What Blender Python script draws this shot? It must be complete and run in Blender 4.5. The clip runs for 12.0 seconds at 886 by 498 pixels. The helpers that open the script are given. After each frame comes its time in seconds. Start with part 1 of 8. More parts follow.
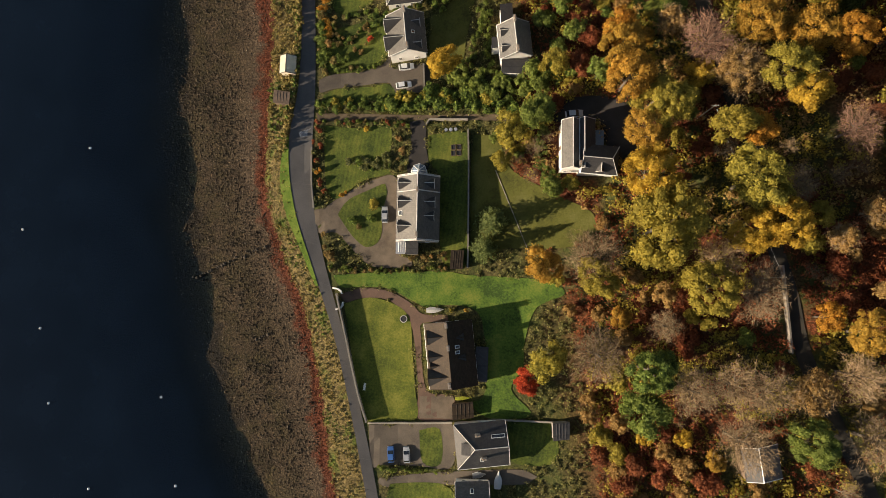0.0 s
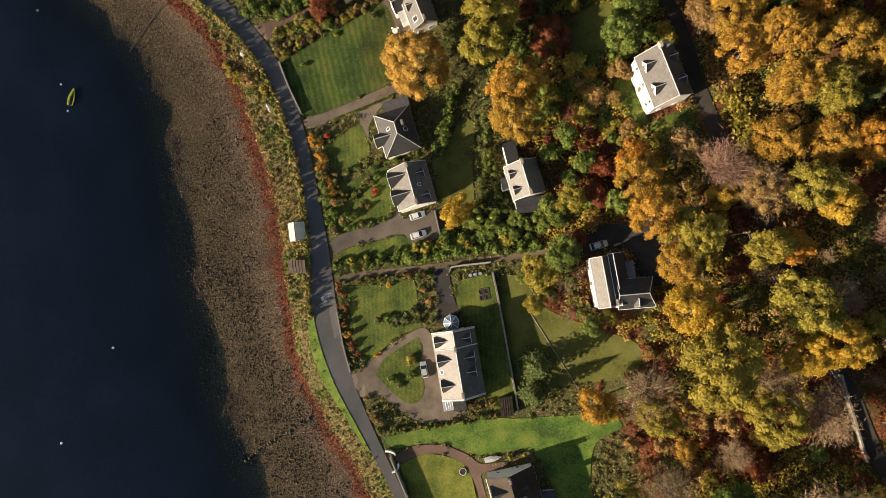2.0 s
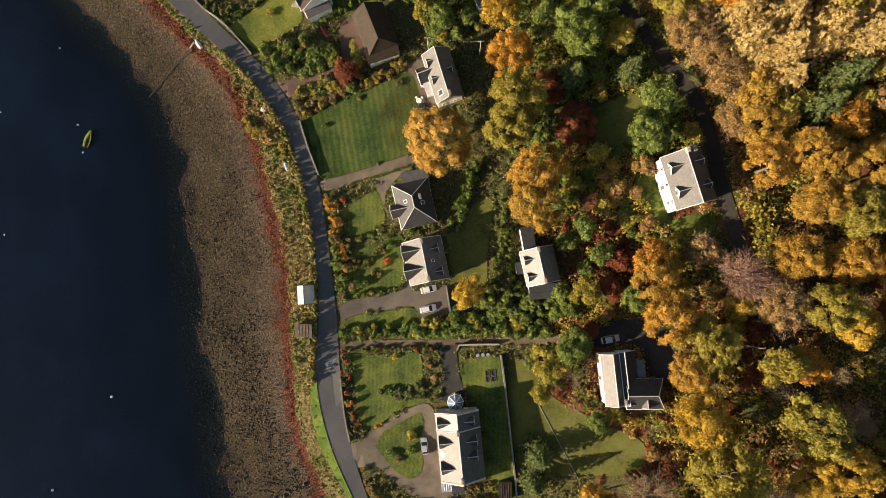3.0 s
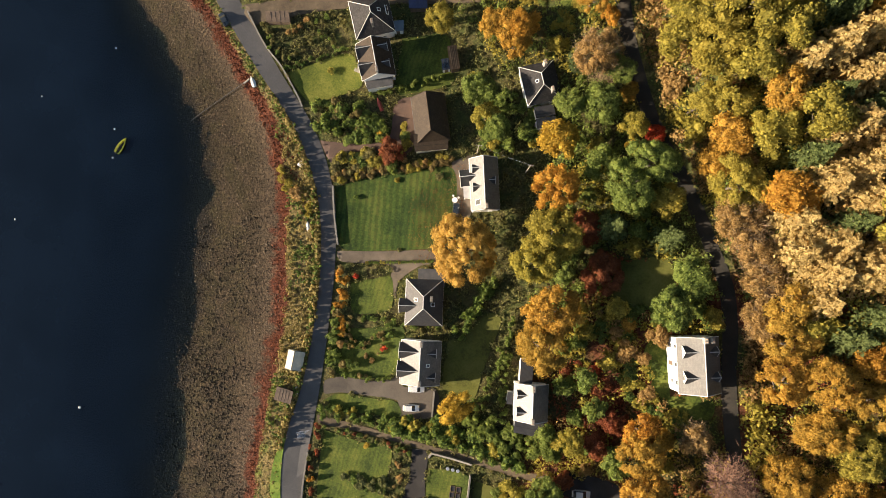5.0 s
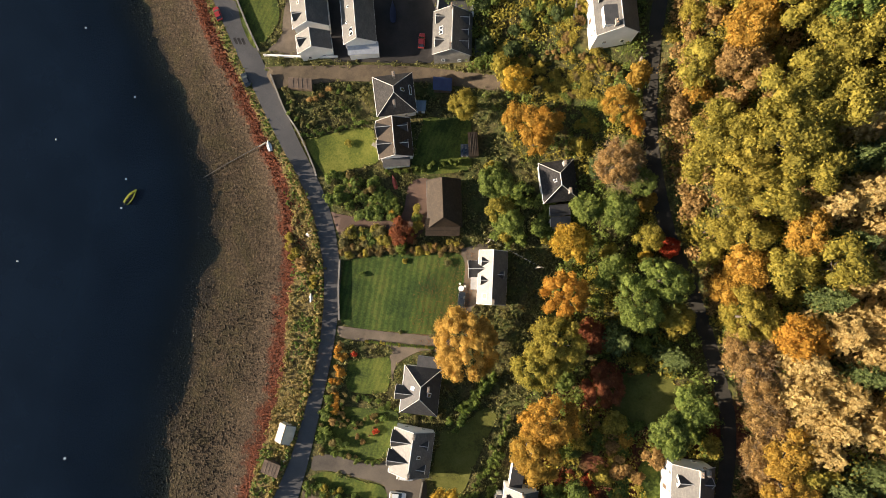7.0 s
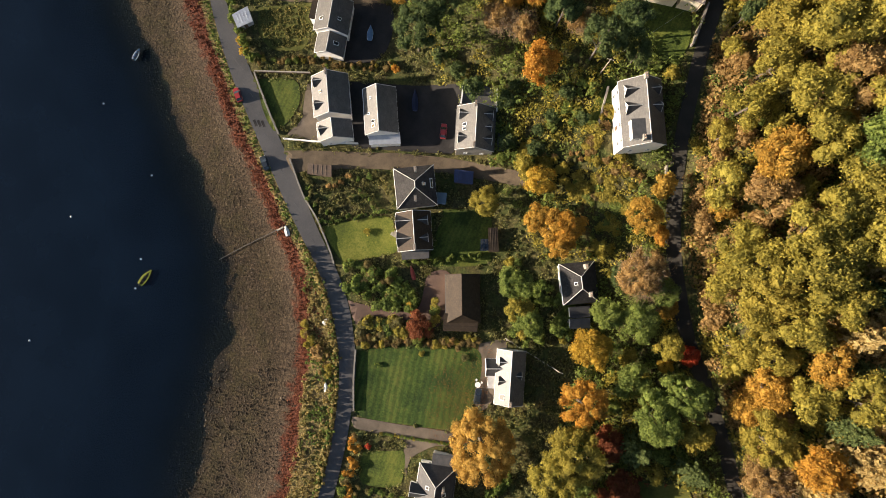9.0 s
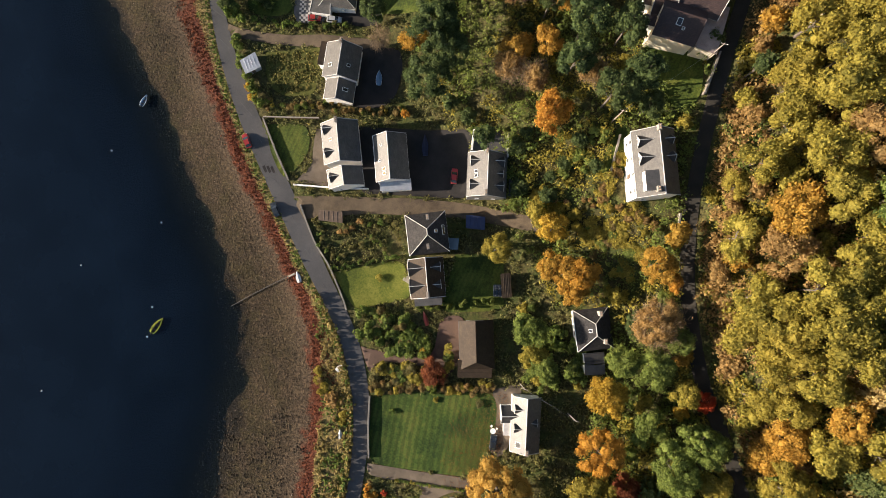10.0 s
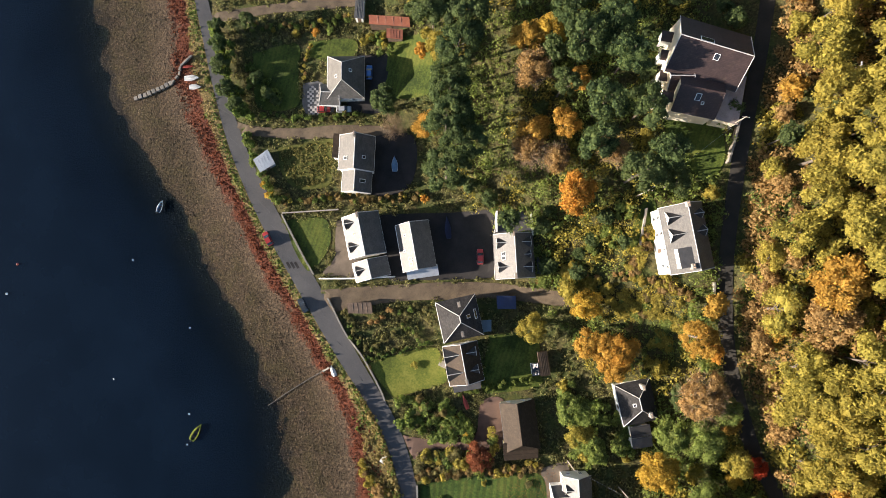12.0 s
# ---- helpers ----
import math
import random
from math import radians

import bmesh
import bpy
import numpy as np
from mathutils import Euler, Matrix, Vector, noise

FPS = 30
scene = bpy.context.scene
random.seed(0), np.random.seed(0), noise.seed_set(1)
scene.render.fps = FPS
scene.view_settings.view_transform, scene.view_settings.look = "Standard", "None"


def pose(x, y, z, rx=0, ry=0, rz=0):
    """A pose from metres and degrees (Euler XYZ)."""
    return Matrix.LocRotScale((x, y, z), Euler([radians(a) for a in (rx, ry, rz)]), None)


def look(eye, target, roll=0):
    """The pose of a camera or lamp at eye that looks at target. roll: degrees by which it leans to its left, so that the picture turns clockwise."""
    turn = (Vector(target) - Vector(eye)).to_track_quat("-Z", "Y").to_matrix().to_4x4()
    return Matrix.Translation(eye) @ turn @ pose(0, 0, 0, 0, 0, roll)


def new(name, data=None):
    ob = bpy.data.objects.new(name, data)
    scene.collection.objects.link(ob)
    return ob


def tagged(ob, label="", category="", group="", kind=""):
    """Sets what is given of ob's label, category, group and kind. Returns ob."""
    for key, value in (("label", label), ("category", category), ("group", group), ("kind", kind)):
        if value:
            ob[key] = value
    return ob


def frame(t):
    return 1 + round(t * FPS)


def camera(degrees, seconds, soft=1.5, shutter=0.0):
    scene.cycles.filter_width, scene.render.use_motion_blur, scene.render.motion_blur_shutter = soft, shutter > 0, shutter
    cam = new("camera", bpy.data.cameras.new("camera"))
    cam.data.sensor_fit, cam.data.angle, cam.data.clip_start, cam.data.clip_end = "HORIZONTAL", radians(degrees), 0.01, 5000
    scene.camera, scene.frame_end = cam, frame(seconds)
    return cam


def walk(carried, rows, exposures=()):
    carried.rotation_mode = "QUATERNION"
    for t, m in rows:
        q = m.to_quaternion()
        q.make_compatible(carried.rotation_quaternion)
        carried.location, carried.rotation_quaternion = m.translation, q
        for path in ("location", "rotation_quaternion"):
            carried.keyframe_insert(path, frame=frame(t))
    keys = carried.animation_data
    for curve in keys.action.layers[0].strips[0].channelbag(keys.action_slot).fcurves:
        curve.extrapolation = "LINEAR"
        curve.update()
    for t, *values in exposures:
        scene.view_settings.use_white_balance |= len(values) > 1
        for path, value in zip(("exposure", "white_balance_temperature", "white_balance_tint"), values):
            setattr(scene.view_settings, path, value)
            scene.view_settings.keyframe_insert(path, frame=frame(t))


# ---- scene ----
cam = camera(76.0, 12.0, 0.5)
# seconds, eye, turns in degrees: the drone flies level and looks almost straight down
ROWS = [
    (0, 0.70, 8.03, 158.85, 4.712, 1.177, 1.151),
    (0.5, -1.75, 18.40, 159.09, 4.487, 1.401, -2.289),
    (1, -3.75, 28.61, 159.26, 4.299, 1.545, -5.219),
    (1.5, -4.87, 38.34, 159.32, 4.282, 1.710, -7.587),
    (2, -5.43, 48.70, 159.40, 4.065, 1.792, -9.404),
    (2.5, -5.94, 58.46, 159.47, 4.224, 1.615, -8.378),
    (3, -6.30, 68.60, 159.45, 4.335, 1.368, -5.378),
    (3.5, -7.29, 78.54, 159.64, 4.405, 0.775, 1.054),
    (5.5, -11.02, 101.76, 159.97, 4.035, 0.210, 9.255),
    (6, -11.89, 107.41, 159.67, 4.139, 0.360, 9.389),
    (6.5, -13.80, 113.35, 159.75, 4.126, 0.078, 13.692),
    (7, -15.99, 119.14, 159.88, 4.161, 0.010, 14.395),
    (9, -28.25, 142.19, 160.77, 4.002, -0.450, 15.810),
    (9.5, -31.67, 147.52, 161.01, 4.051, -0.559, 16.021),
    (10, -35.39, 153.45, 161.37, 3.820, -0.605, 14.929),
    (10.5, -38.79, 158.78, 161.58, 3.777, -0.621, 14.241),
    (11, -41.81, 163.55, 161.73, 3.937, -0.534, 13.142),
    (11.5, -44.73, 168.67, 161.80, 3.914, -0.437, 12.752),
    (12, -47.76, 173.78, 161.86, 3.848, -0.234, 9.371),
]
walk(cam, [(t, pose(*row)) for t, *row in ROWS], [(0, 1.22, 6900, 12.5), (0.5, 1.38, 6900, 12.5), (1, 1.43, 6900, 12.5), (2, 1.49, 6840, 13), (3, 1.54, 6780, 13), (3.5, 1.66, 6750, 12.5), (5.5, 1.76, 6600, 12.5), (9, 1.6, 6380, 13.5), (10.5, 1.58, 6180, 14), (12, 1.87, 5960, 14)])


# ---- the lie of the land ----
# The coast, every 17 m northwards from y = -121: waterline, weed line, the road's two edges.
COAST_Y0, COAST_STEP = -121.0, 17.0
WATER_X = [-12, -22, -33, -41.5, -49.5, -57.1, -62.9, -67.8, -72.8, -75.7, -78.5, -80.4, -80.4, -81, -82.1, -89, -100.8, -114.2, -128, -143.5, -153.7, -160.5, -167, -174, -181, -188]
WEED_X = [-14, -19, -23, -26.5, -30.1, -33.7, -36.8, -40.1, -46.8, -53.0, -54.1, -54.4, -54.4, -57.2, -59.8, -66.5, -80, -94.6, -107.1, -119.5, -130.5, -134.5, -141, -148, -155, -162]
ROADL_X = [-8, -11, -14, -17, -20.2, -23.8, -27.7, -32.3, -38.4, -44.2, -46.4, -44.4, -44.1, -45.4, -49.4, -58.5, -73.6, -88, -101.7, -112.7, -120.9, -128, -135, -142, -149, -156]
ROADR_X = [-4, -7, -10, -13.5, -17.1, -20.7, -25, -29.5, -34.7, -38.8, -39.7, -39.6, -40.2, -41.4, -44.6, -52.6, -66.7, -80.6, -94.7, -107.4, -116.9, -123.8, -131, -138, -145, -152]
# Height of the land by the distance inland from the road's middle.
RISE = [(0, 4.3), (10, 5.1), (20, 6.8), (30, 8.8), (42, 11.0), (57, 14.8), (75, 20.5), (90, 25.2), (108, 29.4), (130, 33.5), (170, 40), (260, 55), (600, 90), (3000, 110)]


# The lane along the wooded hillside, from south to north.
HILL_LANE = [(106, -70), (91, -32), (80, -6), (76.5, 10), (73, 22), (67, 46), (61, 68), (57.5, 86), (56.5, 98), (54.5, 108), (50.5, 117), (46, 127), (41, 137), (35, 146), (29, 157), (24.5, 167), (20.5, 180), (18, 192), (16.5, 205), (16, 221), (16.5, 238), (16.2, 256), (15, 290)]


def along(table, y):
    """A coast line's x at y, smooth between its knots."""
    u = min(max((y - COAST_Y0) / COAST_STEP, 0.0), len(table) - 1.001)
    i = int(u)
    f = u - i
    p0, p1, p2, p3 = table[max(i - 1, 0)], table[i], table[i + 1], table[min(i + 2, len(table) - 1)]
    return p1 + 0.5 * f * (p2 - p0 + f * (2 * p0 - 5 * p1 + 4 * p2 - p3 + f * (3 * (p1 - p2) + p3 - p0)))


def inland(x, y):
    """Distance inland from the road's middle, square to it."""
    mid = 0.5 * (along(ROADL_X, y) + along(ROADR_X, y))
    slope = (along(ROADL_X, y + 8) - along(ROADL_X, y - 8)) / 16
    return (x - mid) / math.sqrt(1 + slope * slope)


def ramp(knots, v):
    for (a, p), (b, q) in zip(knots, knots[1:]):
        if v <= b:
            return p + (q - p) * max(v - a, 0) / (b - a)
    return knots[-1][1]


def shore(x, y):
    """0 at the waterline, 1 at the weed line, 2 at the road's seaward edge; below 0 out at sea."""
    w, k, r = along(WATER_X, y), along(WEED_X, y), along(ROADL_X, y)
    if x < w:
        return (x - w) / 25
    if x < k:
        return (x - w) / (k - w)
    return 1 + (x - k) / (r - k)


LANE_BY_Y = [(y, x) for x, y in HILL_LANE]


def ground(x, y):
    """Height of the land or the sea's bed."""
    s = shore(x, y)
    north = min(max((y - 120) / 60, 0), 1)
    road = 4.3 - 0.9 * north
    if s < 0:
        return max(s * 2.2, -12.0) if s > -8 else -12.0
    if s < 1:
        return 2.2 * s ** 1.15
    if s < 2:
        return 2.2 + (road - 0.15 - 2.2) * (s - 1) ** 0.7
    d = inland(x, y)
    if d < 3.2:
        return road
    drop = 3.6 * north * min(max(1 - abs(d - 47) / 38, 0), 1)
    bank = 0.0
    if y > 85 and d > 70:
        u = min(max((x - ramp(LANE_BY_Y, y) - 2.5) / 28, 0), 1)
        bank = 13.0 * u * (2 - u) * min((y - 85) / 25, 1)
    return ramp(RISE, d) - 0.9 * north * max(1 - d / 30, 0) - drop + bank

# ---- light: a low sun over the loch and a clear autumn sky ----
SUN_TO = Vector((-0.958, -0.287, 0.0)).normalized()
SUN_ELEVATION = radians(11.6)
sun_way = Vector((SUN_TO.x * math.cos(SUN_ELEVATION), SUN_TO.y * math.cos(SUN_ELEVATION), math.sin(SUN_ELEVATION)))
sun = new("sun", bpy.data.lights.new("sun", "SUN"))
sun.matrix_world = look(sun_way * 300, (0, 0, 0))
sun.data.energy, sun.data.angle, sun.data.color = 5.0, radians(0.6), (1.0, 0.85, 0.66)
world = bpy.data.worlds.new("sky")
scene.world = world
world.use_nodes = True
sky = world.node_tree.nodes.new("ShaderNodeTexSky")
sky.sky_type, sky.sun_disc = "NISHITA", False
sky.sun_elevation, sky.sun_rotation = SUN_ELEVATION, math.atan2(SUN_TO.x, SUN_TO.y)
world.node_tree.links.new(sky.outputs[0], world.node_tree.nodes["Background"].inputs[0])
world.node_tree.nodes["Background"].inputs[1].default_value = 0.073


# ---- materials ----
def nodes_of(name):
    m = bpy.data.materials.new(name)
    m.use_nodes = True
    return m, m.node_tree.nodes, m.node_tree.links, m.node_tree.nodes["Principled BSDF"]


def noise_tex(n, l, scale, detail=6.0, rough=0.6, vec=None):
    t = n.new("ShaderNodeTexNoise")
    t.inputs["Scale"].default_value, t.inputs["Detail"].default_value, t.inputs["Roughness"].default_value = scale, detail, rough
    if vec is not None:
        l.new(vec, t.inputs["Vector"])
    return t


def ramp_of(n, l, fac, stops, smooth=False):
    r = n.new("ShaderNodeValToRGB")
    if smooth:
        r.color_ramp.interpolation = "EASE"
    while len(r.color_ramp.elements) < len(stops):
        r.color_ramp.elements.new(0.5)
    for e, (p, c) in zip(r.color_ramp.elements, stops):
        e.position, e.color = p, (*c, 1)
    l.new(fac, r.inputs[0])
    return r.outputs[0]


def mix(n, l, fac, a, b, mode="MIX"):
    x = n.new("ShaderNodeMix")
    x.data_type, x.blend_type = "RGBA", mode
    for socket, v in ((x.inputs[0], fac), (x.inputs[6], a), (x.inputs[7], b)):
        if isinstance(v, (int, float)):
            socket.default_value = v
        elif isinstance(v, tuple):
            socket.default_value = (*v, 1)
        else:
            l.new(v, socket)
    return x.outputs[2]


def maths(n, l, op, a, b=0.0):
    x = n.new("ShaderNodeMath")
    x.operation = op
    for socket, v in zip(x.inputs, (a, b)):
        if isinstance(v, (int, float)):
            socket.default_value = v
        else:
            l.new(v, socket)
    return x.outputs[0]


def rough_bump(n, l, p, height, strength, distance, roughness):
    b = n.new("ShaderNodeBump")
    b.inputs["Strength"].default_value, b.inputs["Distance"].default_value = strength, distance
    l.new(height, b.inputs["Height"])
    l.new(b.outputs[0], p.inputs["Normal"])
    p.inputs["Roughness"].default_value = roughness


def surface(name, dark, light, scale=0.4, fine=5.0, roughness=0.8, bump=0.03, vary=0.15, metal=0.0, spec=0.5, third=None, crisp=0.16):
    """A weathered surface: two scales of noise between dark and light, a little brighter or darker from piece to piece."""
    m, n, l, p = nodes_of(name)
    co = n.new("ShaderNodeTexCoord").outputs["Object"]
    a, b = noise_tex(n, l, scale, 4, 0.6, co), noise_tex(n, l, fine, 8, 0.7, co)
    v = maths(n, l, "ADD", maths(n, l, "MULTIPLY", a.outputs[0], 0.55), maths(n, l, "MULTIPLY", b.outputs[0], 0.45))
    stops = [(0.36, dark), (0.64, light)] if third is None else [(0.5 - crisp, dark), (0.5, light), (0.5 + crisp, third)]
    c = ramp_of(n, l, v, stops)
    if vary:
        r = n.new("ShaderNodeObjectInfo").outputs["Random"]
        c = mix(n, l, maths(n, l, "MULTIPLY", r, vary * 2), c, tuple(x * 0.45 for x in dark))
    l.new(c, p.inputs["Base Color"])
    p.inputs["Metallic"].default_value, p.inputs["Specular IOR Level"].default_value = metal, spec
    rough_bump(n, l, p, b.outputs[0], 0.5, bump, roughness)
    return m


def foliage(name, dark, mid, light, odd=None, hue=0.25):
    """Leaves: the hue shifts from spray to spray, through the crown and from tree to tree."""
    m, n, l, p = nodes_of(name)
    geo = n.new("ShaderNodeNewGeometry")
    co = geo.outputs["Position"]
    info = n.new("ShaderNodeObjectInfo").outputs["Random"]
    big, fine = noise_tex(n, l, 0.3, 3, 0.6, co).outputs[0], noise_tex(n, l, 3.6, 6, 0.85, co).outputs[0]
    v = maths(n, l, "ADD", maths(n, l, "MULTIPLY", geo.outputs["Random Per Island"], 0.3), maths(n, l, "ADD", maths(n, l, "MULTIPLY", big, 0.3), maths(n, l, "MULTIPLY", fine, 0.4)))
    c = ramp_of(n, l, v, [(0.34, dark), (0.5, mid), (0.66, light)])
    if odd:
        c = mix(n, l, maths(n, l, "MULTIPLY", info, hue * 2), c, odd)
    l.new(c, p.inputs["Base Color"])
    p.inputs["Specular IOR Level"].default_value = 0.2
    rough_bump(n, l, p, fine, 1.0, 0.45, 0.7)
    t = n.new("ShaderNodeBsdfTranslucent")
    l.new(c, t.inputs[0])
    x = n.new("ShaderNodeMixShader")
    x.inputs[0].default_value = 0.42
    l.new(p.outputs[0], x.inputs[1])
    l.new(t.outputs[0], x.inputs[2])
    l.new(x.outputs[0], n["Material Output"].inputs[0])
    return m


def roofing(name, dark, light, roughness=0.62, spec=0.5, across=0.5, rows=0.32):
    """Slates or tiles in courses: the courses follow the height, each slate a little lighter or darker, joints dark."""
    m, n, l, p = nodes_of(name)
    co = n.new("ShaderNodeTexCoord").outputs["Object"]
    sep = n.new("ShaderNodeSeparateXYZ")
    l.new(co, sep.inputs[0])
    comb = n.new("ShaderNodeCombineXYZ")
    l.new(maths(n, l, "ADD", sep.outputs[1], sep.outputs[0]), comb.inputs[0])
    l.new(maths(n, l, "MULTIPLY", sep.outputs[2], 1.6), comb.inputs[1])
    br = n.new("ShaderNodeTexBrick")
    br.inputs["Scale"].default_value, br.inputs["Brick Width"].default_value, br.inputs["Row Height"].default_value = 1.0, across, rows
    br.inputs["Mortar Size"].default_value = 0.02
    br.inputs["Color1"].default_value, br.inputs["Color2"].default_value, br.inputs["Mortar"].default_value = (1, 1, 1, 1), (0.55, 0.55, 0.55, 1), (0.25, 0.25, 0.25, 1)
    l.new(comb.outputs[0], br.inputs["Vector"])
    a, b = noise_tex(n, l, 0.45, 5, 0.65, co), noise_tex(n, l, 3.0, 6, 0.7, co)
    v = maths(n, l, "ADD", maths(n, l, "MULTIPLY", a.outputs[0], 0.6), maths(n, l, "MULTIPLY", b.outputs[0], 0.4))
    c = mix(n, l, 0.75, ramp_of(n, l, v, [(0.34, dark), (0.66, light)]), br.outputs["Color"], "MULTIPLY")
    lichen = ramp_of(n, l, noise_tex(n, l, 0.9, 8, 0.75, co).outputs[0], [(0.56, (0, 0, 0)), (0.7, (0.5, 0.5, 0.5))])
    c = mix(n, l, lichen, c, tuple(0.6 * x + y for x, y in zip(light, (0.035, 0.032, 0.018))))
    l.new(c, p.inputs["Base Color"])
    p.inputs["Specular IOR Level"].default_value = spec
    rough_bump(n, l, p, br.outputs["Color"], 0.4, 0.02, roughness)
    return m


LEAF = {
    "gold": foliage("gold_leaves", (0.217, 0.125, 0.022), (0.5, 0.285, 0.046), (0.66, 0.4, 0.075), (0.38, 0.27, 0.05)),
    "great": foliage("amber_leaves", (0.29, 0.175, 0.036), (0.55, 0.34, 0.072), (0.68, 0.45, 0.11)),
    "olive": foliage("olive_leaves", (0.13, 0.122, 0.022), (0.33, 0.285, 0.048), (0.5, 0.42, 0.08), (0.38, 0.29, 0.05)),
    "orange": foliage("orange_leaves", (0.235, 0.105, 0.018), (0.55, 0.262, 0.038), (0.73, 0.39, 0.06), (0.5, 0.31, 0.05)),
    "yellow": foliage("yellow_leaves", (0.22, 0.145, 0.02), (0.53, 0.355, 0.044), (0.68, 0.48, 0.07), (0.45, 0.28, 0.04)),
    "green": foliage("green_leaves", (0.055, 0.085, 0.022), (0.155, 0.22, 0.046), (0.29, 0.36, 0.08), (0.22, 0.24, 0.055)),
    "pine": foliage("conifer_needles", (0.05, 0.075, 0.024), (0.125, 0.165, 0.052), (0.23, 0.275, 0.09), (0.11, 0.135, 0.045)),
    "larch": foliage("larch_needles", (0.27, 0.185, 0.065), (0.52, 0.385, 0.145), (0.68, 0.53, 0.23), (0.5, 0.35, 0.13)),
    "dark": foliage("dark_evergreen_leaves", (0.0246, 0.0473, 0.0202), (0.0748, 0.116, 0.0378), (0.167, 0.215, 0.0672), (0.106, 0.129, 0.042)),
    "rust": foliage("rust_leaves", (0.102, 0.026, 0.014), (0.246, 0.065, 0.029), (0.392, 0.131, 0.051), (0.232, 0.102, 0.043)),
    "red": foliage("red_leaves", (0.213, 0.030, 0.018), (0.548, 0.076, 0.030), (0.761, 0.168, 0.061)),
    "brown": foliage("brown_leaves", (0.16, 0.095, 0.035), (0.35, 0.225, 0.08), (0.54, 0.365, 0.14), (0.4, 0.24, 0.08)),
    "hedge": foliage("hedge_leaves", (0.043, 0.075, 0.022), (0.117, 0.180, 0.037), (0.255, 0.320, 0.063), (0.190, 0.212, 0.043)),
    "shrub": foliage("shrub_leaves", (0.050, 0.070, 0.030), (0.150, 0.170, 0.059), (0.301, 0.301, 0.099), (0.280, 0.160, 0.059), 0.4),
}
BARK = surface("bark", (0.05, 0.04, 0.03), (0.16, 0.13, 0.1), 1.5, 9, 0.9, 0.05)
TWIG = surface("bare_twigs", (0.17, 0.115, 0.06), (0.36, 0.25, 0.135), 0.3, 4, 0.8, 0.01, 0.3)
TWIG_RED = surface("reddish_twigs", (0.13, 0.07, 0.045), (0.25, 0.14, 0.09), 0.3, 4, 0.8, 0.01, 0.2)

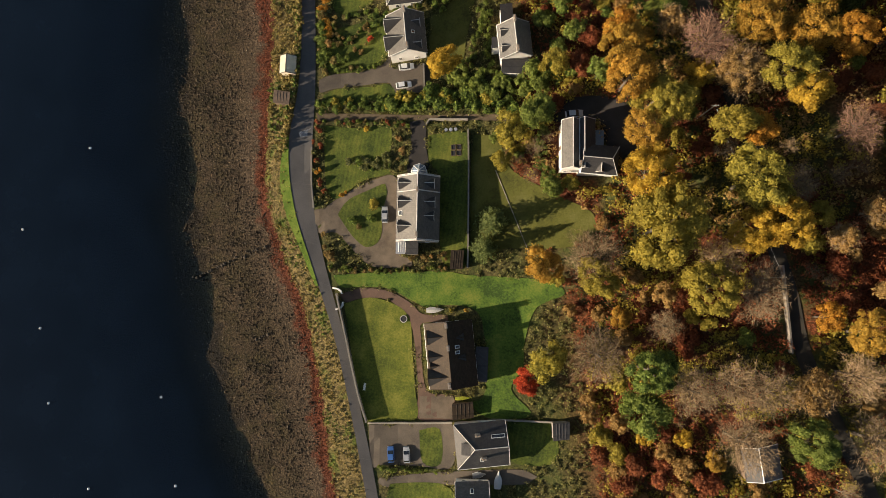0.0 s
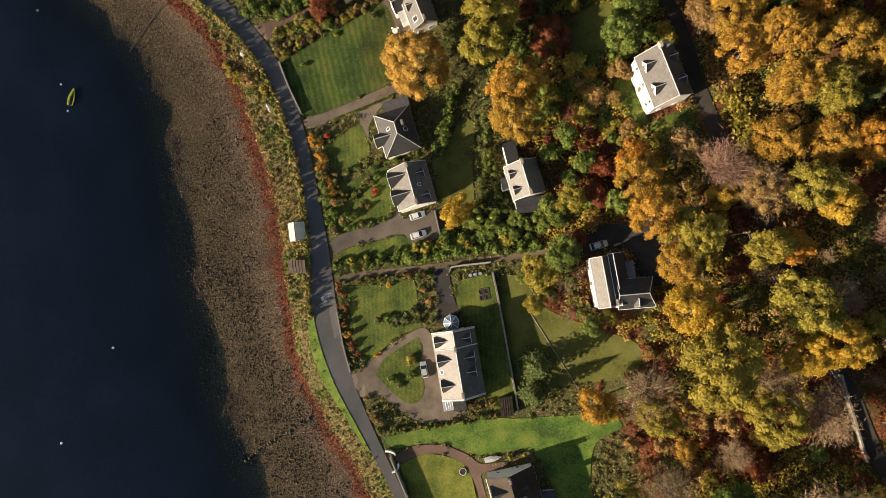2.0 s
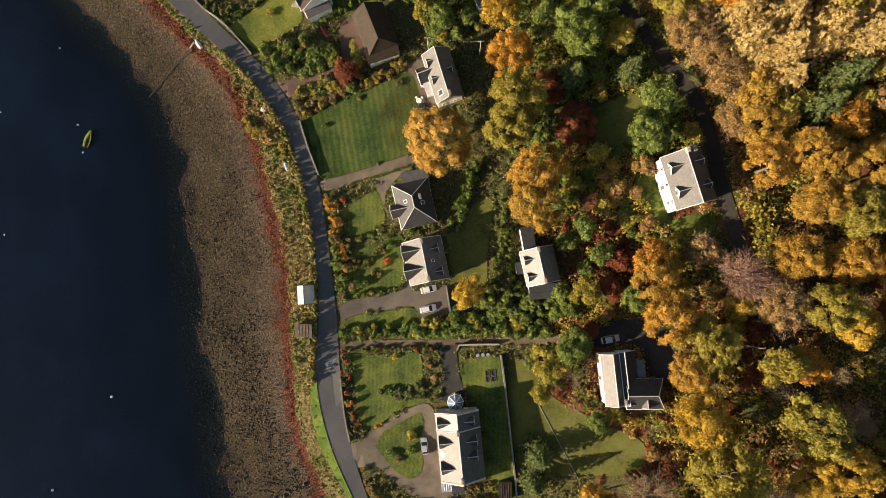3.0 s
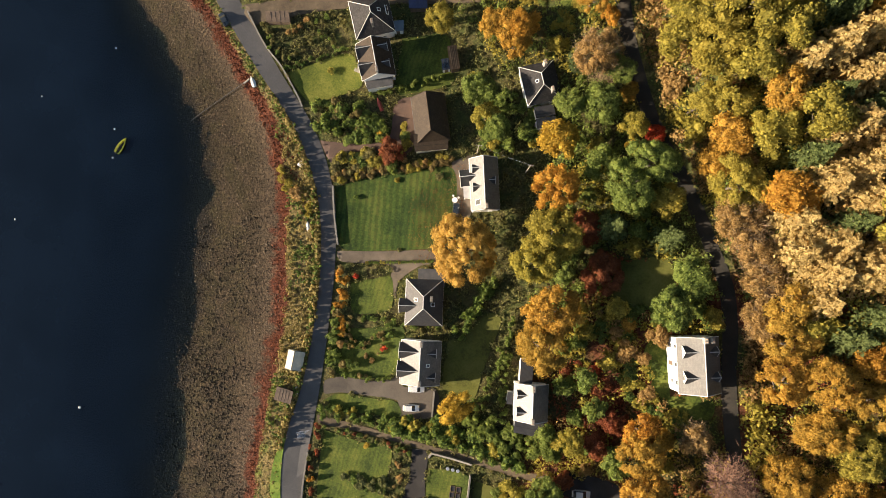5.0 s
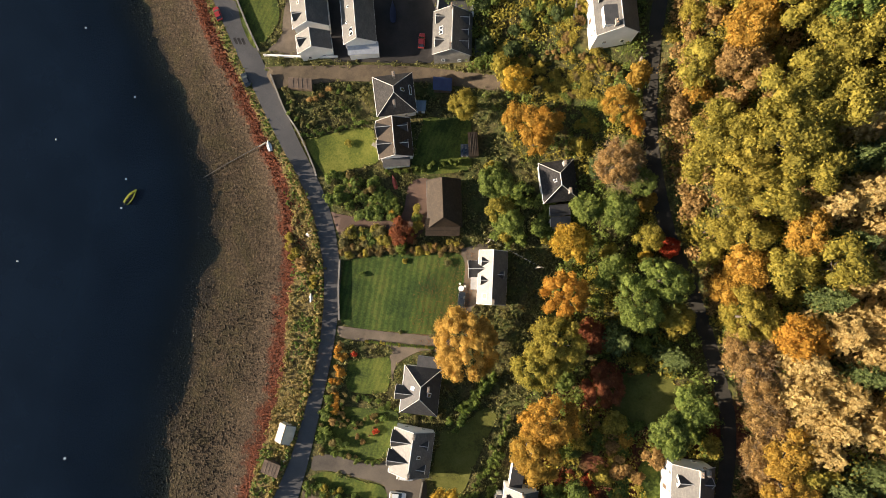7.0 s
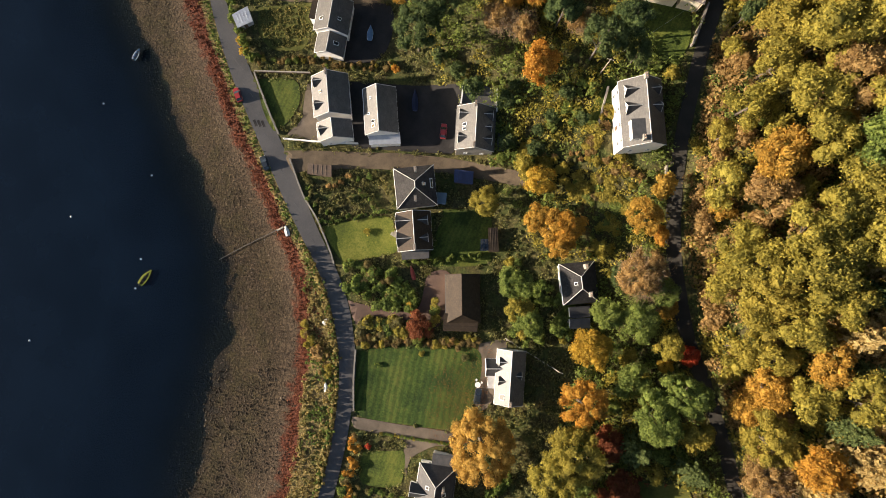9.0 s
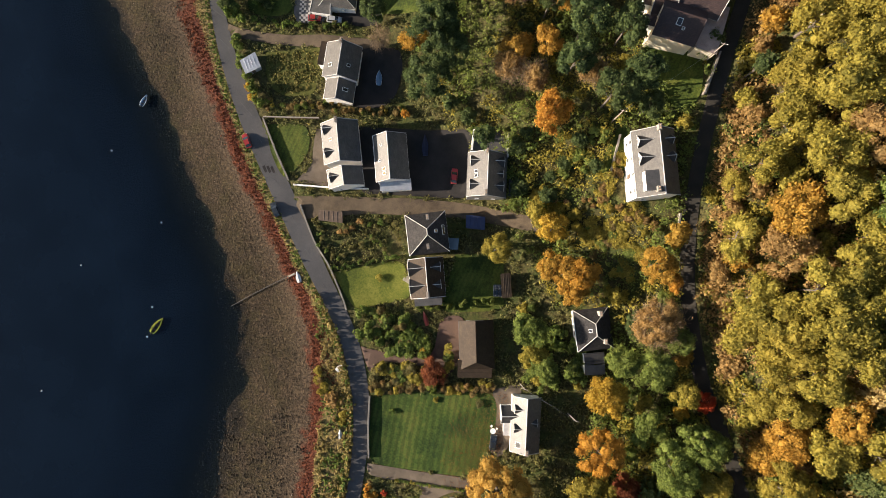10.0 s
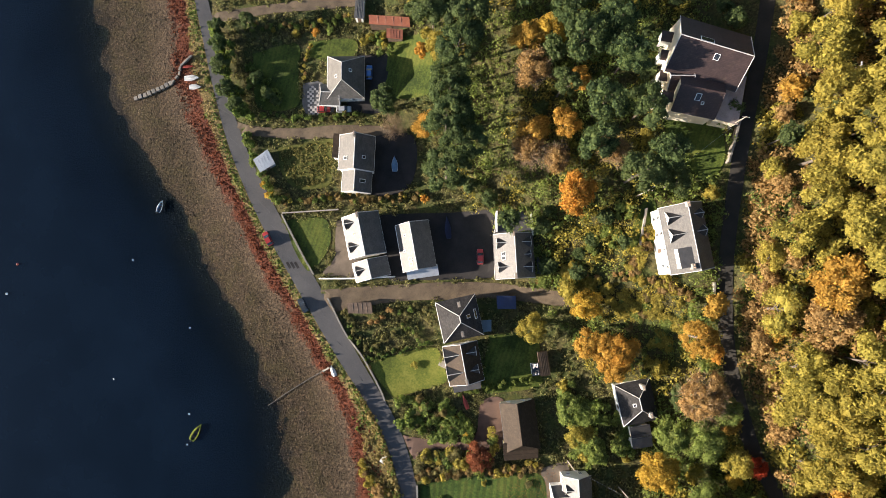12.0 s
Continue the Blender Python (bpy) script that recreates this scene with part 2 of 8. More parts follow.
MAT = {
    "slate": roofing("slate", (0.018, 0.018, 0.021), (0.045, 0.043, 0.043), 0.66),
    "pale_slate": roofing("weathered_slate", (0.045, 0.042, 0.038), (0.11, 0.102, 0.09), 0.58, 0.6),
    "white_slate": roofing("smooth_slate", (0.06, 0.057, 0.052), (0.13, 0.124, 0.113), 0.55, 0.7),
    "matt_slate": roofing("matt_slate", (0.022, 0.021, 0.022), (0.055, 0.052, 0.05), 0.85, 0.2),
    "brown_tile": roofing("brown_tile", (0.024, 0.015, 0.008), (0.055, 0.036, 0.02), 0.72, 0.25),
    "red_tile": roofing("plum_slate", (0.027, 0.0162, 0.0153), (0.0585, 0.0342, 0.0315)),
    "rust_sheet": surface("rusty_sheet", (0.2, 0.06, 0.03), (0.34, 0.12, 0.06), 0.6, 5, 0.55, 0.01, 0.1),
    "pink_sheet": surface("faded_pink_sheet", (0.2, 0.155, 0.135), (0.36, 0.29, 0.26), 0.6, 5, 0.6, 0.01, 0.1),
    "lead": surface("ridge_lead", (0.36, 0.35, 0.34), (0.58, 0.56, 0.53), 1.0, 8, 0.6, 0.01, 0.1),
    "render": surface("white_render", (0.66, 0.64, 0.6), (0.82, 0.8, 0.76), 0.4, 6, 0.85, 0.01, 0.08),
    "cream": surface("cream_render", (0.6, 0.52, 0.38), (0.76, 0.68, 0.52), 0.4, 6, 0.85, 0.01, 0.08),
    "stone": surface("grey_stone", (0.16, 0.15, 0.13), (0.34, 0.31, 0.27), 0.8, 5, 0.85, 0.05, 0.15),
    "white_paint": surface("white_paint", (0.7, 0.7, 0.68), (0.85, 0.85, 0.83), 0.8, 8, 0.5, 0.004, 0.05),
    "glass": surface("window_glass", (0.015, 0.018, 0.022), (0.03, 0.035, 0.04), 1, 3, 0.08, 0.0, 0.1, 0.0, 0.8),
    "pot": surface("clay_pot", (0.22, 0.13, 0.085), (0.4, 0.29, 0.2), 2, 9, 0.8, 0.01),
    "timber": surface("weathered_timber", (0.07, 0.045, 0.03), (0.17, 0.115, 0.075), 1.2, 9, 0.8, 0.02),
    "felt": surface("roofing_felt", (0.05, 0.05, 0.052), (0.11, 0.105, 0.1), 0.6, 6, 0.8, 0.01),
    "blue_felt": surface("blue_grey_felt", (0.07, 0.1, 0.13), (0.13, 0.18, 0.22), 0.6, 6, 0.6, 0.01),
    "dark_blue": surface("dark_blue_sheet", (0.012, 0.02, 0.06), (0.025, 0.04, 0.11), 0.6, 6, 0.5, 0.01),
    "sheet": surface("galvanised_sheet", (0.28, 0.3, 0.33), (0.42, 0.44, 0.47), 0.7, 7, 0.5, 0.006, 0.05, 0.3),
    "wall_stone": surface("dry_stone", (0.13, 0.115, 0.095), (0.36, 0.32, 0.26), 1.5, 6, 0.9, 0.06, 0.2),
    "asphalt": surface("asphalt", (0.035, 0.035, 0.037), (0.078, 0.074, 0.072), 0.12, 3.0, 0.75, 0.012, 0.0),
    "drive": surface("worn_tarmac_drive", (0.038, 0.031, 0.024), (0.09, 0.074, 0.056), 0.25, 5, 0.9, 0.015, 0.08),
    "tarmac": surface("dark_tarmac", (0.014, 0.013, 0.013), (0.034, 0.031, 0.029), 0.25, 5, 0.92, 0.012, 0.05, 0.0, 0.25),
    "reddrive": surface("red_brown_tarmac", (0.05, 0.028, 0.018), (0.1, 0.057, 0.038), 0.3, 5, 0.85, 0.012, 0.05),
    "track": surface("earth_track", (0.04, 0.028, 0.016), (0.115, 0.085, 0.052), 0.35, 4, 0.95, 0.04, 0.05),
    "gravel": surface("brown_gravel", (0.05, 0.038, 0.026), (0.13, 0.103, 0.075), 0.3, 9, 0.95, 0.03, 0.05),
    "lawn": surface("mown_lawn", (0.022, 0.036, 0.006), (0.058, 0.08, 0.011), 0.16, 2.2, 0.9, 0.16, 0.12, 0, 0.2, (0.108, 0.118, 0.02), 0.1),
    "verge": surface("bright_verge_grass", (0.035, 0.065, 0.008), (0.075, 0.125, 0.014), 0.2, 2.4, 0.9, 0.12, 0.0, 0, 0.2, (0.14, 0.175, 0.03), 0.12),
    # lawn with the sun's yellow-green brightness put into its colour
    "sunny": surface("sun_bright_lawn", (0.04, 0.056, 0.008), (0.085, 0.1, 0.013), 0.16, 2.0, 0.9, 0.12, 0.05, 0, 0.2, (0.14, 0.14, 0.026), 0.1),
    "meadow": surface("lush_grass", (0.022, 0.046, 0.008), (0.06, 0.108, 0.014), 0.16, 2.0, 0.9, 0.18, 0.05, 0, 0.2, (0.115, 0.14, 0.024), 0.1),
    "field": surface("field_grass", (0.014, 0.03, 0.005), (0.036, 0.062, 0.009), 0.14, 2.0, 0.9, 0.18, 0.0, 0, 0.2, (0.07, 0.082, 0.015), 0.1),
    "roughgrass": surface("rough_grass", (0.03, 0.034, 0.008), (0.075, 0.078, 0.015), 0.2, 2.0, 0.95, 0.2, 0.1, 0, 0.2, (0.1, 0.1, 0.03)),
    # hill lane: the trees' shade is put into this near-black base colour
    "hill_lane": surface("shade_dark_lane", (0.012, 0.011, 0.008), (0.03, 0.025, 0.018), 0.3, 4, 0.95, 0.04, 0.0),
    "hut_roof": surface("cream_felt", (0.4, 0.36, 0.26), (0.55, 0.5, 0.38), 0.6, 6, 0.7, 0.01),
    "patio": surface("patio_paving", (0.05, 0.05, 0.05), (0.1, 0.1, 0.1), 0.5, 5, 0.8, 0.01),
    "slab": surface("pale_slab", (0.3, 0.29, 0.27), (0.45, 0.43, 0.4), 0.7, 6, 0.8, 0.01, 0.2),
    "rubber": surface("tyre_rubber", (0.015, 0.015, 0.016), (0.03, 0.03, 0.03), 2, 9, 0.8, 0.005),
    "blue_boat": surface("faded_blue_paint", (0.14, 0.26, 0.42), (0.26, 0.42, 0.6), 0.7, 6, 0.4, 0.004),
    "yellow_boat": surface("lime_yellow_paint", (0.5, 0.55, 0.06), (0.72, 0.76, 0.12), 0.7, 6, 0.4, 0.004),
    "red_boat": surface("red_paint", (0.4, 0.06, 0.04), (0.55, 0.1, 0.06), 0.7, 6, 0.4, 0.004),
    "weedy_rock": surface("weedy_boulder", (0.018, 0.014, 0.009), (0.085, 0.066, 0.046), 1.2, 6, 0.9, 0.06, 0.2),
    "concrete": surface("old_concrete", (0.150, 0.135, 0.112), (0.270, 0.247, 0.210), 0.6, 6, 0.9, 0.02),
}


def mown(m, period, depth, turn):
    """Lays faint mowing stripes over a grass material."""
    n, l = m.node_tree.nodes, m.node_tree.links
    p = n["Principled BSDF"]
    co = n.new("ShaderNodeTexCoord").outputs["Object"]
    mp = n.new("ShaderNodeMapping")
    mp.inputs["Rotation"].default_value = (0, 0, radians(turn))
    l.new(co, mp.inputs["Vector"])
    w = n.new("ShaderNodeTexWave")
    w.inputs["Scale"].default_value, w.inputs["Distortion"].default_value, w.inputs["Detail"].default_value = 0.314 / period, 2.5, 3.0
    l.new(mp.outputs[0], w.inputs["Vector"])
    tone = ramp_of(n, l, w.outputs["Fac"], [(0.2, (1 - depth,) * 3), (0.8, (1.0, 1.0, 1.0))])
    l.new(mix(n, l, 1.0, p.inputs["Base Color"].links[0].from_socket, tone, "MULTIPLY"), p.inputs["Base Color"])


mown(MAT["field"], 1.7, 0.3, -4)
mown(MAT["lawn"], 1.2, 0.16, 8)


def car_paint(name, colour):
    m, n, l, p = nodes_of(name)
    p.inputs["Base Color"].default_value = (*colour, 1)
    p.inputs["Roughness"].default_value, p.inputs["Coat Weight"].default_value, p.inputs["Metallic"].default_value = 0.35, 0.6, 0.2
    return m


def terrain_material():
    """Sea bed, stony foreshore, red wrack, rough verge and hillside, told apart by the land's own profile."""
    m, n, l, p = nodes_of("land")
    co = n.new("ShaderNodeTexCoord").outputs["Object"]
    at = n.new("ShaderNodeAttribute")
    at.attribute_name = "shore"
    big, med, fine = noise_tex(n, l, 0.035, 5, 0.6, co), noise_tex(n, l, 0.22, 7, 0.65, co), noise_tex(n, l, 1.6, 6, 0.75, co)
    wob = maths(n, l, "ADD", maths(n, l, "MULTIPLY", maths(n, l, "SUBTRACT", med.outputs[0], 0.5), 0.5), maths(n, l, "MULTIPLY", maths(n, l, "SUBTRACT", big.outputs[0], 0.5), 0.3))
    s = maths(n, l, "ADD", at.outputs["Fac"], wob)
    stones = ramp_of(n, l, fine.outputs[0], [(0.36, (0.0108, 0.0073, 0.00402)), (0.5, (0.0449, 0.0307, 0.0168)), (0.64, (0.108, 0.0745, 0.0429))])
    pale = ramp_of(n, l, fine.outputs[0], [(0.34, (0.0263, 0.0183, 0.0114)), (0.5, (0.0774, 0.0533, 0.0335)), (0.64, (0.163, 0.114, 0.0738))])
    weedy = ramp_of(n, l, fine.outputs[0], [(0.36, (0.0108, 0.00803, 0.00402)), (0.55, (0.048, 0.0365, 0.0148)), (0.7, (0.0929, 0.073, 0.0302))])
    beach = mix(n, l, ramp_of(n, l, med.outputs[0], [(0.42, (0, 0, 0)), (0.6, (1, 1, 1))]), stones, weedy)
    beach = mix(n, l, ramp_of(n, l, s, [(0.55, (0, 0, 0)), (0.98, (1, 1, 1))]), beach, pale)
    bed = ramp_of(n, l, fine.outputs[0], [(0.36, (0.003, 0.003, 0.003)), (0.6, (0.014, 0.011, 0.007)), (0.75, (0.05, 0.038, 0.022))])
    tide = maths(n, l, "ADD", at.outputs["Fac"], maths(n, l, "MULTIPLY", maths(n, l, "SUBTRACT", med.outputs[0], 0.5), 0.55))
    beach = mix(n, l, ramp_of(n, l, tide, [(0.02, (1, 1, 1)), (0.16, (0, 0, 0))]), beach, bed)
    wrack = ramp_of(n, l, fine.outputs[0], [(0.35, (0.02, 0.006, 0.004)), (0.5, (0.085, 0.025, 0.012)), (0.68, (0.19, 0.066, 0.03))])
    verge = ramp_of(n, l, fine.outputs[0], [(0.35, (0.04, 0.03, 0.012)), (0.5, (0.14, 0.105, 0.04)), (0.68, (0.34, 0.25, 0.1))])
    moss = ramp_of(n, l, fine.outputs[0], [(0.35, (0.03, 0.045, 0.008)), (0.65, (0.12, 0.15, 0.025))])
    verge = mix(n, l, ramp_of(n, l, med.outputs[0], [(0.5, (0, 0, 0)), (0.66, (1, 1, 1))]), verge, moss)
    earth = ramp_of(n, l, fine.outputs[0], [(0.35, (0.02, 0.019, 0.008)), (0.5, (0.066, 0.058, 0.021)), (0.7, (0.15, 0.125, 0.045))])
    grassy = ramp_of(n, l, fine.outputs[0], [(0.35, (0.022, 0.032, 0.009)), (0.65, (0.084, 0.092, 0.024))])
    bracken = ramp_of(n, l, fine.outputs[0], [(0.35, (0.04, 0.016, 0.008)), (0.65, (0.16, 0.06, 0.028))])
    hill = mix(n, l, ramp_of(n, l, med.outputs[0], [(0.44, (0, 0, 0)), (0.58, (1, 1, 1))]), earth, grassy)
    up = n.new("ShaderNodeAttribute")
    up.attribute_name = "inland"
    high = ramp_of(n, l, maths(n, l, "MULTIPLY", up.outputs["Fac"], 0.01), [(0.5, (0, 0, 0)), (0.62, (1, 1, 1))])
    hill = mix(n, l, maths(n, l, "MULTIPLY", ramp_of(n, l, big.outputs[0], [(0.46, (0, 0, 0)), (0.54, (1, 1, 1))]), high), hill, bracken)
    c = mix(n, l, ramp_of(n, l, s, [(0.88, (0, 0, 0)), (0.96, (1, 1, 1))]), beach, wrack)
    c = mix(n, l, ramp_of(n, l, maths(n, l, "MULTIPLY", s, 0.5), [(0.56, (0, 0, 0)), (0.6, (1, 1, 1))]), c, verge)
    inl = maths(n, l, "GREATER_THAN", at.outputs["Fac"], 2.0)
    c = mix(n, l, inl, c, hill)
    l.new(c, p.inputs["Base Color"])
    p.inputs["Specular IOR Level"].default_value = 0.2
    rough_bump(n, l, p, fine.outputs[0], 1.0, 0.5, 0.95)
    return m


def water_material():
    """Still sea water: clear over the shallows, near black where it is deep."""
    m, n, l, p = nodes_of("sea_water")
    co = n.new("ShaderNodeTexCoord").outputs["Object"]
    at = n.new("ShaderNodeAttribute")
    at.attribute_name = "depth"
    big = noise_tex(n, l, 0.05, 4, 0.6, co)
    tone = ramp_of(n, l, big.outputs[0], [(0.3, (0.0014, 0.0042, 0.0092)), (0.7, (0.003, 0.0075, 0.0155))])
    l.new(tone, p.inputs["Base Color"])
    p.inputs["IOR"].default_value = 1.31
    ripple = noise_tex(n, l, 1.1, 4, 0.6, co)
    rough_bump(n, l, p, ripple.outputs[0], 0.12, 0.08, 0.06)
    clear = n.new("ShaderNodeBsdfTransparent")
    clear.inputs[0].default_value = (0.55, 0.68, 0.78, 1)
    x = n.new("ShaderNodeMixShader")
    fac = ramp_of(n, l, maths(n, l, "ADD", at.outputs["Fac"], maths(n, l, "MULTIPLY", maths(n, l, "SUBTRACT", big.outputs[0], 0.5), 0.25)), [(0.0, (0.05, 0.05, 0.05)), (0.1, (0.35, 0.35, 0.35)), (0.28, (0.75, 0.75, 0.75)), (0.7, (1, 1, 1))])
    l.new(fac, x.inputs[0])
    l.new(clear.outputs[0], x.inputs[1])
    l.new(p.outputs[0], x.inputs[2])
    l.new(x.outputs[0], n["Material Output"].inputs[0])
    return m


# ---- small builders ----
def part(name, bm, material, parent=None, label="", matrix=None):
    """Links a bmesh as one mesh object under a thing or a part."""
    me = bpy.data.meshes.new(name)
    bm.to_mesh(me)
    bm.free()
    me.materials.append(material)
    ob = new(name, me)
    ob.parent = parent
    if matrix is not None:
        ob.matrix_basis = matrix
    if label:
        ob["label"] = label
    return ob


def thing(name, x, y, turn=0.0, z=None, label="", category="", group="", kind=""):
    """An Empty at a thing's base on the ground."""
    e = new(name)
    e.empty_display_size = 0.5
    e.matrix_basis = pose(x, y, ground(x, y) if z is None else z, 0, 0, turn)
    return tagged(e, label, category, group, kind)


def slab(bm, poly, thick):
    """A flat piece: the polygon above, and the same thick metres below."""
    top = [bm.verts.new(p) for p in poly]
    low = [bm.verts.new((p[0], p[1], p[2] - thick)) for p in poly]
    k = len(poly)
    bm.faces.new(top)
    bm.faces.new(low[::-1])
    for i in range(k):
        bm.faces.new((top[i], low[i], low[(i + 1) % k], top[(i + 1) % k]))


def block(bm, x0, x1, y0, y1, z0, z1):
    slab(bm, [(x0, y0, z1), (x1, y0, z1), (x1, y1, z1), (x0, y1, z1)], z1 - z0)


def tube(bm, a, b, ra, rb, sides=6):
    a, b = Vector(a), Vector(b)
    q = (b - a).to_track_quat("Z", "Y")
    rings = []
    for c, r in ((a, ra), (b, rb)):
        rings.append([bm.verts.new(c + q @ Vector((r * math.cos(2 * math.pi * i / sides), r * math.sin(2 * math.pi * i / sides), 0))) for i in range(sides)])
    for i in range(sides):
        bm.faces.new((rings[0][i], rings[0][(i + 1) % sides], rings[1][(i + 1) % sides], rings[1][i]))
    bm.faces.new(rings[1])
    bm.faces.new(rings[0][::-1])


def mesh_of(name, verts, faces, material, smooth=False):
    me = bpy.data.meshes.new(name)
    me.from_pydata(verts, [], faces)
    me.materials.append(material)
    if smooth:
        me.polygons.foreach_set("use_smooth", [True] * len(me.polygons))
    me.update()
    return me


# ---- the land ----
def spread(inner0, inner1, step, far, count):
    mid = list(np.arange(inner0, inner1 + 0.01, step))
    out = [far * (k / count) ** 2.5 for k in range(1, count + 1)]
    return [inner0 - o - step for o in out[::-1]] + mid + [inner1 + o + step for o in out]


def build_land():
    xs, ys = spread(-190, 130, 1.6, 2600, 14), spread(-95, 285, 1.6, 2600, 14)
    verts, shores, inlands = [], [], []
    for y in ys:
        for x in xs:
            z = ground(x, y)
            s = shore(x, y)
            if -1.2 < s < 1.9:
                z += 0.3 * noise.noise((x * 0.11, y * 0.11, 0)) + 0.32 * noise.noise((x * 0.045, y * 0.045, 4)) + 0.12 * noise.noise((x * 0.4, y * 0.4, 7))
            verts.append((x, y, z - (0.12 if shore(x, y) > 2 else 0.04)))
            shores.append(1 + (s - 1) ** (1 + 1.6 * min(max((y - 125) / 20, 0), 1)) if 1 < s < 2 else s)
            inlands.append(inland(x, y) * min(max((130 - y) / 30, 0), 1))
    w = len(xs)
    faces = [(j * w + i, j * w + i + 1, (j + 1) * w + i + 1, (j + 1) * w + i) for j in range(len(ys) - 1) for i in range(w - 1)]
    me = mesh_of("ground", verts, faces, terrain_material(), True)
    me.attributes.new("shore", "FLOAT", "POINT").data.foreach_set("value", shores)
    me.attributes.new("inland", "FLOAT", "POINT").data.foreach_set("value", inlands)
    tagged(new("ground", me), "wooded hillside falling to a stony weed-strewn shore", "ground", kind="structure")
    sx, sy = spread(-190, -30, 4, 2400, 10), spread(-95, 285, 4, 2600, 10)
    sv = [(x, y, 0.0) for y in sy for x in sx]
    w = len(sx)
    sf = [(j * w + i, j * w + i + 1, (j + 1) * w + i + 1, (j + 1) * w + i) for j in range(len(sy) - 1) for i in range(w - 1)]
    me = mesh_of("water", sv, sf, water_material())
    me.attributes.new("depth", "FLOAT", "POINT").data.foreach_set("value", [min(max(-ground(x, y) / 4.5, 0), 1) for x, y, z in sv])
    tagged(new("water", me), "still dark blue sea loch water", "water", kind="structure")


def ribbon(name, left, right, material, lift, label, category, kind="structure"):
    """A strip of road between two lines of (x, y), laid on the ground, with a thin edge."""
    bm = bmesh.new()
    rows = []
    for (ax, ay), (bx, by) in zip(left, right):
        row = []
        for k in range(4):
            x, y = ax + (bx - ax) * k / 3, ay + (by - ay) * k / 3
            row.append(bm.verts.new((x, y, ground(x, y) + lift)))
        rows.append(row)
    for a, b in zip(rows, rows[1:]):
        for k in range(3):
            bm.faces.new((a[k], a[k + 1], b[k + 1], b[k]))
    geo = bmesh.ops.extrude_face_region(bm, geom=bm.faces[:])
    bmesh.ops.translate(bm, verts=[v for v in geo["geom"] if isinstance(v, bmesh.types.BMVert)], vec=(0, 0, -0.25))
    bmesh.ops.recalc_face_normals(bm, faces=bm.faces[:])
    return tagged(part(name, bm, material), label, category, kind=kind)


def smooth_line(points, step=1.5):
    """Points along a smooth curve through the given ones."""
    out = []
    for i in range(len(points) - 1):
        p0, p1, p2, p3 = points[max(i - 1, 0)], points[i], points[i + 1], points[min(i + 2, len(points) - 1)]
        n = max(int(math.dist(p1, p2) / step), 1)
        for k in range(n):
            f = k / n
            out.append(tuple(b + 0.5 * f * (c - a + f * (2 * a - 5 * b + 4 * c - d + f * (3 * (b - c) + d - a))) for a, b, c, d in zip(p0, p1, p2, p3)))
    return out + [tuple(points[-1])]


def inside(x, y, poly):
    hit = False
    for (ax, ay), (bx, by) in zip(poly, poly[1:] + poly[:1]):
        if (ay > y) != (by > y) and x < (bx - ax) * (y - ay) / (by - ay) + ax:
            hit = not hit
    return hit


def boxed(line):
    return min(p[0] for p in line), max(p[0] for p in line), min(p[1] for p in line), max(p[1] for p in line), line


def covered(x, y, areas):
    """Whether a spot lies in one of the areas, each with its bounds."""
    return any(a[0] < x < a[1] and a[2] < y < a[3] and inside(x, y, a[4]) for a in areas)


PATCH_COUNT = [0]
LAWNS = []
PATCHES = []
DRIVES = []


def patch(name, kind, corners, label, category):
    """A lawn, drive or yard with a rounded outline, draped over the ground."""
    line = smooth_line(corners + corners[:1], 1.2)[:-1]
    PATCH_COUNT[0] += 1
    lift = {"lawn": 0.05, "meadow": 0.04, "sunny": 0.05, "verge": 0.3, "field": 0.05, "roughgrass": 0.06}.get(kind, 0.02) + 0.0007 * PATCH_COUNT[0]
    if kind == "lawn" and len(LAWNS) == 1:
        lift += 0.04
    bm = bmesh.new()
    bm.faces.new([bm.verts.new((x, y, 0)) for x, y in line])
    x0, x1 = min(p[0] for p in line), max(p[0] for p in line)
    y0, y1 = min(p[1] for p in line), max(p[1] for p in line)
    for axis, lo, hi in ((0, x0, x1), (1, y0, y1)):
        v = lo + 1.6
        while v < hi:
            co, no = [0, 0, 0], [0, 0, 0]
            co[axis], no[axis] = v, 1
            bmesh.ops.bisect_plane(bm, geom=bm.verts[:] + bm.edges[:] + bm.faces[:], plane_co=co, plane_no=no)
            v += 1.6
    for v in bm.verts:
        v.co.z = ground(v.co.x, v.co.y) + lift
    bmesh.ops.recalc_face_normals(bm, faces=bm.faces[:])
    if bm.faces and sum(f.normal.z for f in bm.faces) < 0:
        bmesh.ops.reverse_faces(bm, faces=bm.faces[:])
    geo = bmesh.ops.extrude_face_region(bm, geom=bm.faces[:])
    bmesh.ops.translate(bm, verts=[v for v in geo["geom"] if isinstance(v, bmesh.types.BMVert)], vec=(0, 0, 0.1))
    bmesh.ops.translate(bm, verts=bm.verts[:], vec=(0, 0, -0.1))
    bmesh.ops.recalc_face_normals(bm, faces=bm.faces[:])
    PATCHES.append(boxed(line))
    if kind in ("drive", "reddrive", "tarmac", "track", "gravel", "patio"):
        DRIVES.append(boxed(line))
    if "lawn" in name:
        LAWNS.append(line)
    return tagged(part(name, bm, MAT[kind]), label, category, kind="structure")


build_land()
road_y = list(np.arange(-95, 300, 2.0))
ribbon("road", [(along(ROADL_X, y), y) for y in road_y], [(along(ROADR_X, y), y) for y in road_y], MAT["asphalt"], 0.06, "narrow grey asphalt shore road with worn patches", "road")
hill_line = smooth_line(HILL_LANE)


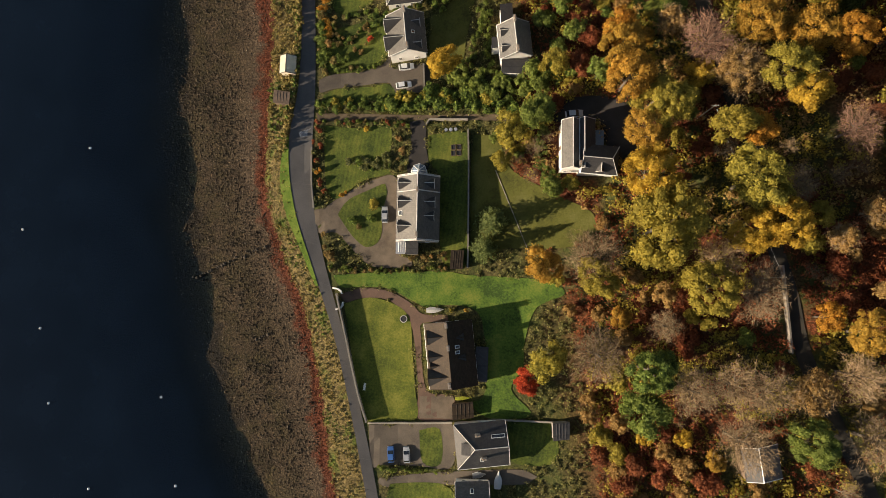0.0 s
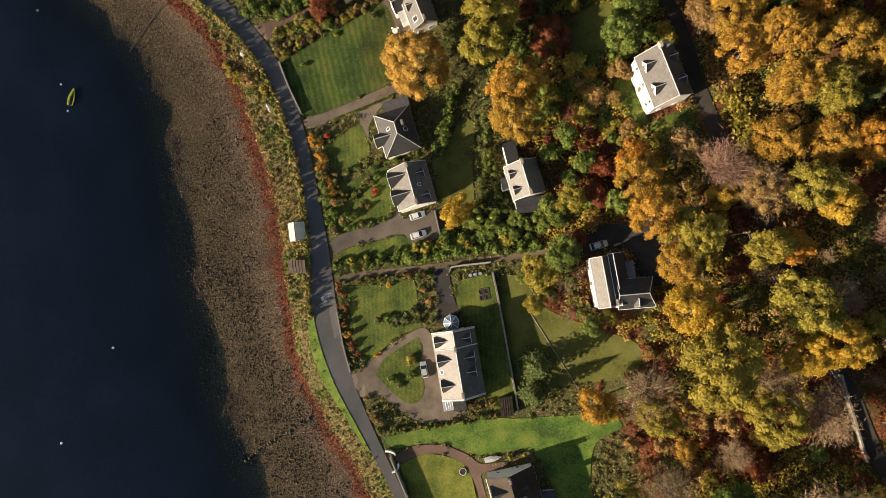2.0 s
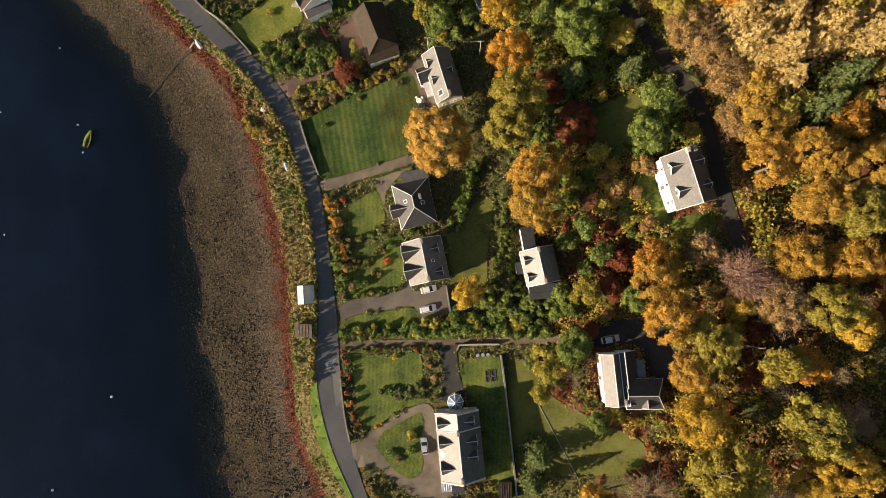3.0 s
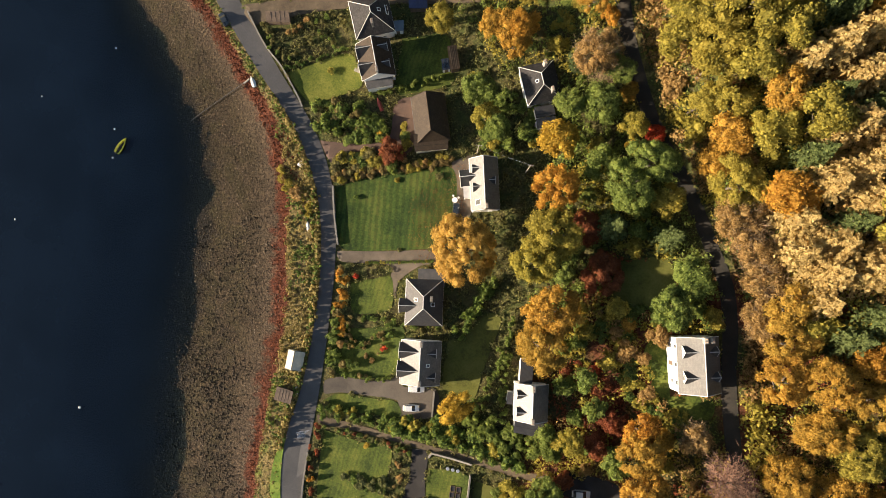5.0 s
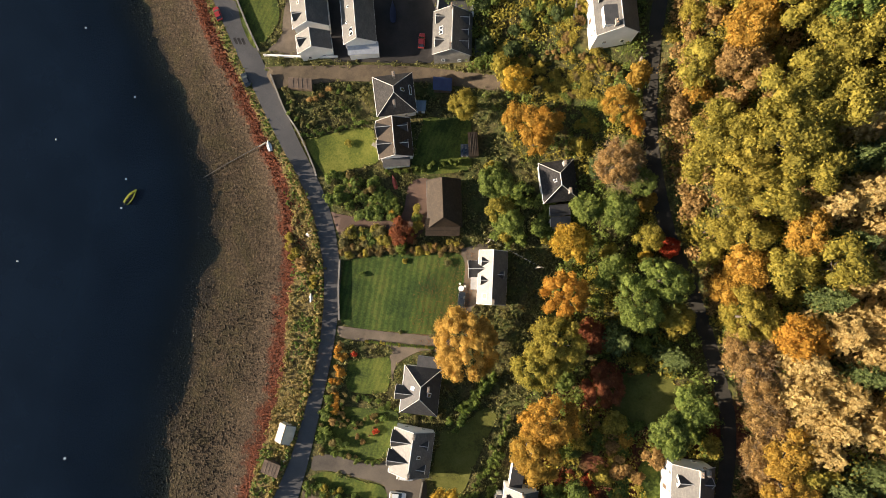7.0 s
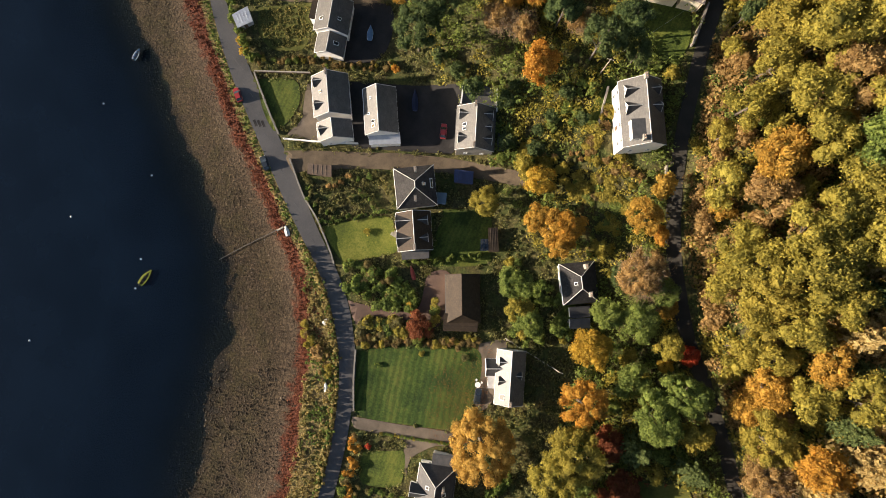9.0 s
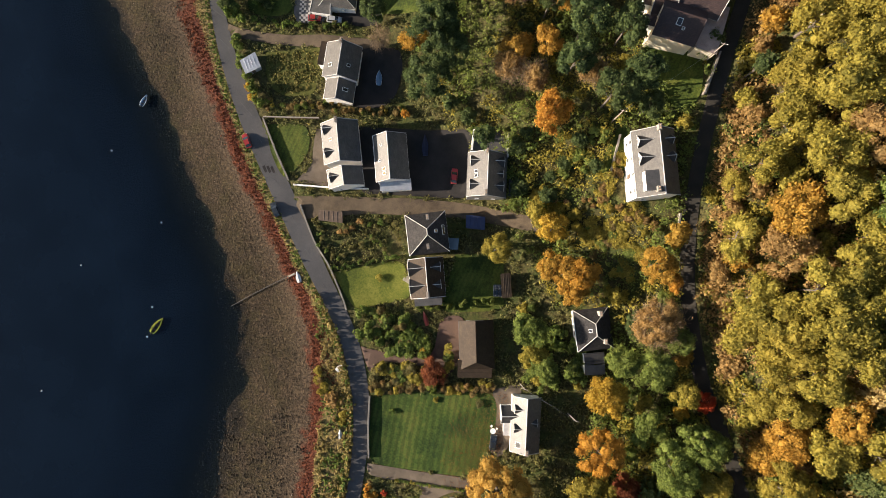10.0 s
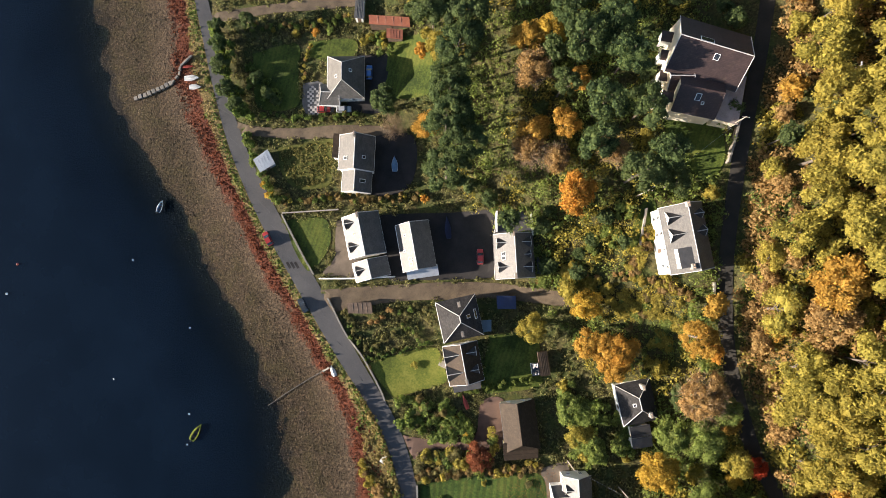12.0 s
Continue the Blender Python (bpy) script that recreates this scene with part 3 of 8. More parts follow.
def beside(line, off):
    out = []
    for i, (x, y) in enumerate(line):
        a, b = line[max(i - 1, 0)], line[min(i + 1, len(line) - 1)]
        d = math.dist(a, b)
        out.append((x - off * (b[1] - a[1]) / d, y + off * (b[0] - a[0]) / d))
    return out


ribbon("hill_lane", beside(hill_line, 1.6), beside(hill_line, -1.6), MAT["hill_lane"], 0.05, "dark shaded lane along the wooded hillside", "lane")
verge_strip = [(10, 0.9), (18, 1.6), (24, 2.2), (30, 2.9), (38, 3.0), (45, 2.2), (50, 0.8)]
patch("grass_verge", "verge", [(along(ROADL_X, y) - 0.05, y) for y, w in verge_strip] + [(along(ROADL_X, y) - w, y) for y, w in verge_strip[::-1]], "bright green mown grass beside the road", "grass")
patch("lawn", "lawn", [(-36.5, 54.7), (-25.8, 53.5), (-17.8, 53.8), (-17.6, 44.2), (-17.5, 40.9), (-25.4, 38.6), (-31.9, 34), (-35.3, 37.5)], "short green garden lawn in low sunlight", "lawn")
patch("driveway", "gravel", [(-38.6, 30.9), (-35.5, 31.5), (-31.6, 34.3), (-22.2, 38.9), (-15.6, 39.3), (-15.1, 26.5), (-14.8, 19.5), (-10.8, 17.4), (-11, 15.6), (-21.6, 15.5), (-27.7, 20.3), (-32, 24.6), (-37.4, 24.6)], "worn brown-grey tarmac drive", "driveway")
patch("lawn", "lawn", [(-31.8, 29.6), (-29.1, 33.5), (-22.9, 36.4), (-18.7, 37.9), (-18, 35.7), (-19.4, 29.6), (-19.3, 25), (-20.5, 21.9), (-23.6, 20.7), (-27.5, 23.7)], "short green garden lawn in low sunlight", "lawn")
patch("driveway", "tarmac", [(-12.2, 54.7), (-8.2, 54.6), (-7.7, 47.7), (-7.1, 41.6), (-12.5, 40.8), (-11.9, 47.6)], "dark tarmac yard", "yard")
patch("lane", "track", [(-39, 58.2), (-26, 57.6), (-10.1, 56.5), (3.6, 56), (13.8, 55.3), (22.2, 55.6), (22.5, 54.1), (13.8, 53.6), (3.6, 54.4), (-10, 55.1), (-25.9, 55.9), (-38.4, 56.2)], "brown earth and gravel lane", "lane")
patch("lawn", "lawn", [(-7.2, 50.8), (3.4, 50.9), (3.7, 41.3), (3.9, 29.3), (4, 16.6), (-2.4, 16.6), (-3.6, 26.4), (-3.9, 39.7), (-6.7, 43.1)], "short green garden lawn in low sunlight", "lawn")
patch("lawn", "roughgrass", [(4.9, 50.3), (11, 49.1), (14.7, 40.8), (25.8, 33.8), (34.5, 28.7), (34, 22.4), (26.1, 20.4), (14.3, 20.5), (5.7, 19), (4.2, 36.8)], "short green garden lawn in low sunlight", "lawn")
patch("lawn", "meadow", [(-32.6, 13), (-15.3, 14.2), (-1.6, 14.3), (4.3, 13.5), (22.9, 12.4), (28.3, 9.1), (21.6, 5.4), (18.9, -2.6), (18.4, -9.8), (15.6, -15.6), (20.6, -21.7), (10.8, -23.4), (5.6, -19.8), (9.2, -16), (7.4, 2.8), (-1.4, 5.6), (-6.7, 4.7), (-16.8, 9.5), (-24.6, 9.9), (-30.2, 9.8)], "lush bright green grass strip beside the houses", "grass")
patch("lawn", "sunny", [(-29.3, 5.2), (-22.2, 7.1), (-15.1, 5.3), (-11.2, 1.6), (-10.3, -6.6), (-9.3, -17), (-8.7, -24.3), (-14.4, -25.3), (-22.1, -25.9), (-24.8, -17.7), (-27.3, -5.7)], "short green garden lawn in low sunlight", "lawn")
patch("driveway", "reddrive", [(-30.5, 7.7), (-24.6, 9.6), (-16.8, 8.8), (-10.8, 5.7), (-7.7, 3), (-1.1, 2.9), (-0.6, 0.9), (-7.7, 0.6), (-8, -3.5), (-6.3, -16.8), (0.5, -17.9), (0.9, -24), (-8.1, -24.6), (-8.5, -16.9), (-9.9, -3.6), (-11.6, 1.1), (-16.7, 6.4), (-24.5, 6.9), (-28.8, 5.6)], "red-brown tarmac drive", "driveway")
patch("terrace", "gravel", [(-8.1, -18.6), (-3.6, -18.4), (0.8, -18.2), (0.9, -21), (0.9, -23.8), (-3.5, -24), (-7.9, -24.2), (-8, -21.4)], "pale paved yard beside the house", "yard")
patch("driveway", "drive", [(-21.7, -26.8), (-11.4, -26), (0.6, -25.5), (0.8, -36.2), (-7.3, -36.8), (-18, -37.0), (-20.5, -37.6)], "worn brown-grey tarmac drive", "driveway")
patch("lawn", "lawn", [(-8, -27.5), (-2.6, -26.9), (-2.1, -35.6), (-6.9, -35.7)], "short green garden lawn in low sunlight", "lawn")
patch("lawn", "lawn", [(15, -23.7), (25.4, -23.2), (26.5, -32.9), (15.9, -33.6)], "short green garden lawn in low sunlight", "lawn")
patch("driveway", "drive", [(-18.3, -40.5), (-2.1, -37.9), (19.4, -35.6), (20.2, -38.9), (0.9, -40.8), (-17, -42.7)], "worn brown-grey tarmac drive", "driveway")
patch("lawn", "lawn", [(-15.5, -41.8), (-1.2, -41), (1, -46.9), (-15.3, -48.9)], "short green garden lawn in low sunlight", "lawn")
patch("lawn", "field", [(-44.2, 120), (-37.8, 123.2), (-25.6, 126.7), (-13.6, 129.3), (-11, 118.8), (-12.1, 112.5), (-14.7, 107.8), (-25.2, 105.3), (-39.9, 103.6), (-43.1, 111)], "large striped green field with fallen leaves", "lawn")
patch("track", "gravel", [(-41.3, 102.7), (-28.2, 104.5), (-13.8, 107.1), (-10, 106.7), (-12.4, 103.3), (-17.6, 102.2), (-23, 97), (-23, 92.4), (-25.3, 96.6), (-26, 100.8), (-33.9, 100.3), (-40.2, 100.1)], "brown gravel covered with leaves", "gravel")
patch("lawn", "lawn", [(-35.8, 94.9), (-29.3, 96.9), (-25.2, 97.9), (-23.7, 90.8), (-25.4, 88.3), (-33.1, 86.7), (-35.9, 90.2)], "short green garden lawn in low sunlight", "lawn")
patch("lawn", "lawn", [(-38.5, 81.7), (-29.3, 83.3), (-19.9, 85.3), (-19.3, 77.9), (-19.7, 73.3), (-26.2, 70.2), (-34.8, 69.8), (-39.6, 74.1)], "short green garden lawn in low sunlight", "lawn")
patch("driveway", "drive", [(-38.5, 67.6), (-34.7, 69.2), (-25.3, 69.8), (-19.5, 72.2), (-18.1, 74.5), (-17.3, 69.9), (-8.6, 70.8), (-7.8, 63.9), (-17, 62), (-18, 65.9), (-26.2, 65.7), (-34, 65.1), (-38.2, 64.1)], "worn brown-grey tarmac drive", "driveway")
patch("lawn", "lawn", [(-38.4, 61.9), (-33.9, 64.8), (-24.5, 65.2), (-18.4, 65.5), (-16.8, 61.7), (-25.4, 61.1), (-33.1, 60.4), (-37.7, 59.9)], "short green garden lawn in low sunlight", "lawn")
patch("yard", "gravel", [(-13.9, 131.1), (-7.4, 133.8), (-6.8, 127.1), (-7, 116.3), (-10.4, 115.2), (-12.4, 121.7)], "brown gravel covered with leaves", "gravel")
patch("driveway", "reddrive", [(-51.4, 132.4), (-45.9, 132.5), (-36.3, 133.5), (-32, 136.3), (-31.9, 145.1), (-26.5, 147), (-24.5, 138.8), (-26.1, 131.4), (-31.3, 132), (-39.1, 130.9), (-45.4, 129.7), (-47.3, 126.6)], "red-brown tarmac drive", "driveway")
patch("lawn", "sunny", [(-64.2, 149.9), (-56, 153.9), (-47.1, 157.5), (-43.9, 153.7), (-42.1, 148.9), (-46.5, 146.1), (-54.1, 142.6), (-55.3, 141.8), (-59.8, 145.3)], "short green garden lawn in low sunlight", "lawn")
patch("lane", "track", [(-81, 167.4), (-68.4, 170.6), (-55.6, 173.4), (-46.2, 175.4), (-33.7, 177.2), (-21.3, 177.6), (-13.8, 177.4), (-13.3, 174.3), (-20.8, 173.8), (-33.3, 173.1), (-45.7, 170.7), (-58.4, 168.1), (-71, 164), (-77.4, 162.3)], "brown earth and gravel lane", "lane")
patch("lawn", "lawn", [(-32.9, 163.2), (-21, 165.5), (-18.4, 156.8), (-17.3, 152.2), (-29.2, 148.2), (-32.5, 148.8)], "short green garden lawn in low sunlight", "lawn")
patch("lawn", "lawn", [(-93.7, 184.8), (-91.4, 185.8), (-82.6, 187.2), (-80, 180.9), (-82.5, 174.2), (-85, 172.2), (-90.1, 177.7)], "short green garden lawn in low sunlight", "lawn")
patch("lawn", "roughgrass", [(-99.3, 204.9), (-88.6, 208.3), (-82.9, 209), (-82.5, 201.2), (-83.4, 196.3), (-91.2, 194.3), (-96.6, 197.5)], "rough tussocky grass", "grass")
patch("driveway", "track", [(-113.8, 211.3), (-108.8, 210), (-95.7, 210.9), (-83, 213.5), (-67.2, 215), (-68.2, 211.7), (-82.4, 210), (-95.2, 208), (-108.3, 207.2), (-111.1, 207.5)], "brown earth and gravel lane", "lane")
patch("lawn", "lawn", [(-111.1, 230.3), (-99, 234.7), (-97, 226.5), (-95.5, 217.6), (-103, 215), (-108, 216.9)], "short green garden lawn in low sunlight", "lawn")
patch("lawn", "lawn", [(-95.8, 235.7), (-83, 237.9), (-81.8, 233.2), (-86.2, 232), (-88.3, 230.4), (-92.2, 231.2), (-94.6, 231.6)], "short green garden lawn in low sunlight", "lawn")
patch("patio", "patio", [(-95.2, 223.8), (-89.8, 224.7), (-86.5, 219.7), (-85.1, 216.7), (-93.2, 215.7)], "dark paved patio", "patio")
patch("driveway", "track", [(-126.1, 237.8), (-120.8, 238.7), (-107.9, 242.5), (-95, 244.9), (-82.4, 247.9), (-82.9, 250.8), (-108.4, 245.1), (-121.3, 241.6), (-126, 240.5)], "brown earth and gravel lane", "lane")
patch("lawn", "lawn", [(-3.6, 224.5), (-0, 222.4), (10.1, 221.7), (12.8, 213), (8.7, 208.5), (1.1, 215.6)], "short green garden lawn in low sunlight", "lawn")
patch("lawn", "lawn", [(39.1, 89.7), (40, 92.6), (43.8, 93.4), (45.8, 80.5), (47.4, 80.9), (54.5, 81.8), (54.8, 77.3), (50.4, 76.3), (45.5, 77.8), (41.3, 82.1)], "short green garden lawn in low sunlight", "lawn")
patch("lawn", "lawn", [(-3.9, 190.7), (-3.5, 200.3), (-0.4, 202.7), (2.3, 191.6)], "short green garden lawn in low sunlight", "lawn")
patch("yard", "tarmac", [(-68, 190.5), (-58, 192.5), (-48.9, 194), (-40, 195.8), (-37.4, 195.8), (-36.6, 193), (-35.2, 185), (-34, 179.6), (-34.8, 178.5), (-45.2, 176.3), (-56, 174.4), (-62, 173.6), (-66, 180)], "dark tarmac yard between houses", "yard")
patch("terrace", "gravel", [(-79.4, 187.2), (-76, 188.3), (-73.8, 184), (-71, 178), (-70.5, 173), (-76.5, 172.2), (-80.8, 172), (-78.2, 177), (-78.8, 182)], "stone-flagged front terrace", "terrace")
patch("yard", "tarmac", [(-76, 210.8), (-62.1, 213.3), (-60.7, 199.6), (-72, 196.3)], "dark tarmac yard", "yard")
patch("yard", "tarmac", [(-84, 232.9), (-71.9, 234.1), (-69.6, 220.3), (-81, 218.9)], "dark tarmac yard", "yard")
patch("lawn", "lawn", [(-72.7, 238.7), (-55.7, 240.2), (-55, 227.1), (-70.2, 223.4)], "short green garden lawn in low sunlight", "lawn")
patch("lawn", "roughgrass", [(29.6, 110), (41.3, 112.6), (43.4, 104.1), (35.5, 98.5), (30.1, 101.7)], "rough tussocky grass", "grass")

patch("lawn", "roughgrass", [(-7.5, 84), (-3.5, 85.5), (1.5, 92.5), (5.2, 91.5), (3.9, 84), (2.6, 77), (1, 70), (-6.5, 71)], "shaded lawn between tall hedges", "lawn")
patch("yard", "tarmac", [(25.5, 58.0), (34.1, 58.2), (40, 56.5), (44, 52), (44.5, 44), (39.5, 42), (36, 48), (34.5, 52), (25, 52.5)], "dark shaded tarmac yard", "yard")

# ---- houses ----
BUILT = []


def window(parent, at, turn, w, h, bars=1):
    """A sash window: frame proud of the wall, dark pane set into it."""
    bm = bmesh.new()
    t = 0.09
    block(bm, -w / 2, w / 2, 0, 0.08, h - t, h)
    block(bm, -w / 2, w / 2, 0, 0.1, -0.06, t)
    block(bm, -w / 2, -w / 2 + t, 0, 0.08, t, h - t)
    block(bm, w / 2 - t, w / 2, 0, 0.08, t, h - t)
    for k in range(bars):
        block(bm, -w / 2 + t, w / 2 - t, 0.01, 0.06, h * (k + 1) / (bars + 1) - 0.03, h * (k + 1) / (bars + 1) + 0.03)
    f = part("window", bm, MAT["white_paint"], parent, "", pose(*at, 0, 0, turn))
    bm = bmesh.new()
    block(bm, -w / 2 + t, w / 2 - t, 0.004, 0.03, t, h - t)
    part("pane", bm, MAT["glass"], f, "dark glass pane")
    return f


def chimney(parent, x, y, z, h=1.3, w=0.6, l=1.25, pots=2, material=None):
    bm = bmesh.new()
    block(bm, -w / 2, w / 2, -l / 2, l / 2, -1.2, h)
    block(bm, -w / 2 - 0.08, w / 2 + 0.08, -l / 2 - 0.08, l / 2 + 0.08, h - 0.25, h - 0.08)
    c = part("chimney", bm, material or MAT["stone"], parent, "stone chimney stack", pose(x, y, z))
    for k in range(pots):
        bm = bmesh.new()
        yy = (k - (pots - 1) / 2) * l / pots
        tube(bm, (0, yy, h - 0.02), (0, yy, h + 0.5), 0.15, 0.12, 8)
        part("chimney_pot", bm, MAT["pot"], c)


def house(name, p1, p2, front, back, eave, ridge, wall="render", roof="slate", hips=(0, 0), ridge_mat="lead", dormers=(), chimneys=(), skylights=(), label="", over=0.35, eave_back=None, storeys=None, plain=False, z=None, base=2.2, skews=()):
    """A gabled or hipped house: ridge from p1 to p2, half widths towards the sea (front) and the hill (back), heights over the ground.
    dormers: (side, where along the ridge in metres from p1, width, front edge, height of its ridge, height of its eaves);
    chimneys: (metres from p1, across); skylights: (side, metres from p1, down the slope 0..1, width, length)."""
    mx, my = (p1[0] + p2[0]) / 2, (p1[1] + p2[1]) / 2
    L = math.dist(p1, p2)
    turn = math.degrees(math.atan2(p2[1] - p1[1], p2[0] - p1[0])) - 90
    h = thing(name, mx, my, turn, z, label, "house")
    BUILT.append((mx, my, 0.5 * L + max(hips), max(front, back)))
    eb = eave if eave_back is None else eave_back
    y0, y1 = -L / 2, L / 2
    a0, a1 = y0 - hips[0], y1 + hips[1]
    # walls: outer shell in one piece, up to the roof's underside
    bm = bmesh.new()
    d = 0.12

    def ring(zf, zb, xf, xb):
        return [bm.verts.new(p) for p in ((xf, a0, zf), (xf, a1, zf), (-xb, a1, zb), (-xb, a0, zb))]
    lo, hi = ring(-base, -base, front - 0.02, back - 0.02), ring(eave - d, eb - d, front - 0.02, back - 0.02)
    r0, r1 = bm.verts.new((0, y0 + (0.02 if hips[0] else 0), ridge - d - 0.08)), bm.verts.new((0, y1, ridge - d - 0.08))
    bm.faces.new((lo[0], lo[1], hi[1], hi[0]))
    bm.faces.new((lo[2], lo[3], hi[3], hi[2]))
    bm.faces.new((lo[1], lo[2], hi[2], r1, hi[1]) if not hips[1] else (lo[1], lo[2], hi[2], hi[1]))
    bm.faces.new((lo[3], lo[0], hi[0], r0, hi[3]) if not hips[0] else (lo[3], lo[0], hi[0], hi[3]))
    bm.faces.new(lo[::-1])
    bm.faces.new((hi[0], hi[1], r1, r0))
    bm.faces.new((hi[2], hi[3], r0, r1))
    if hips[0]:
        bm.faces.new((hi[3], hi[0], r0))
    if hips[1]:
        bm.faces.new((hi[1], hi[2], r1))
    bmesh.ops.recalc_face_normals(bm, faces=bm.faces[:])
    part("wall", bm, MAT[wall], h)
    # roof slopes
    sf, sb = (ridge - eave) / front, (ridge - eb) / back
    e0 = a0 - (over if hips[0] else 0.18)
    e1 = a1 + (over if hips[1] else 0.18)
    q0 = y0 if hips[0] else y0 - 0.18
    q1 = y1 if hips[1] else y1 + 0.18
    xf, xb = front + over, back + over
    zf, zb = ridge - sf * xf, ridge - sb * xb
    bm = bmesh.new()
    slab(bm, [(0, q0, ridge), (xf, e0, zf), (xf, e1, zf), (0, q1, ridge)], d)
    part("front_slope", bm, MAT[roof], h)
    bm = bmesh.new()
    slab(bm, [(0, q1, ridge - 0.004), (-xb, e1, zb), (-xb, e0, zb), (0, q0, ridge - 0.004)], d)
    part("back_slope", bm, MAT[roof], h)
    for flag, q, e in ((hips[0], q0, e0), (hips[1], q1, e1)):
        if flag:
            bm = bmesh.new()
            pts = [(0, q, ridge - 0.006), (xf, e, zf - 0.006), (-xb, e, zb - 0.006)]
            slab(bm, pts if q > 0 else pts[::-1], d)
            bmesh.ops.recalc_face_normals(bm, faces=bm.faces[:])
            part("hip_slope", bm, MAT[roof], h)
    rm = MAT[ridge_mat]
    bm = bmesh.new()
    tube(bm, (0, q0, ridge + 0.02), (0, q1, ridge + 0.02), 0.12, 0.12, 6)
    part("ridge_tiles", bm, rm, h)
    for flag, q, e in ((hips[0], q0, e0), (hips[1], q1, e1)):
        for xx, zz in ((xf, zf), (-xb, zb)):
            bm = bmesh.new()
            tube(bm, (0, q, ridge + 0.02), (xx, e, zz + 0.02), 0.085, 0.085, 6)
            part("hip_tiles" if flag else "verge", bm, rm, h)
    for xx, zz, nm in ((xf, zf, "gutter"), (-xb, zb, "gutter")):
        bm = bmesh.new()
        tube(bm, (xx + 0.05, e0, zz - 0.1), (xx + 0.05, e1, zz - 0.1), 0.08, 0.08, 6)
        part(nm, bm, MAT["white_paint"] if wall == "render" else MAT["felt"], h)
    for sk in skews:
        for xx, zz in ((xf, zf), (-xb, zb)):
            bm = bmesh.new()
            tube(bm, (0, y0 + sk, ridge + 0.08), (xx, y0 + sk, zz + 0.08), 0.15, 0.15, 4)
            part("skew", bm, rm, h)
    # dormers
    for side, s, w, xd, zd, ze in dormers:
        sg, run, ev = (1, front, eave) if side > 0 else (-1, back, eb)
        yy = y0 + s
        k = (ridge - ev) / run
        xe, xr = (ridge - ze) / k, (ridge - zd) / k
        bm = bmesh.new()
        f = [bm.verts.new(p) for p in ((sg * xd, yy - w / 2, ridge - k * xd - 0.3), (sg * xd, yy + w / 2, ridge - k * xd - 0.3), (sg * xd, yy + w / 2, ze - 0.05), (sg * xd, yy, zd - 0.08), (sg * xd, yy - w / 2, ze - 0.05))]
        g = [bm.verts.new(p) for p in ((sg * xe, yy - w / 2, ze - 0.06), (sg * xe, yy + w / 2, ze - 0.06), (sg * xr, yy, zd - 0.1))]
        bm.faces.new(f)
        bm.faces.new((f[0], f[4], g[0]))
        bm.faces.new((f[1], g[1], f[2]))
        bm.faces.new((f[4], f[3], g[2], g[0]))
        bm.faces.new((f[2], g[1], g[2], f[3]))
        bm.faces.new((f[0], g[0], g[2], g[1], f[1]))
        bmesh.ops.recalc_face_normals(bm, faces=bm.faces[:])
        dm = part("dormer", bm, MAT[wall], h)
        o = 0.2
        drop = (zd - ze) / (w / 2) * o
        for t in (-1, 1):
            bm = bmesh.new()
            slab(bm, [(sg * (xd + o), yy, zd + 0.06), (sg * xr, yy, zd + 0.06), (sg * xe, yy + t * w / 2, ze + 0.06), (sg * (xd + o), yy + t * (w / 2 + o), ze - drop + 0.06)], 0.1)
            bmesh.ops.recalc_face_normals(bm, faces=bm.faces[:])
            part("dormer_slope", bm, MAT["slate"], dm)
            bm = bmesh.new()
            tube(bm, (sg * (xd + o), yy, zd + 0.07), (sg * (xd + o), yy + t * (w / 2 + o), ze - drop + 0.07), 0.07, 0.07, 4)
            part("dormer_verge", bm, rm, dm)
        bm = bmesh.new()
        tube(bm, (sg * (xd + o), yy, zd + 0.08), (sg * xr, yy, zd + 0.08), 0.09, 0.09, 5)
        part("dormer_ridge", bm, rm, dm)
        ww = min(w * 0.55, 1.3)
        hh = max(min(ze - (ridge - k * xd) + 0.5, 1.3), 0.7)
        window(dm, (sg * (xd + 0.002), yy, ze - hh + 0.25), 90 if sg < 0 else -90, ww, hh)
    for s, x in chimneys:
        zz = ridge - (sf * x if x > 0 else -sb * x)
        chimney(h, x, y0 + s, zz, 1.2 if abs(x) < 1 else 1.6)
    for side, s, u, w, ln in skylights:
        sg, run, k = (1, front, sf) if side > 0 else (-1, back, sb)
        x = run * u
        hyp = math.hypot(1, k)
        bm = bmesh.new()
        block(bm, -ln / 2, ln / 2, -w / 2, w / 2, 0, 0.12)
        fr = part("skylight", bm, MAT["white_paint"], h, "", pose(sg * x, y0 + s, ridge - k * x, 0, sg * math.degrees(math.atan(k)), 0))
        bm = bmesh.new()
        block(bm, -ln / 2 + 0.1, ln / 2 - 0.1, -w / 2 + 0.1, w / 2 - 0.1, 0.1, 0.13)
        part("pane", bm, MAT["glass"], fr)
    if not plain:
        floors = storeys or (2 if eave > 4.6 else 1)
        count = max(int(L / 3.4), 2)
        for fl in range(floors):
            for k in range(count):
                yy = y0 + L * (k + 0.5) / count
                if fl == 0 and k == count // 2:
                    bm = bmesh.new()
                    block(bm, -0.5, 0.5, 0, 0.07, 0.0, 2.05)
                    dr = part("door", bm, MAT["timber"], h, "panelled timber door", pose(front, yy, 0.15, 0, 0, -90))
                    bm = bmesh.new()
                    tube(bm, (0.36, 0.07, 1.0), (0.36, 0.13, 1.0), 0.03, 0.03, 6)
                    part("handle", bm, MAT["sheet"], dr)
                else:
                    window(h, (front - 0.02, yy, 0.95 + 2.6 * fl), -90, 1.05, 1.35)
                window(h, (-back + 0.02, yy, 0.95 + 2.6 * fl), 90, 1.0, 1.2)
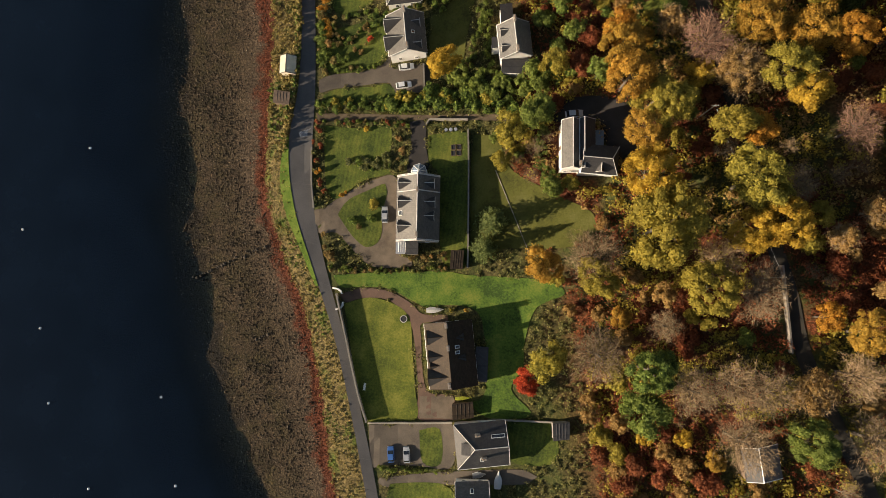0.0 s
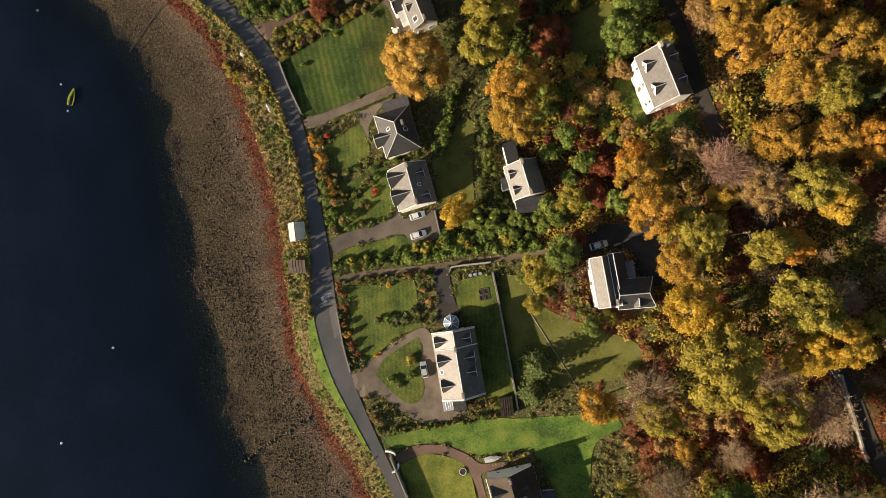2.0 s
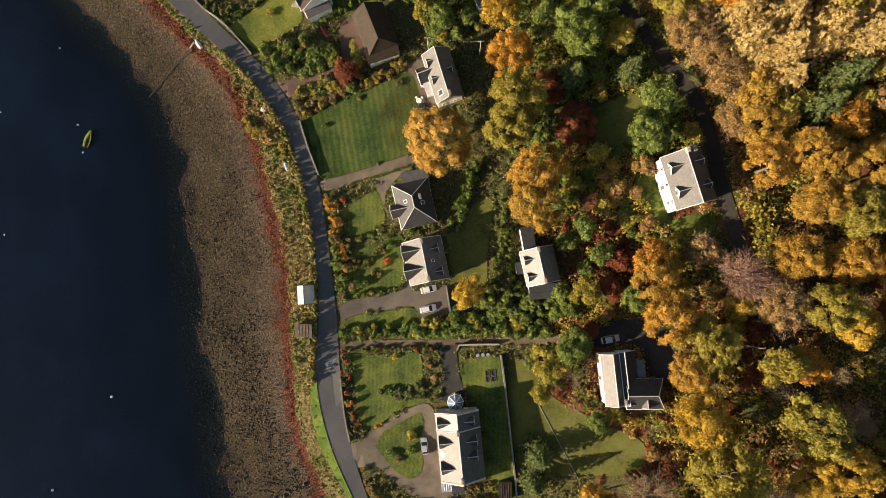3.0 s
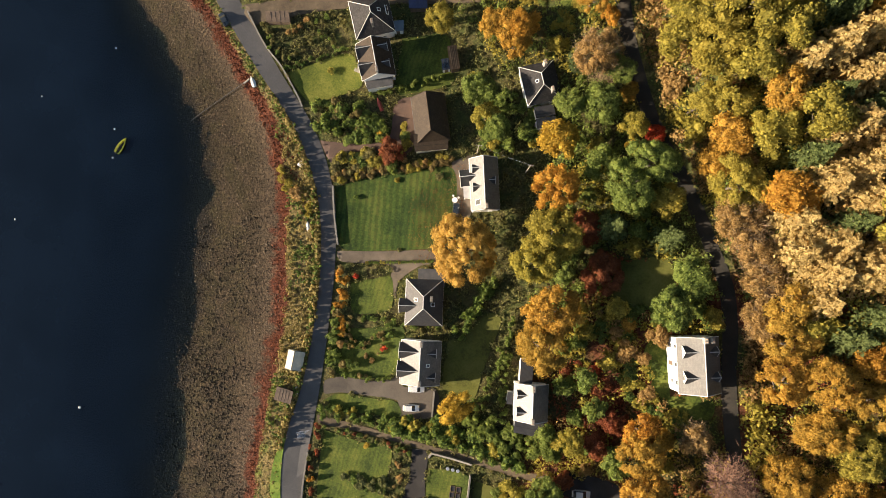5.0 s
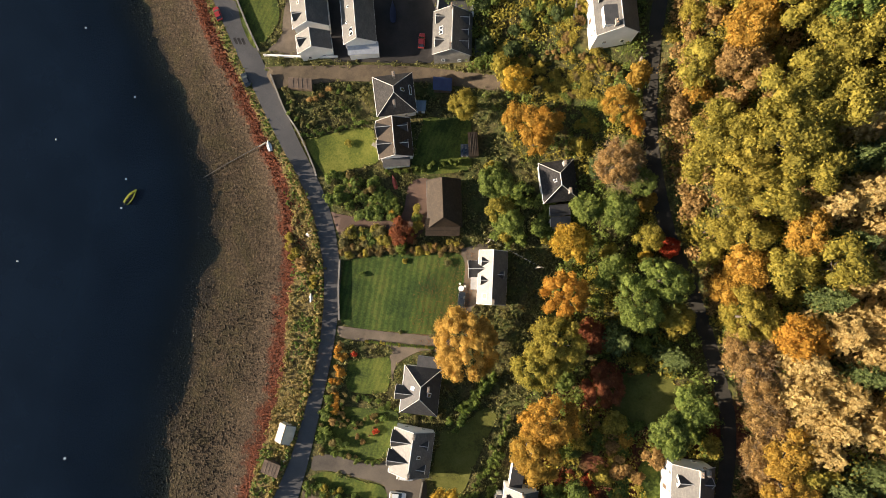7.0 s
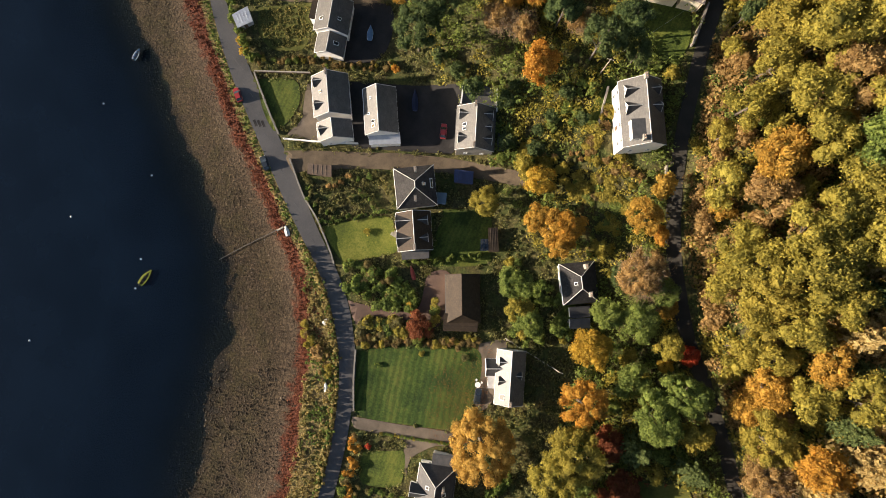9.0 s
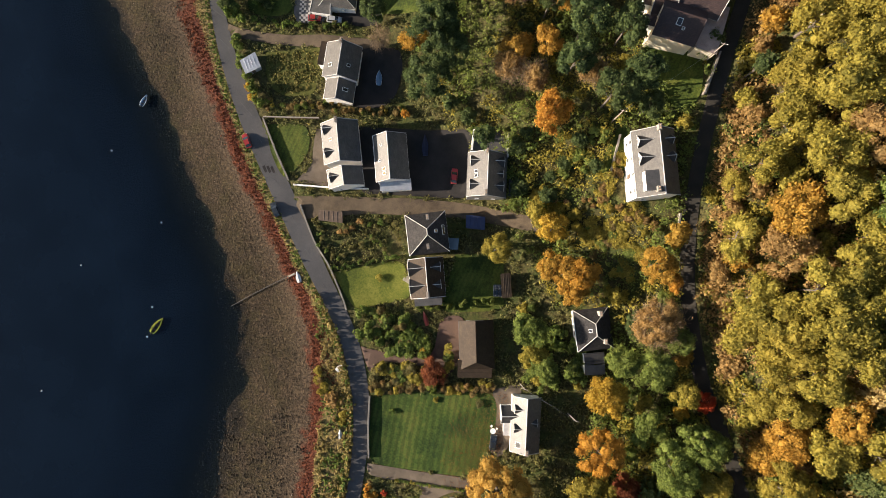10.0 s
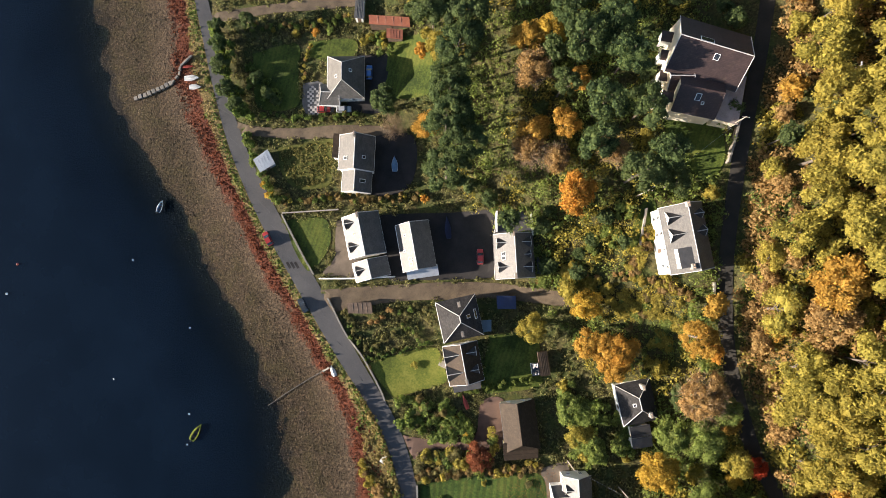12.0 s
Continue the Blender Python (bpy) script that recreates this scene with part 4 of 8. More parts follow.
        for sg, a in ((-1, a0), (1, a1)):
            for xx in (front * 0.45, -back * 0.45):
                window(h, (xx, a, 1.0), 0 if sg > 0 else 180, 1.0, 1.3)
    return h


def flat_block(parent, name, corners, h0, h1, roof_h, wall, roof, lip=0.25, label=""):
    """A low wing of the house: walls and a nearly flat or sloping roof; corners in world x, y; the last two lie at h1."""
    inv = parent.matrix_basis.inverted()
    gz = parent.matrix_basis.translation.z
    cs = [inv @ Vector((x, y, gz)) for x, y in corners]
    cx, cy = sum(c.x for c in cs) / 4, sum(c.y for c in cs) / 4
    tops = (h0, h0, h1, h1)
    bm = bmesh.new()
    lo = [bm.verts.new((c.x, c.y, -3.5)) for c in cs]
    hi = [bm.verts.new((c.x, c.y, t - 0.1)) for c, t in zip(cs, tops)]
    for i in range(4):
        j = (i + 1) % 4
        bm.faces.new((lo[i], lo[j], hi[j], hi[i]))
    bm.faces.new(hi)
    bm.faces.new(lo[::-1])
    bmesh.ops.recalc_face_normals(bm, faces=bm.faces[:])
    w = part(name, bm, MAT[wall], parent, label)
    bm = bmesh.new()
    out = [Vector((cx + (c.x - cx) * (1 + lip / max(abs(c.x - cx), 1)), cy + (c.y - cy) * (1 + lip / max(abs(c.y - cy), 1)), t + 0.02)) for c, t in zip(cs, tops)]
    slab(bm, [tuple(o) for o in out], 0.12)
    bmesh.ops.recalc_face_normals(bm, faces=bm.faces[:])
    part("wing_roof", bm, MAT[roof], w)
    return w


def shed(name, corners, h0, h1, wall, roof, label, gable=False):
    """A small outbuilding on four corners."""
    mx, my = sum(c[0] for c in corners) / 4, sum(c[1] for c in corners) / 4
    s = thing(name, mx, my, math.degrees(math.atan2(corners[1][1] - corners[0][1], corners[1][0] - corners[0][0])), None, label, "shed")
    flat_block(s, "wall", corners, h0, h1, 0, wall, roof, 0.2)
    BUILT.append((mx, my, 3.0, 3.0))
    bm = bmesh.new()
    inv = s.matrix_basis.inverted()
    a, b = (inv @ Vector((*c, s.matrix_basis.translation.z)) for c in corners[3:1:-1])
    m = (a + b) / 2
    block(bm, m.x - 0.45, m.x + 0.45, m.y - 0.06, m.y + 0.0, 0.05, min(h0, h1) - 0.35)
    part("door", bm, MAT["timber"], s)
    for k in range(1, 5):
        f = k / 5
        p, q = inv @ Vector((corners[0][0] + (corners[1][0] - corners[0][0]) * f, corners[0][1] + (corners[1][1] - corners[0][1]) * f, s.matrix_basis.translation.z)), inv @ Vector((corners[3][0] + (corners[2][0] - corners[3][0]) * f, corners[3][1] + (corners[2][1] - corners[3][1]) * f, s.matrix_basis.translation.z))
        bm = bmesh.new()
        tube(bm, (p.x, p.y, h0 + 0.04), (q.x, q.y, h1 + 0.04), 0.05, 0.05, 4)
        part("roof_batten", bm, MAT[roof], s)
    return s


# the long villa with the glazed garden room
A = house("villa", (-9.15, 38.7), (-9.1, 21.9), 5.2, 5.2, 5.4, 9.2, "stone", "pale_slate", dormers=[(1, 2.2, 2.6, 4.9, 8.0, 6.2), (1, 6.9, 3.0, 4.9, 8.1, 6.1), (1, 13.2, 3.0, 4.9, 8.1, 6.1), (-1, 2.2, 2.2, 4.0, 8.0, 6.8), (-1, 7.0, 2.4, 4.2, 8.0, 6.8), (-1, 10.6, 2.2, 4.0, 8.0, 6.8)], chimneys=[(4.3, 0.0), (15.6, 0.0)], skylights=[(1, 9.8, 0.85, 1.2, 1.2)], label="long grey stone villa with slate roof and gabled dormers", skews=[0.1, 4.2, 16.7])
roof_fall = (9.2 - 5.4) / 5.2
# a thin slab of paler slate over one end of the front slope
bm = bmesh.new()
slab(bm, [(0.2, -8.2, 9.24 - 0.2 * roof_fall), (5.5, -8.2, 9.24 - 5.5 * roof_fall), (5.5, -4.3, 9.24 - 5.5 * roof_fall), (0.2, -4.3, 9.24 - 0.2 * roof_fall)], 0.1)
bmesh.ops.recalc_face_normals(bm, faces=bm.faces[:])
part("reroofed_bay", bm, MAT["white_slate"], A, "slightly paler and smoother slating")
flat_block(A, "glazed_lean_to", [(-14.6, 21.6), (-12.2, 21.6), (-12.2, 18.9), (-14.6, 18.9)], 3.4, 3.0, 0, "stone", "sheet")
flat_block(A, "lean_to", [(-12.0, 21.6), (-9.2, 21.6), (-9.2, 18.7), (-12.0, 18.7)], 4.6, 4.2, 0, "stone", "slate")
for k in range(4):
    bm = bmesh.new()
    x = 3.25 + 0.58 * k
    tube(bm, (x, 8.6, 3.52), (x, 11.2, 3.14), 0.06, 0.06, 4)
    part("glazing_bar", bm, MAT["white_paint"], A)
B = house("gabled_house", (-14.2, 82.9), (-13.0, 72.0), 4.7, 4.9, 4.4, 7.8, "render", "pale_slate", dormers=[(1, 2.6, 4.0, 5.3, 7.5, 4.5), (1, 7.4, 4.0, 5.6, 7.5, 4.5), (-1, 3.0, 2.0, 3.8, 6.6, 5.4), (-1, 9.0, 2.0, 3.8, 6.6, 5.4)], chimneys=[(0.6, -0.2), (10.3, -0.2)], skylights=[(-1, 6.0, 0.4, 0.8, 1.0)], label="white house with two big front gables and slate roof")
B2 = house("hipped_house", (-15.4, 94.2), (-15.0, 91.2), 4.4, 4.6, 3.6, 7.2, "render", "slate", hips=(4.2, 4.2), dormers=[(1, 2.4, 3.4, 6.2, 5.8, 3.7)], chimneys=[(0.5, -2.0)], skylights=[(-1, 2.0, 0.5, 1.0, 1.2), (1, 0.8, 0.45, 0.9, 1.2)], label="hipped slate-roofed house with pale ridges")
flat_block(B2, "wing", [(-17.8, 101.0), (-11.2, 101.8), (-10.8, 97.8), (-17.3, 97.2)], 3.2, 3.4, 0, "render", "felt")
C = house("white_cottage", (14.2, 77.3), (15.2, 68.8), 3.7, 3.9, 4.2, 7.4, "render", "white_slate", dormers=[(1, 2.3, 1.9, 3.4, 6.3, 5.2), (1, 6.4, 1.9, 3.4, 6.3, 5.2)], chimneys=[(0.4, 0.0), (8.1, 0.0)], label="white cottage with two small dormers and pale sunlit roof", z=15.2, base=3.2)
flat_block(C, "extension", [(11.8, 68.5), (18.6, 68.2), (18.5, 65.0), (12.0, 65.3)], 3.2, 2.8, 0, "render", "slate")
flat_block(C, "lean_to", [(11.2, 82.8), (13.9, 83.1), (14.2, 77.6), (11.6, 77.3)], 3.2, 3.2, 0, "render", "slate")
flat_block(C, "porch", [(9.2, 74.2), (11.2, 74.3), (11.3, 71.9), (9.3, 71.8)], 2.8, 2.8, 0, "render", "slate")
E = house("double_roofed_house", (28.1, 50.7), (28.1, 39.1), 2.0, 2.2, 5.6, 7.6, "render", "pale_slate", label="white double-roofed house with a dark cross wing", chimneys=[(10.8, -1.8)])
E2 = house("rear_range", (30.9, 51.0), (30.9, 39.1), 0.6, 2.6, 5.7, 6.3, "render", "slate", label="dark slate rear range of a white house", plain=True, eave_back=4.6)
E3 = house("cross_wing", (30.6, 41.3), (37.2, 40.8), 3.0, 3.3, 4.4, 6.6, "render", "slate", hips=(0, 1.6), dormers=[(1, 4.3, 1.8, 2.8, 5.9, 4.9)], label="dark slate cross wing with a white-edged dormer", plain=True)
flat_block(E2, "flat_wing", [(32.6, 48.6), (35.9, 48.4), (35.7, 43.6), (32.4, 43.8)], 3.4, 3.4, 0, "render", "blue_felt")
D = house("hip_roofed_bungalow", (6.4, -29.5), (14.5, -28.5), 5.0, 5.4, 3.6, 7.0, "render", "slate", hips=(4.5, 0), dormers=[], chimneys=[(2.0, 2.4), (1.0, -3.2)], skylights=[(-1, 6.0, 0.45, 3.4, 0.9), (1, 1.5, 0.6, 0.9, 1.2)], label="hip-roofed bungalow with pale front slope and blue-black slates")
flat_block(D, "hip_dormer", [(3.2, -28.4), (3.2, -31.0), (5.4, -31.0), (5.4, -28.4)], 5.6, 6.3, 0, "render", "slate", 0.15)
E4 = house("dormered_house", (-1.4, 1.2), (0.5, -15.0), 5.3, 6.3, 4.5, 7.9, "render", "brown_tile", ridge_mat="brown_tile", dormers=[(1, 3.4, 3.4, 5.0, 7.2, 5.0), (1, 8.2, 2.8, 5.0, 6.9, 5.0), (1, 10.6, 1.6, 4.8, 6.2, 5.0), (1, 13.4, 4.0, 5.6, 7.5, 4.7), (-1, 4.0, 2.0, 4.0, 6.8, 5.6), (-1, 9.0, 2.0, 4.0, 6.8, 5.6)], chimneys=[(0.6, 0.0), (6.2, 0.0), (15.4, 0.6)], skylights=[(-1, 6.2, 0.35, 0.8, 1.2), (-1, 7.6, 0.35, 0.8, 1.2)], label="white house with brown roof and four dark dormers")
flat_block(E4, "rear_wing", [(6.6, -5.0), (9.4, -5.2), (9.2, -13.6), (6.4, -13.4)], 3.4, 3.0, 0, "render", "slate")
N = house("hillside_villa", (47.2, 95.2), (49.4, 83.2), 4.2, 4.6, 6.2, 9.8, "render", "pale_slate", dormers=[(1, 3.0, 2.5, 3.7, 8.9, 7.4), (1, 8.6, 2.5, 3.7, 8.9, 7.4), (-1, 3.0, 1.9, 3.6, 8.6, 7.4), (-1, 8.6, 1.9, 3.6, 8.6, 7.4)], chimneys=[(0.3, 0.0), (0.3, -2.0)], label="tall white hillside villa with slate roof and white dormers")
W = house("whitewashed_cottage", (-6.1, 132.0), (-3.4, 118.8), 3.1, 3.6, 4.2, 7.0, "render", "white_slate", dormers=[(1, 2.8, 2.0, 2.7, 6.2, 5.0), (1, 7.6, 2.0, 2.7, 6.2, 5.0), (-1, 6.0, 1.6, 2.8, 6.0, 5.2)], skylights=[(1, 11.6, 0.55, 1.5, 1.6)], chimneys=[(12.9, -0.3)], label="whitewashed cottage with pale roof and dark dormers")
W2 = house("front_wing", (-10.9, 126.1), (-6.9, 127.2), 1.9, 1.9, 3.6, 6.0, "render", "slate", label="gabled front wing of a white cottage", plain=True)
flat_block(W, "porch", [(-9.6, 124.0), (-7.2, 124.6), (-6.6, 122.0), (-9.0, 121.4)], 2.8, 2.9, 0, "render", "lead")
Fh = house("brown_bungalow", (-23.5, 147.3), (-20.6, 137.4), 3.8, 4.6, 3.0, 6.3, "cream", "brown_tile", hips=(0, 2.0), ridge_mat="brown_tile", label="long brown-tiled bungalow with ivy on one corner")
flat_block(Fh, "lower_wing", [(-24.9, 136.2), (-16.4, 138.2), (-15.7, 134.2), (-23.9, 132.2)], 3.2, 2.6, 0, "cream", "brown_tile")
G2 = house("twin_gabled_house", (-40.3, 159.8), (-36.9, 150.3), 4.2, 4.3, 4.2, 7.3, "render", "brown_tile", dormers=[(1, 2.4, 3.6, 4.5, 6.9, 4.4), (1, 7.0, 3.6, 4.5, 6.9, 4.4), (-1, 2.4, 2.2, 3.6, 6.5, 5.0), (-1, 7.0, 2.0, 3.4, 6.3, 5.2)], chimneys=[(9.4, 0.0)], label="house with two front gables and brown-grey roof")
flat_block(G2, "flat_wing", [(-40.6, 150.2), (-33.8, 152.0), (-33.2, 149.4), (-39.6, 147.2)], 3.0, 3.0, 0, "render", "felt")
G = house("pyramid_roofed_house", (-41.8, 167.2), (-41.2, 165.7), 5.0, 5.0, 4.6, 8.4, "render", "matt_slate", hips=(4.3, 4.3), chimneys=[(-3.0, -0.5), (4.6, 0.2)], skylights=[(-1, 0.6, 0.45, 0.9, 1.1), (-1, 0.4, 0.85, 2.6, 0.8)], label="square house with pyramid slate roof and pale hips")
S5 = house("cottage_in_the_trees", (5.1, 154.7), (6.2, 151.9), 4.2, 4.2, 3.4, 6.2, "render", "matt_slate", hips=(3.4, 3.4), chimneys=[(-2.4, -1.6), (4.6, -2.0)], skylights=[(1, 1.6, 0.3, 0.8, 0.9)], label="grey hip-roofed cottage with white fascia among trees")
flat_block(S5, "lean_to", [(5.2, 146.6), (9.6, 148.1), (10.4, 145.9), (6.0, 144.4)], 3.0, 2.7, 0, "render", "slate")
flat_block(S5, "shed_wing", [(6.2, 143.8), (10.6, 145.2), (11.2, 143.2), (6.8, 141.8)], 2.6, 2.4, 0, "render", "felt")
I = house("terrace_house", (-72.3, 189.2), (-68.4, 178.9), 4.4, 4.8, 6.8, 10.4, "render", "pale_slate", dormers=[(1, 2.0, 2.4, 3.9, 9.3, 7.8), (1, 8.2, 2.4, 3.9, 9.3, 7.8)], skylights=[(1, 5.0, 0.5, 0.8, 0.9)], chimneys=[(0.5, 0.0)], label="white house with pale slate roof and dark dormers", z=5.0)
Ib = house("lower_terrace_house", (-67.9, 177.7), (-66.0, 173.2), 4.2, 4.6, 5.6, 9.0, "render", "pale_slate", dormers=[(1, 2.2, 2.4, 3.6, 8.1, 6.5)], label="lower white house end with one dormer", z=4.8)
I2 = house("rear_cottage", (-58.5, 189.0), (-54.4, 177.5), 3.6, 4.6, 5.0, 8.2, "render", "pale_slate", skylights=[(1, 9.4, 0.4, 0.9, 1.3), (1, 10.6, 0.4, 0.9, 1.3), (1, 7.0, 0.7, 0.6, 0.7), (1, 3.0, 0.5, 0.6, 0.7)], label="narrow cottage with white ridge and corrugated lean-to", z=7.8, base=4.6)
flat_block(I2, "corrugated_lean_to", [(-57.4, 177.0), (-49.8, 179.4), (-49.0, 177.0), (-56.6, 174.6)], 3.4, 2.6, 0, "render", "sheet")
J = house("tall_stone_house", (-31.6, 190.3), (-29.2, 179.3), 4.7, 4.9, 5.6, 9.2, "stone", "pale_slate", dormers=[(1, 2.2, 2.4, 4.2, 7.8, 6.5), (1, 8.4, 2.4, 4.2, 7.8, 6.5), (-1, 2.2, 2.4, 4.2, 7.8, 6.5), (-1, 5.4, 1.6, 4.0, 7.4, 6.5), (-1, 8.6, 2.4, 4.2, 7.8, 6.5)], skylights=[(1, 5.0, 0.6, 0.9, 1.2), (1, 6.2, 0.6, 0.9, 1.2)], chimneys=[(0.2, 0.3), (10.8, 0.3)], label="tall stone house with slate roof and paired dormers", z=10.2)
flat_block(J, "flat_roofed_wing", [(-35.6, 195.4), (-28.2, 196.6), (-26.6, 191.0), (-36.2, 190.2)], 5.2, 5.4, 0, "render", "felt")
flat_block(J, "side_wing", [(-24.4, 187.6), (-21.2, 188.4), (-19.8, 182.4), (-23.2, 181.6)], 3.4, 3.2, 0, "stone", "felt")
K = house("white_three_storey_house", (3.8, 201.4), (8.8, 187.0), 4.9, 4.6, 6.3, 9.9, "render", "pale_slate", dormers=[(1, 2.6, 2.6, 4.2, 9.0, 7.3), (1, 6.6, 2.8, 4.2, 9.1, 7.3), (-1, 2.6, 1.9, 3.6, 8.8, 7.4), (-1, 6.6, 2.2, 3.6, 8.8, 7.4)], chimneys=[(0.3, 0.2), (14.2, 1.5)], label="tall white house with dark roof, dormers and box dormer")
flat_block(K, "box_dormer", [tuple((K.matrix_basis @ Vector((x, y, 0)))[:2]) for x, y in ((3.9, 2.2), (0.9, 2.2), (0.9, 6.6), (3.9, 6.6))], 9.3, 9.3, 0, "render", "felt", 0.1)
Lh = house("long_cottage", (-76.6, 210.2), (-75.5, 201.0), 4.3, 4.6, 4.4, 7.5, "render", "pale_slate", skylights=[(1, 6.4, 0.6, 1.0, 1.4), (-1, 6.0, 0.5, 0.8, 1.0)], chimneys=[(0.4, 0.2)], label="long cottage with pale stone-grey roof")
Lb = house("cottage_end", (-75.4, 200.8), (-74.8, 195.4), 3.4, 4.0, 3.4, 5.8, "render", "pale_slate", label="lower end of a long cottage", plain=True, skylights=[(-1, 2.6, 0.5, 1.0, 1.6)])
flat_block(Lh, "flat_wing", [(-83.0, 210.0), (-80.8, 210.2), (-80.2, 204.0), (-82.4, 203.8)], 3.0, 3.2, 0, "render", "brown_tile")
M = house("cross_gabled_bungalow", (-83.4, 228.2), (-82.6, 223.6), 4.2, 5.2, 3.9, 7.9, "render", "pale_slate", hips=(3.0, 3.4), skylights=[(1, 3.2, 0.4, 0.8, 0.9), (-1, 1.6, 0.4, 0.8, 0.9)], label="bungalow with cross-hipped pale slate roof")
M2 = house("bungalow_wing", (-88.2, 220.4), (-83.6, 221.0), 2.6, 2.6, 3.2, 5.2, "render", "pale_slate", hips=(0.6, 0), label="hipped wing of a bungalow", plain=True)
P = house("mansion", (-5.0, 236.3), (11.0, 234.1), 6.2, 6.4, 6.6, 11.0, "cream", "red_tile", chimneys=[], skylights=[(-1, 5.8, 0.12, 3.0, 1.6), (1, 9.0, 0.3, 1.2, 1.4)], label="large cream mansion with plum slate roofs and bay windows", storeys=2)
P2 = house("mansion_south_range", (-2.6, 226.4), (7.0, 226.0), 4.6, 5.2, 6.2, 9.4, "cream", "red_tile", ridge_mat="red_tile", hips=(0, 0), dormers=[], skylights=[(1, 4.4, 0.35, 1.2, 1.6), (1, 5.8, 0.55, 0.6, 0.7)], label="lower south range of a cream mansion", plain=True)
P3 = house("mansion_west_gable", (-4.6, 228.6), (0.4, 229.4), 2.6, 2.6, 6.0, 8.6, "cream", "red_tile", label="small west gable of a cream mansion", plain=True)
flat_block(P, "striped_lean_to", [(8.2, 232.0), (12.4, 231.6), (12.2, 221.0), (7.6, 221.4)], 5.6, 5.0, 0, "cream", "pink_sheet")
for bx, by in ((-6.6, 238.6), (-6.2, 234.2), (-5.8, 229.4), (-4.6, 224.8)):
    bay = flat_block(P, "bay_window", [(bx - 0.5, by + 1.1), (bx + 1.9, by + 1.1), (bx + 1.9, by - 1.1), (bx - 0.5, by - 1.1)], 4.6, 4.6, 0, "white_paint", "red_tile", 0.15)
bottom = house("slate_roofed_cottage", (2.0, -42.4), (10.2, -42.0), 3.4, 3.3, 3.4, 5.8, "render", "pale_slate", skylights=[(-1, 4.0, 0.5, 0.9, 1.2)], label="slate-roofed cottage behind a hedge")

hut = house("shore_hut", (-47.4, 74.1), (-47.5, 69.3), 1.7, 2.2, 2.0, 3.1, "cream", "hut_roof", ridge_mat="felt", label="small cream-roofed hut on the seaward verge", plain=True)
shed("timber_hut", [(-50.5, 64.0), (-46.3, 63.4), (-46.5, 60.3), (-50.7, 60.8)], 2.6, 2.3, "timber", "timber", "dark timber hut above the beach")
shed("garden_shed", [(-0.3, 19.6), (2.7, 19.6), (2.4, 15.1), (-0.5, 15.1)], 2.5, 2.3, "timber", "brown_tile", "brown felt-roofed garden shed by a wall")
shed("garden_shed", [(-19.8, 161.0), (-17.8, 161.6), (-15.9, 156.0), (-18.0, 155.3)], 2.9, 2.4, "timber", "brown_tile", "long brown garden shed beside a hedge")
shed("greenhouse", [(-20.9, 157.7), (-19.1, 158.2), (-18.4, 155.5), (-20.2, 155.0)], 2.3, 2.5, "white_paint", "glass", "small white-framed greenhouse beside a shed")
shed("slatted_shed", [(-71.9, 165.3), (-65.9, 166.4), (-65.1, 163.8), (-71.3, 162.9)], 2.4, 2.2, "timber", "timber", "dark slatted timber store by the lane")
shed("blue_shed", [(-32.6, 173.8), (-27.9, 174.5), (-27.3, 171.5), (-31.8, 170.8)], 2.6, 2.3, "timber", "dark_blue", "shed with dark blue roof by the lane")
shed("garage", [(25.5, -22.9), (29.3, -22.5), (29.3, -26.3), (25.7, -26.8)], 3.0, 2.7, "stone", "slate", "grey slate-roofed garage behind the bungalow")
shed("garden_shed", [(0.7, -19.8), (5.7, -19.2), (6.0, -22.8), (0.9, -23.5)], 2.6, 2.3, "timber", "brown_tile", "brown garden shed with a kayak stored beside it")
shed("metal_shed", [(-104.5, 200.1), (-101.4, 203.3), (-99.0, 200.0), (-102.3, 197.2)], 2.5, 2.2, "sheet", "sheet", "pale metal shed in a roadside hedge")
shed("red_barn", [(-78.7, 242.9), (-68.2, 244.0), (-67.6, 242.0), (-78.3, 241.0)], 3.0, 2.6, "timber", "rust_sheet", "long shed with red corrugated roof")
shed("red_shed", [(-73.4, 240.2), (-69.4, 240.5), (-69.0, 238.2), (-73.0, 238.0)], 2.4, 2.3, "timber", "rust_sheet", "small red-roofed shed by the barn")
shed("white_garage", [(-83.8, 250.6), (-81.7, 250.8), (-80.9, 242.9), (-83.0, 242.8)], 3.0, 2.7, "render", "white_slate", "narrow white garage by the drive")
der = house("derelict_barn", (68.0, -24.2), (69.0, -31.2), 2.6, 4.6, 3.2, 4.6, "timber", "felt", ridge_mat="white_paint", label="derelict timber barn with white barge boards", plain=True)

# ---- trees ----
TUFT = np.array([(1, 0, 0), (0, 1, 0), (-1, 0, 0), (0, -1, 0), (0, 0, 1), (0, 0, -1)], float)
TUFT_FACES = [(0, 1, 4), (1, 2, 4), (2, 3, 4), (3, 0, 4), (1, 0, 5), (2, 1, 5), (3, 2, 5), (0, 3, 5)]


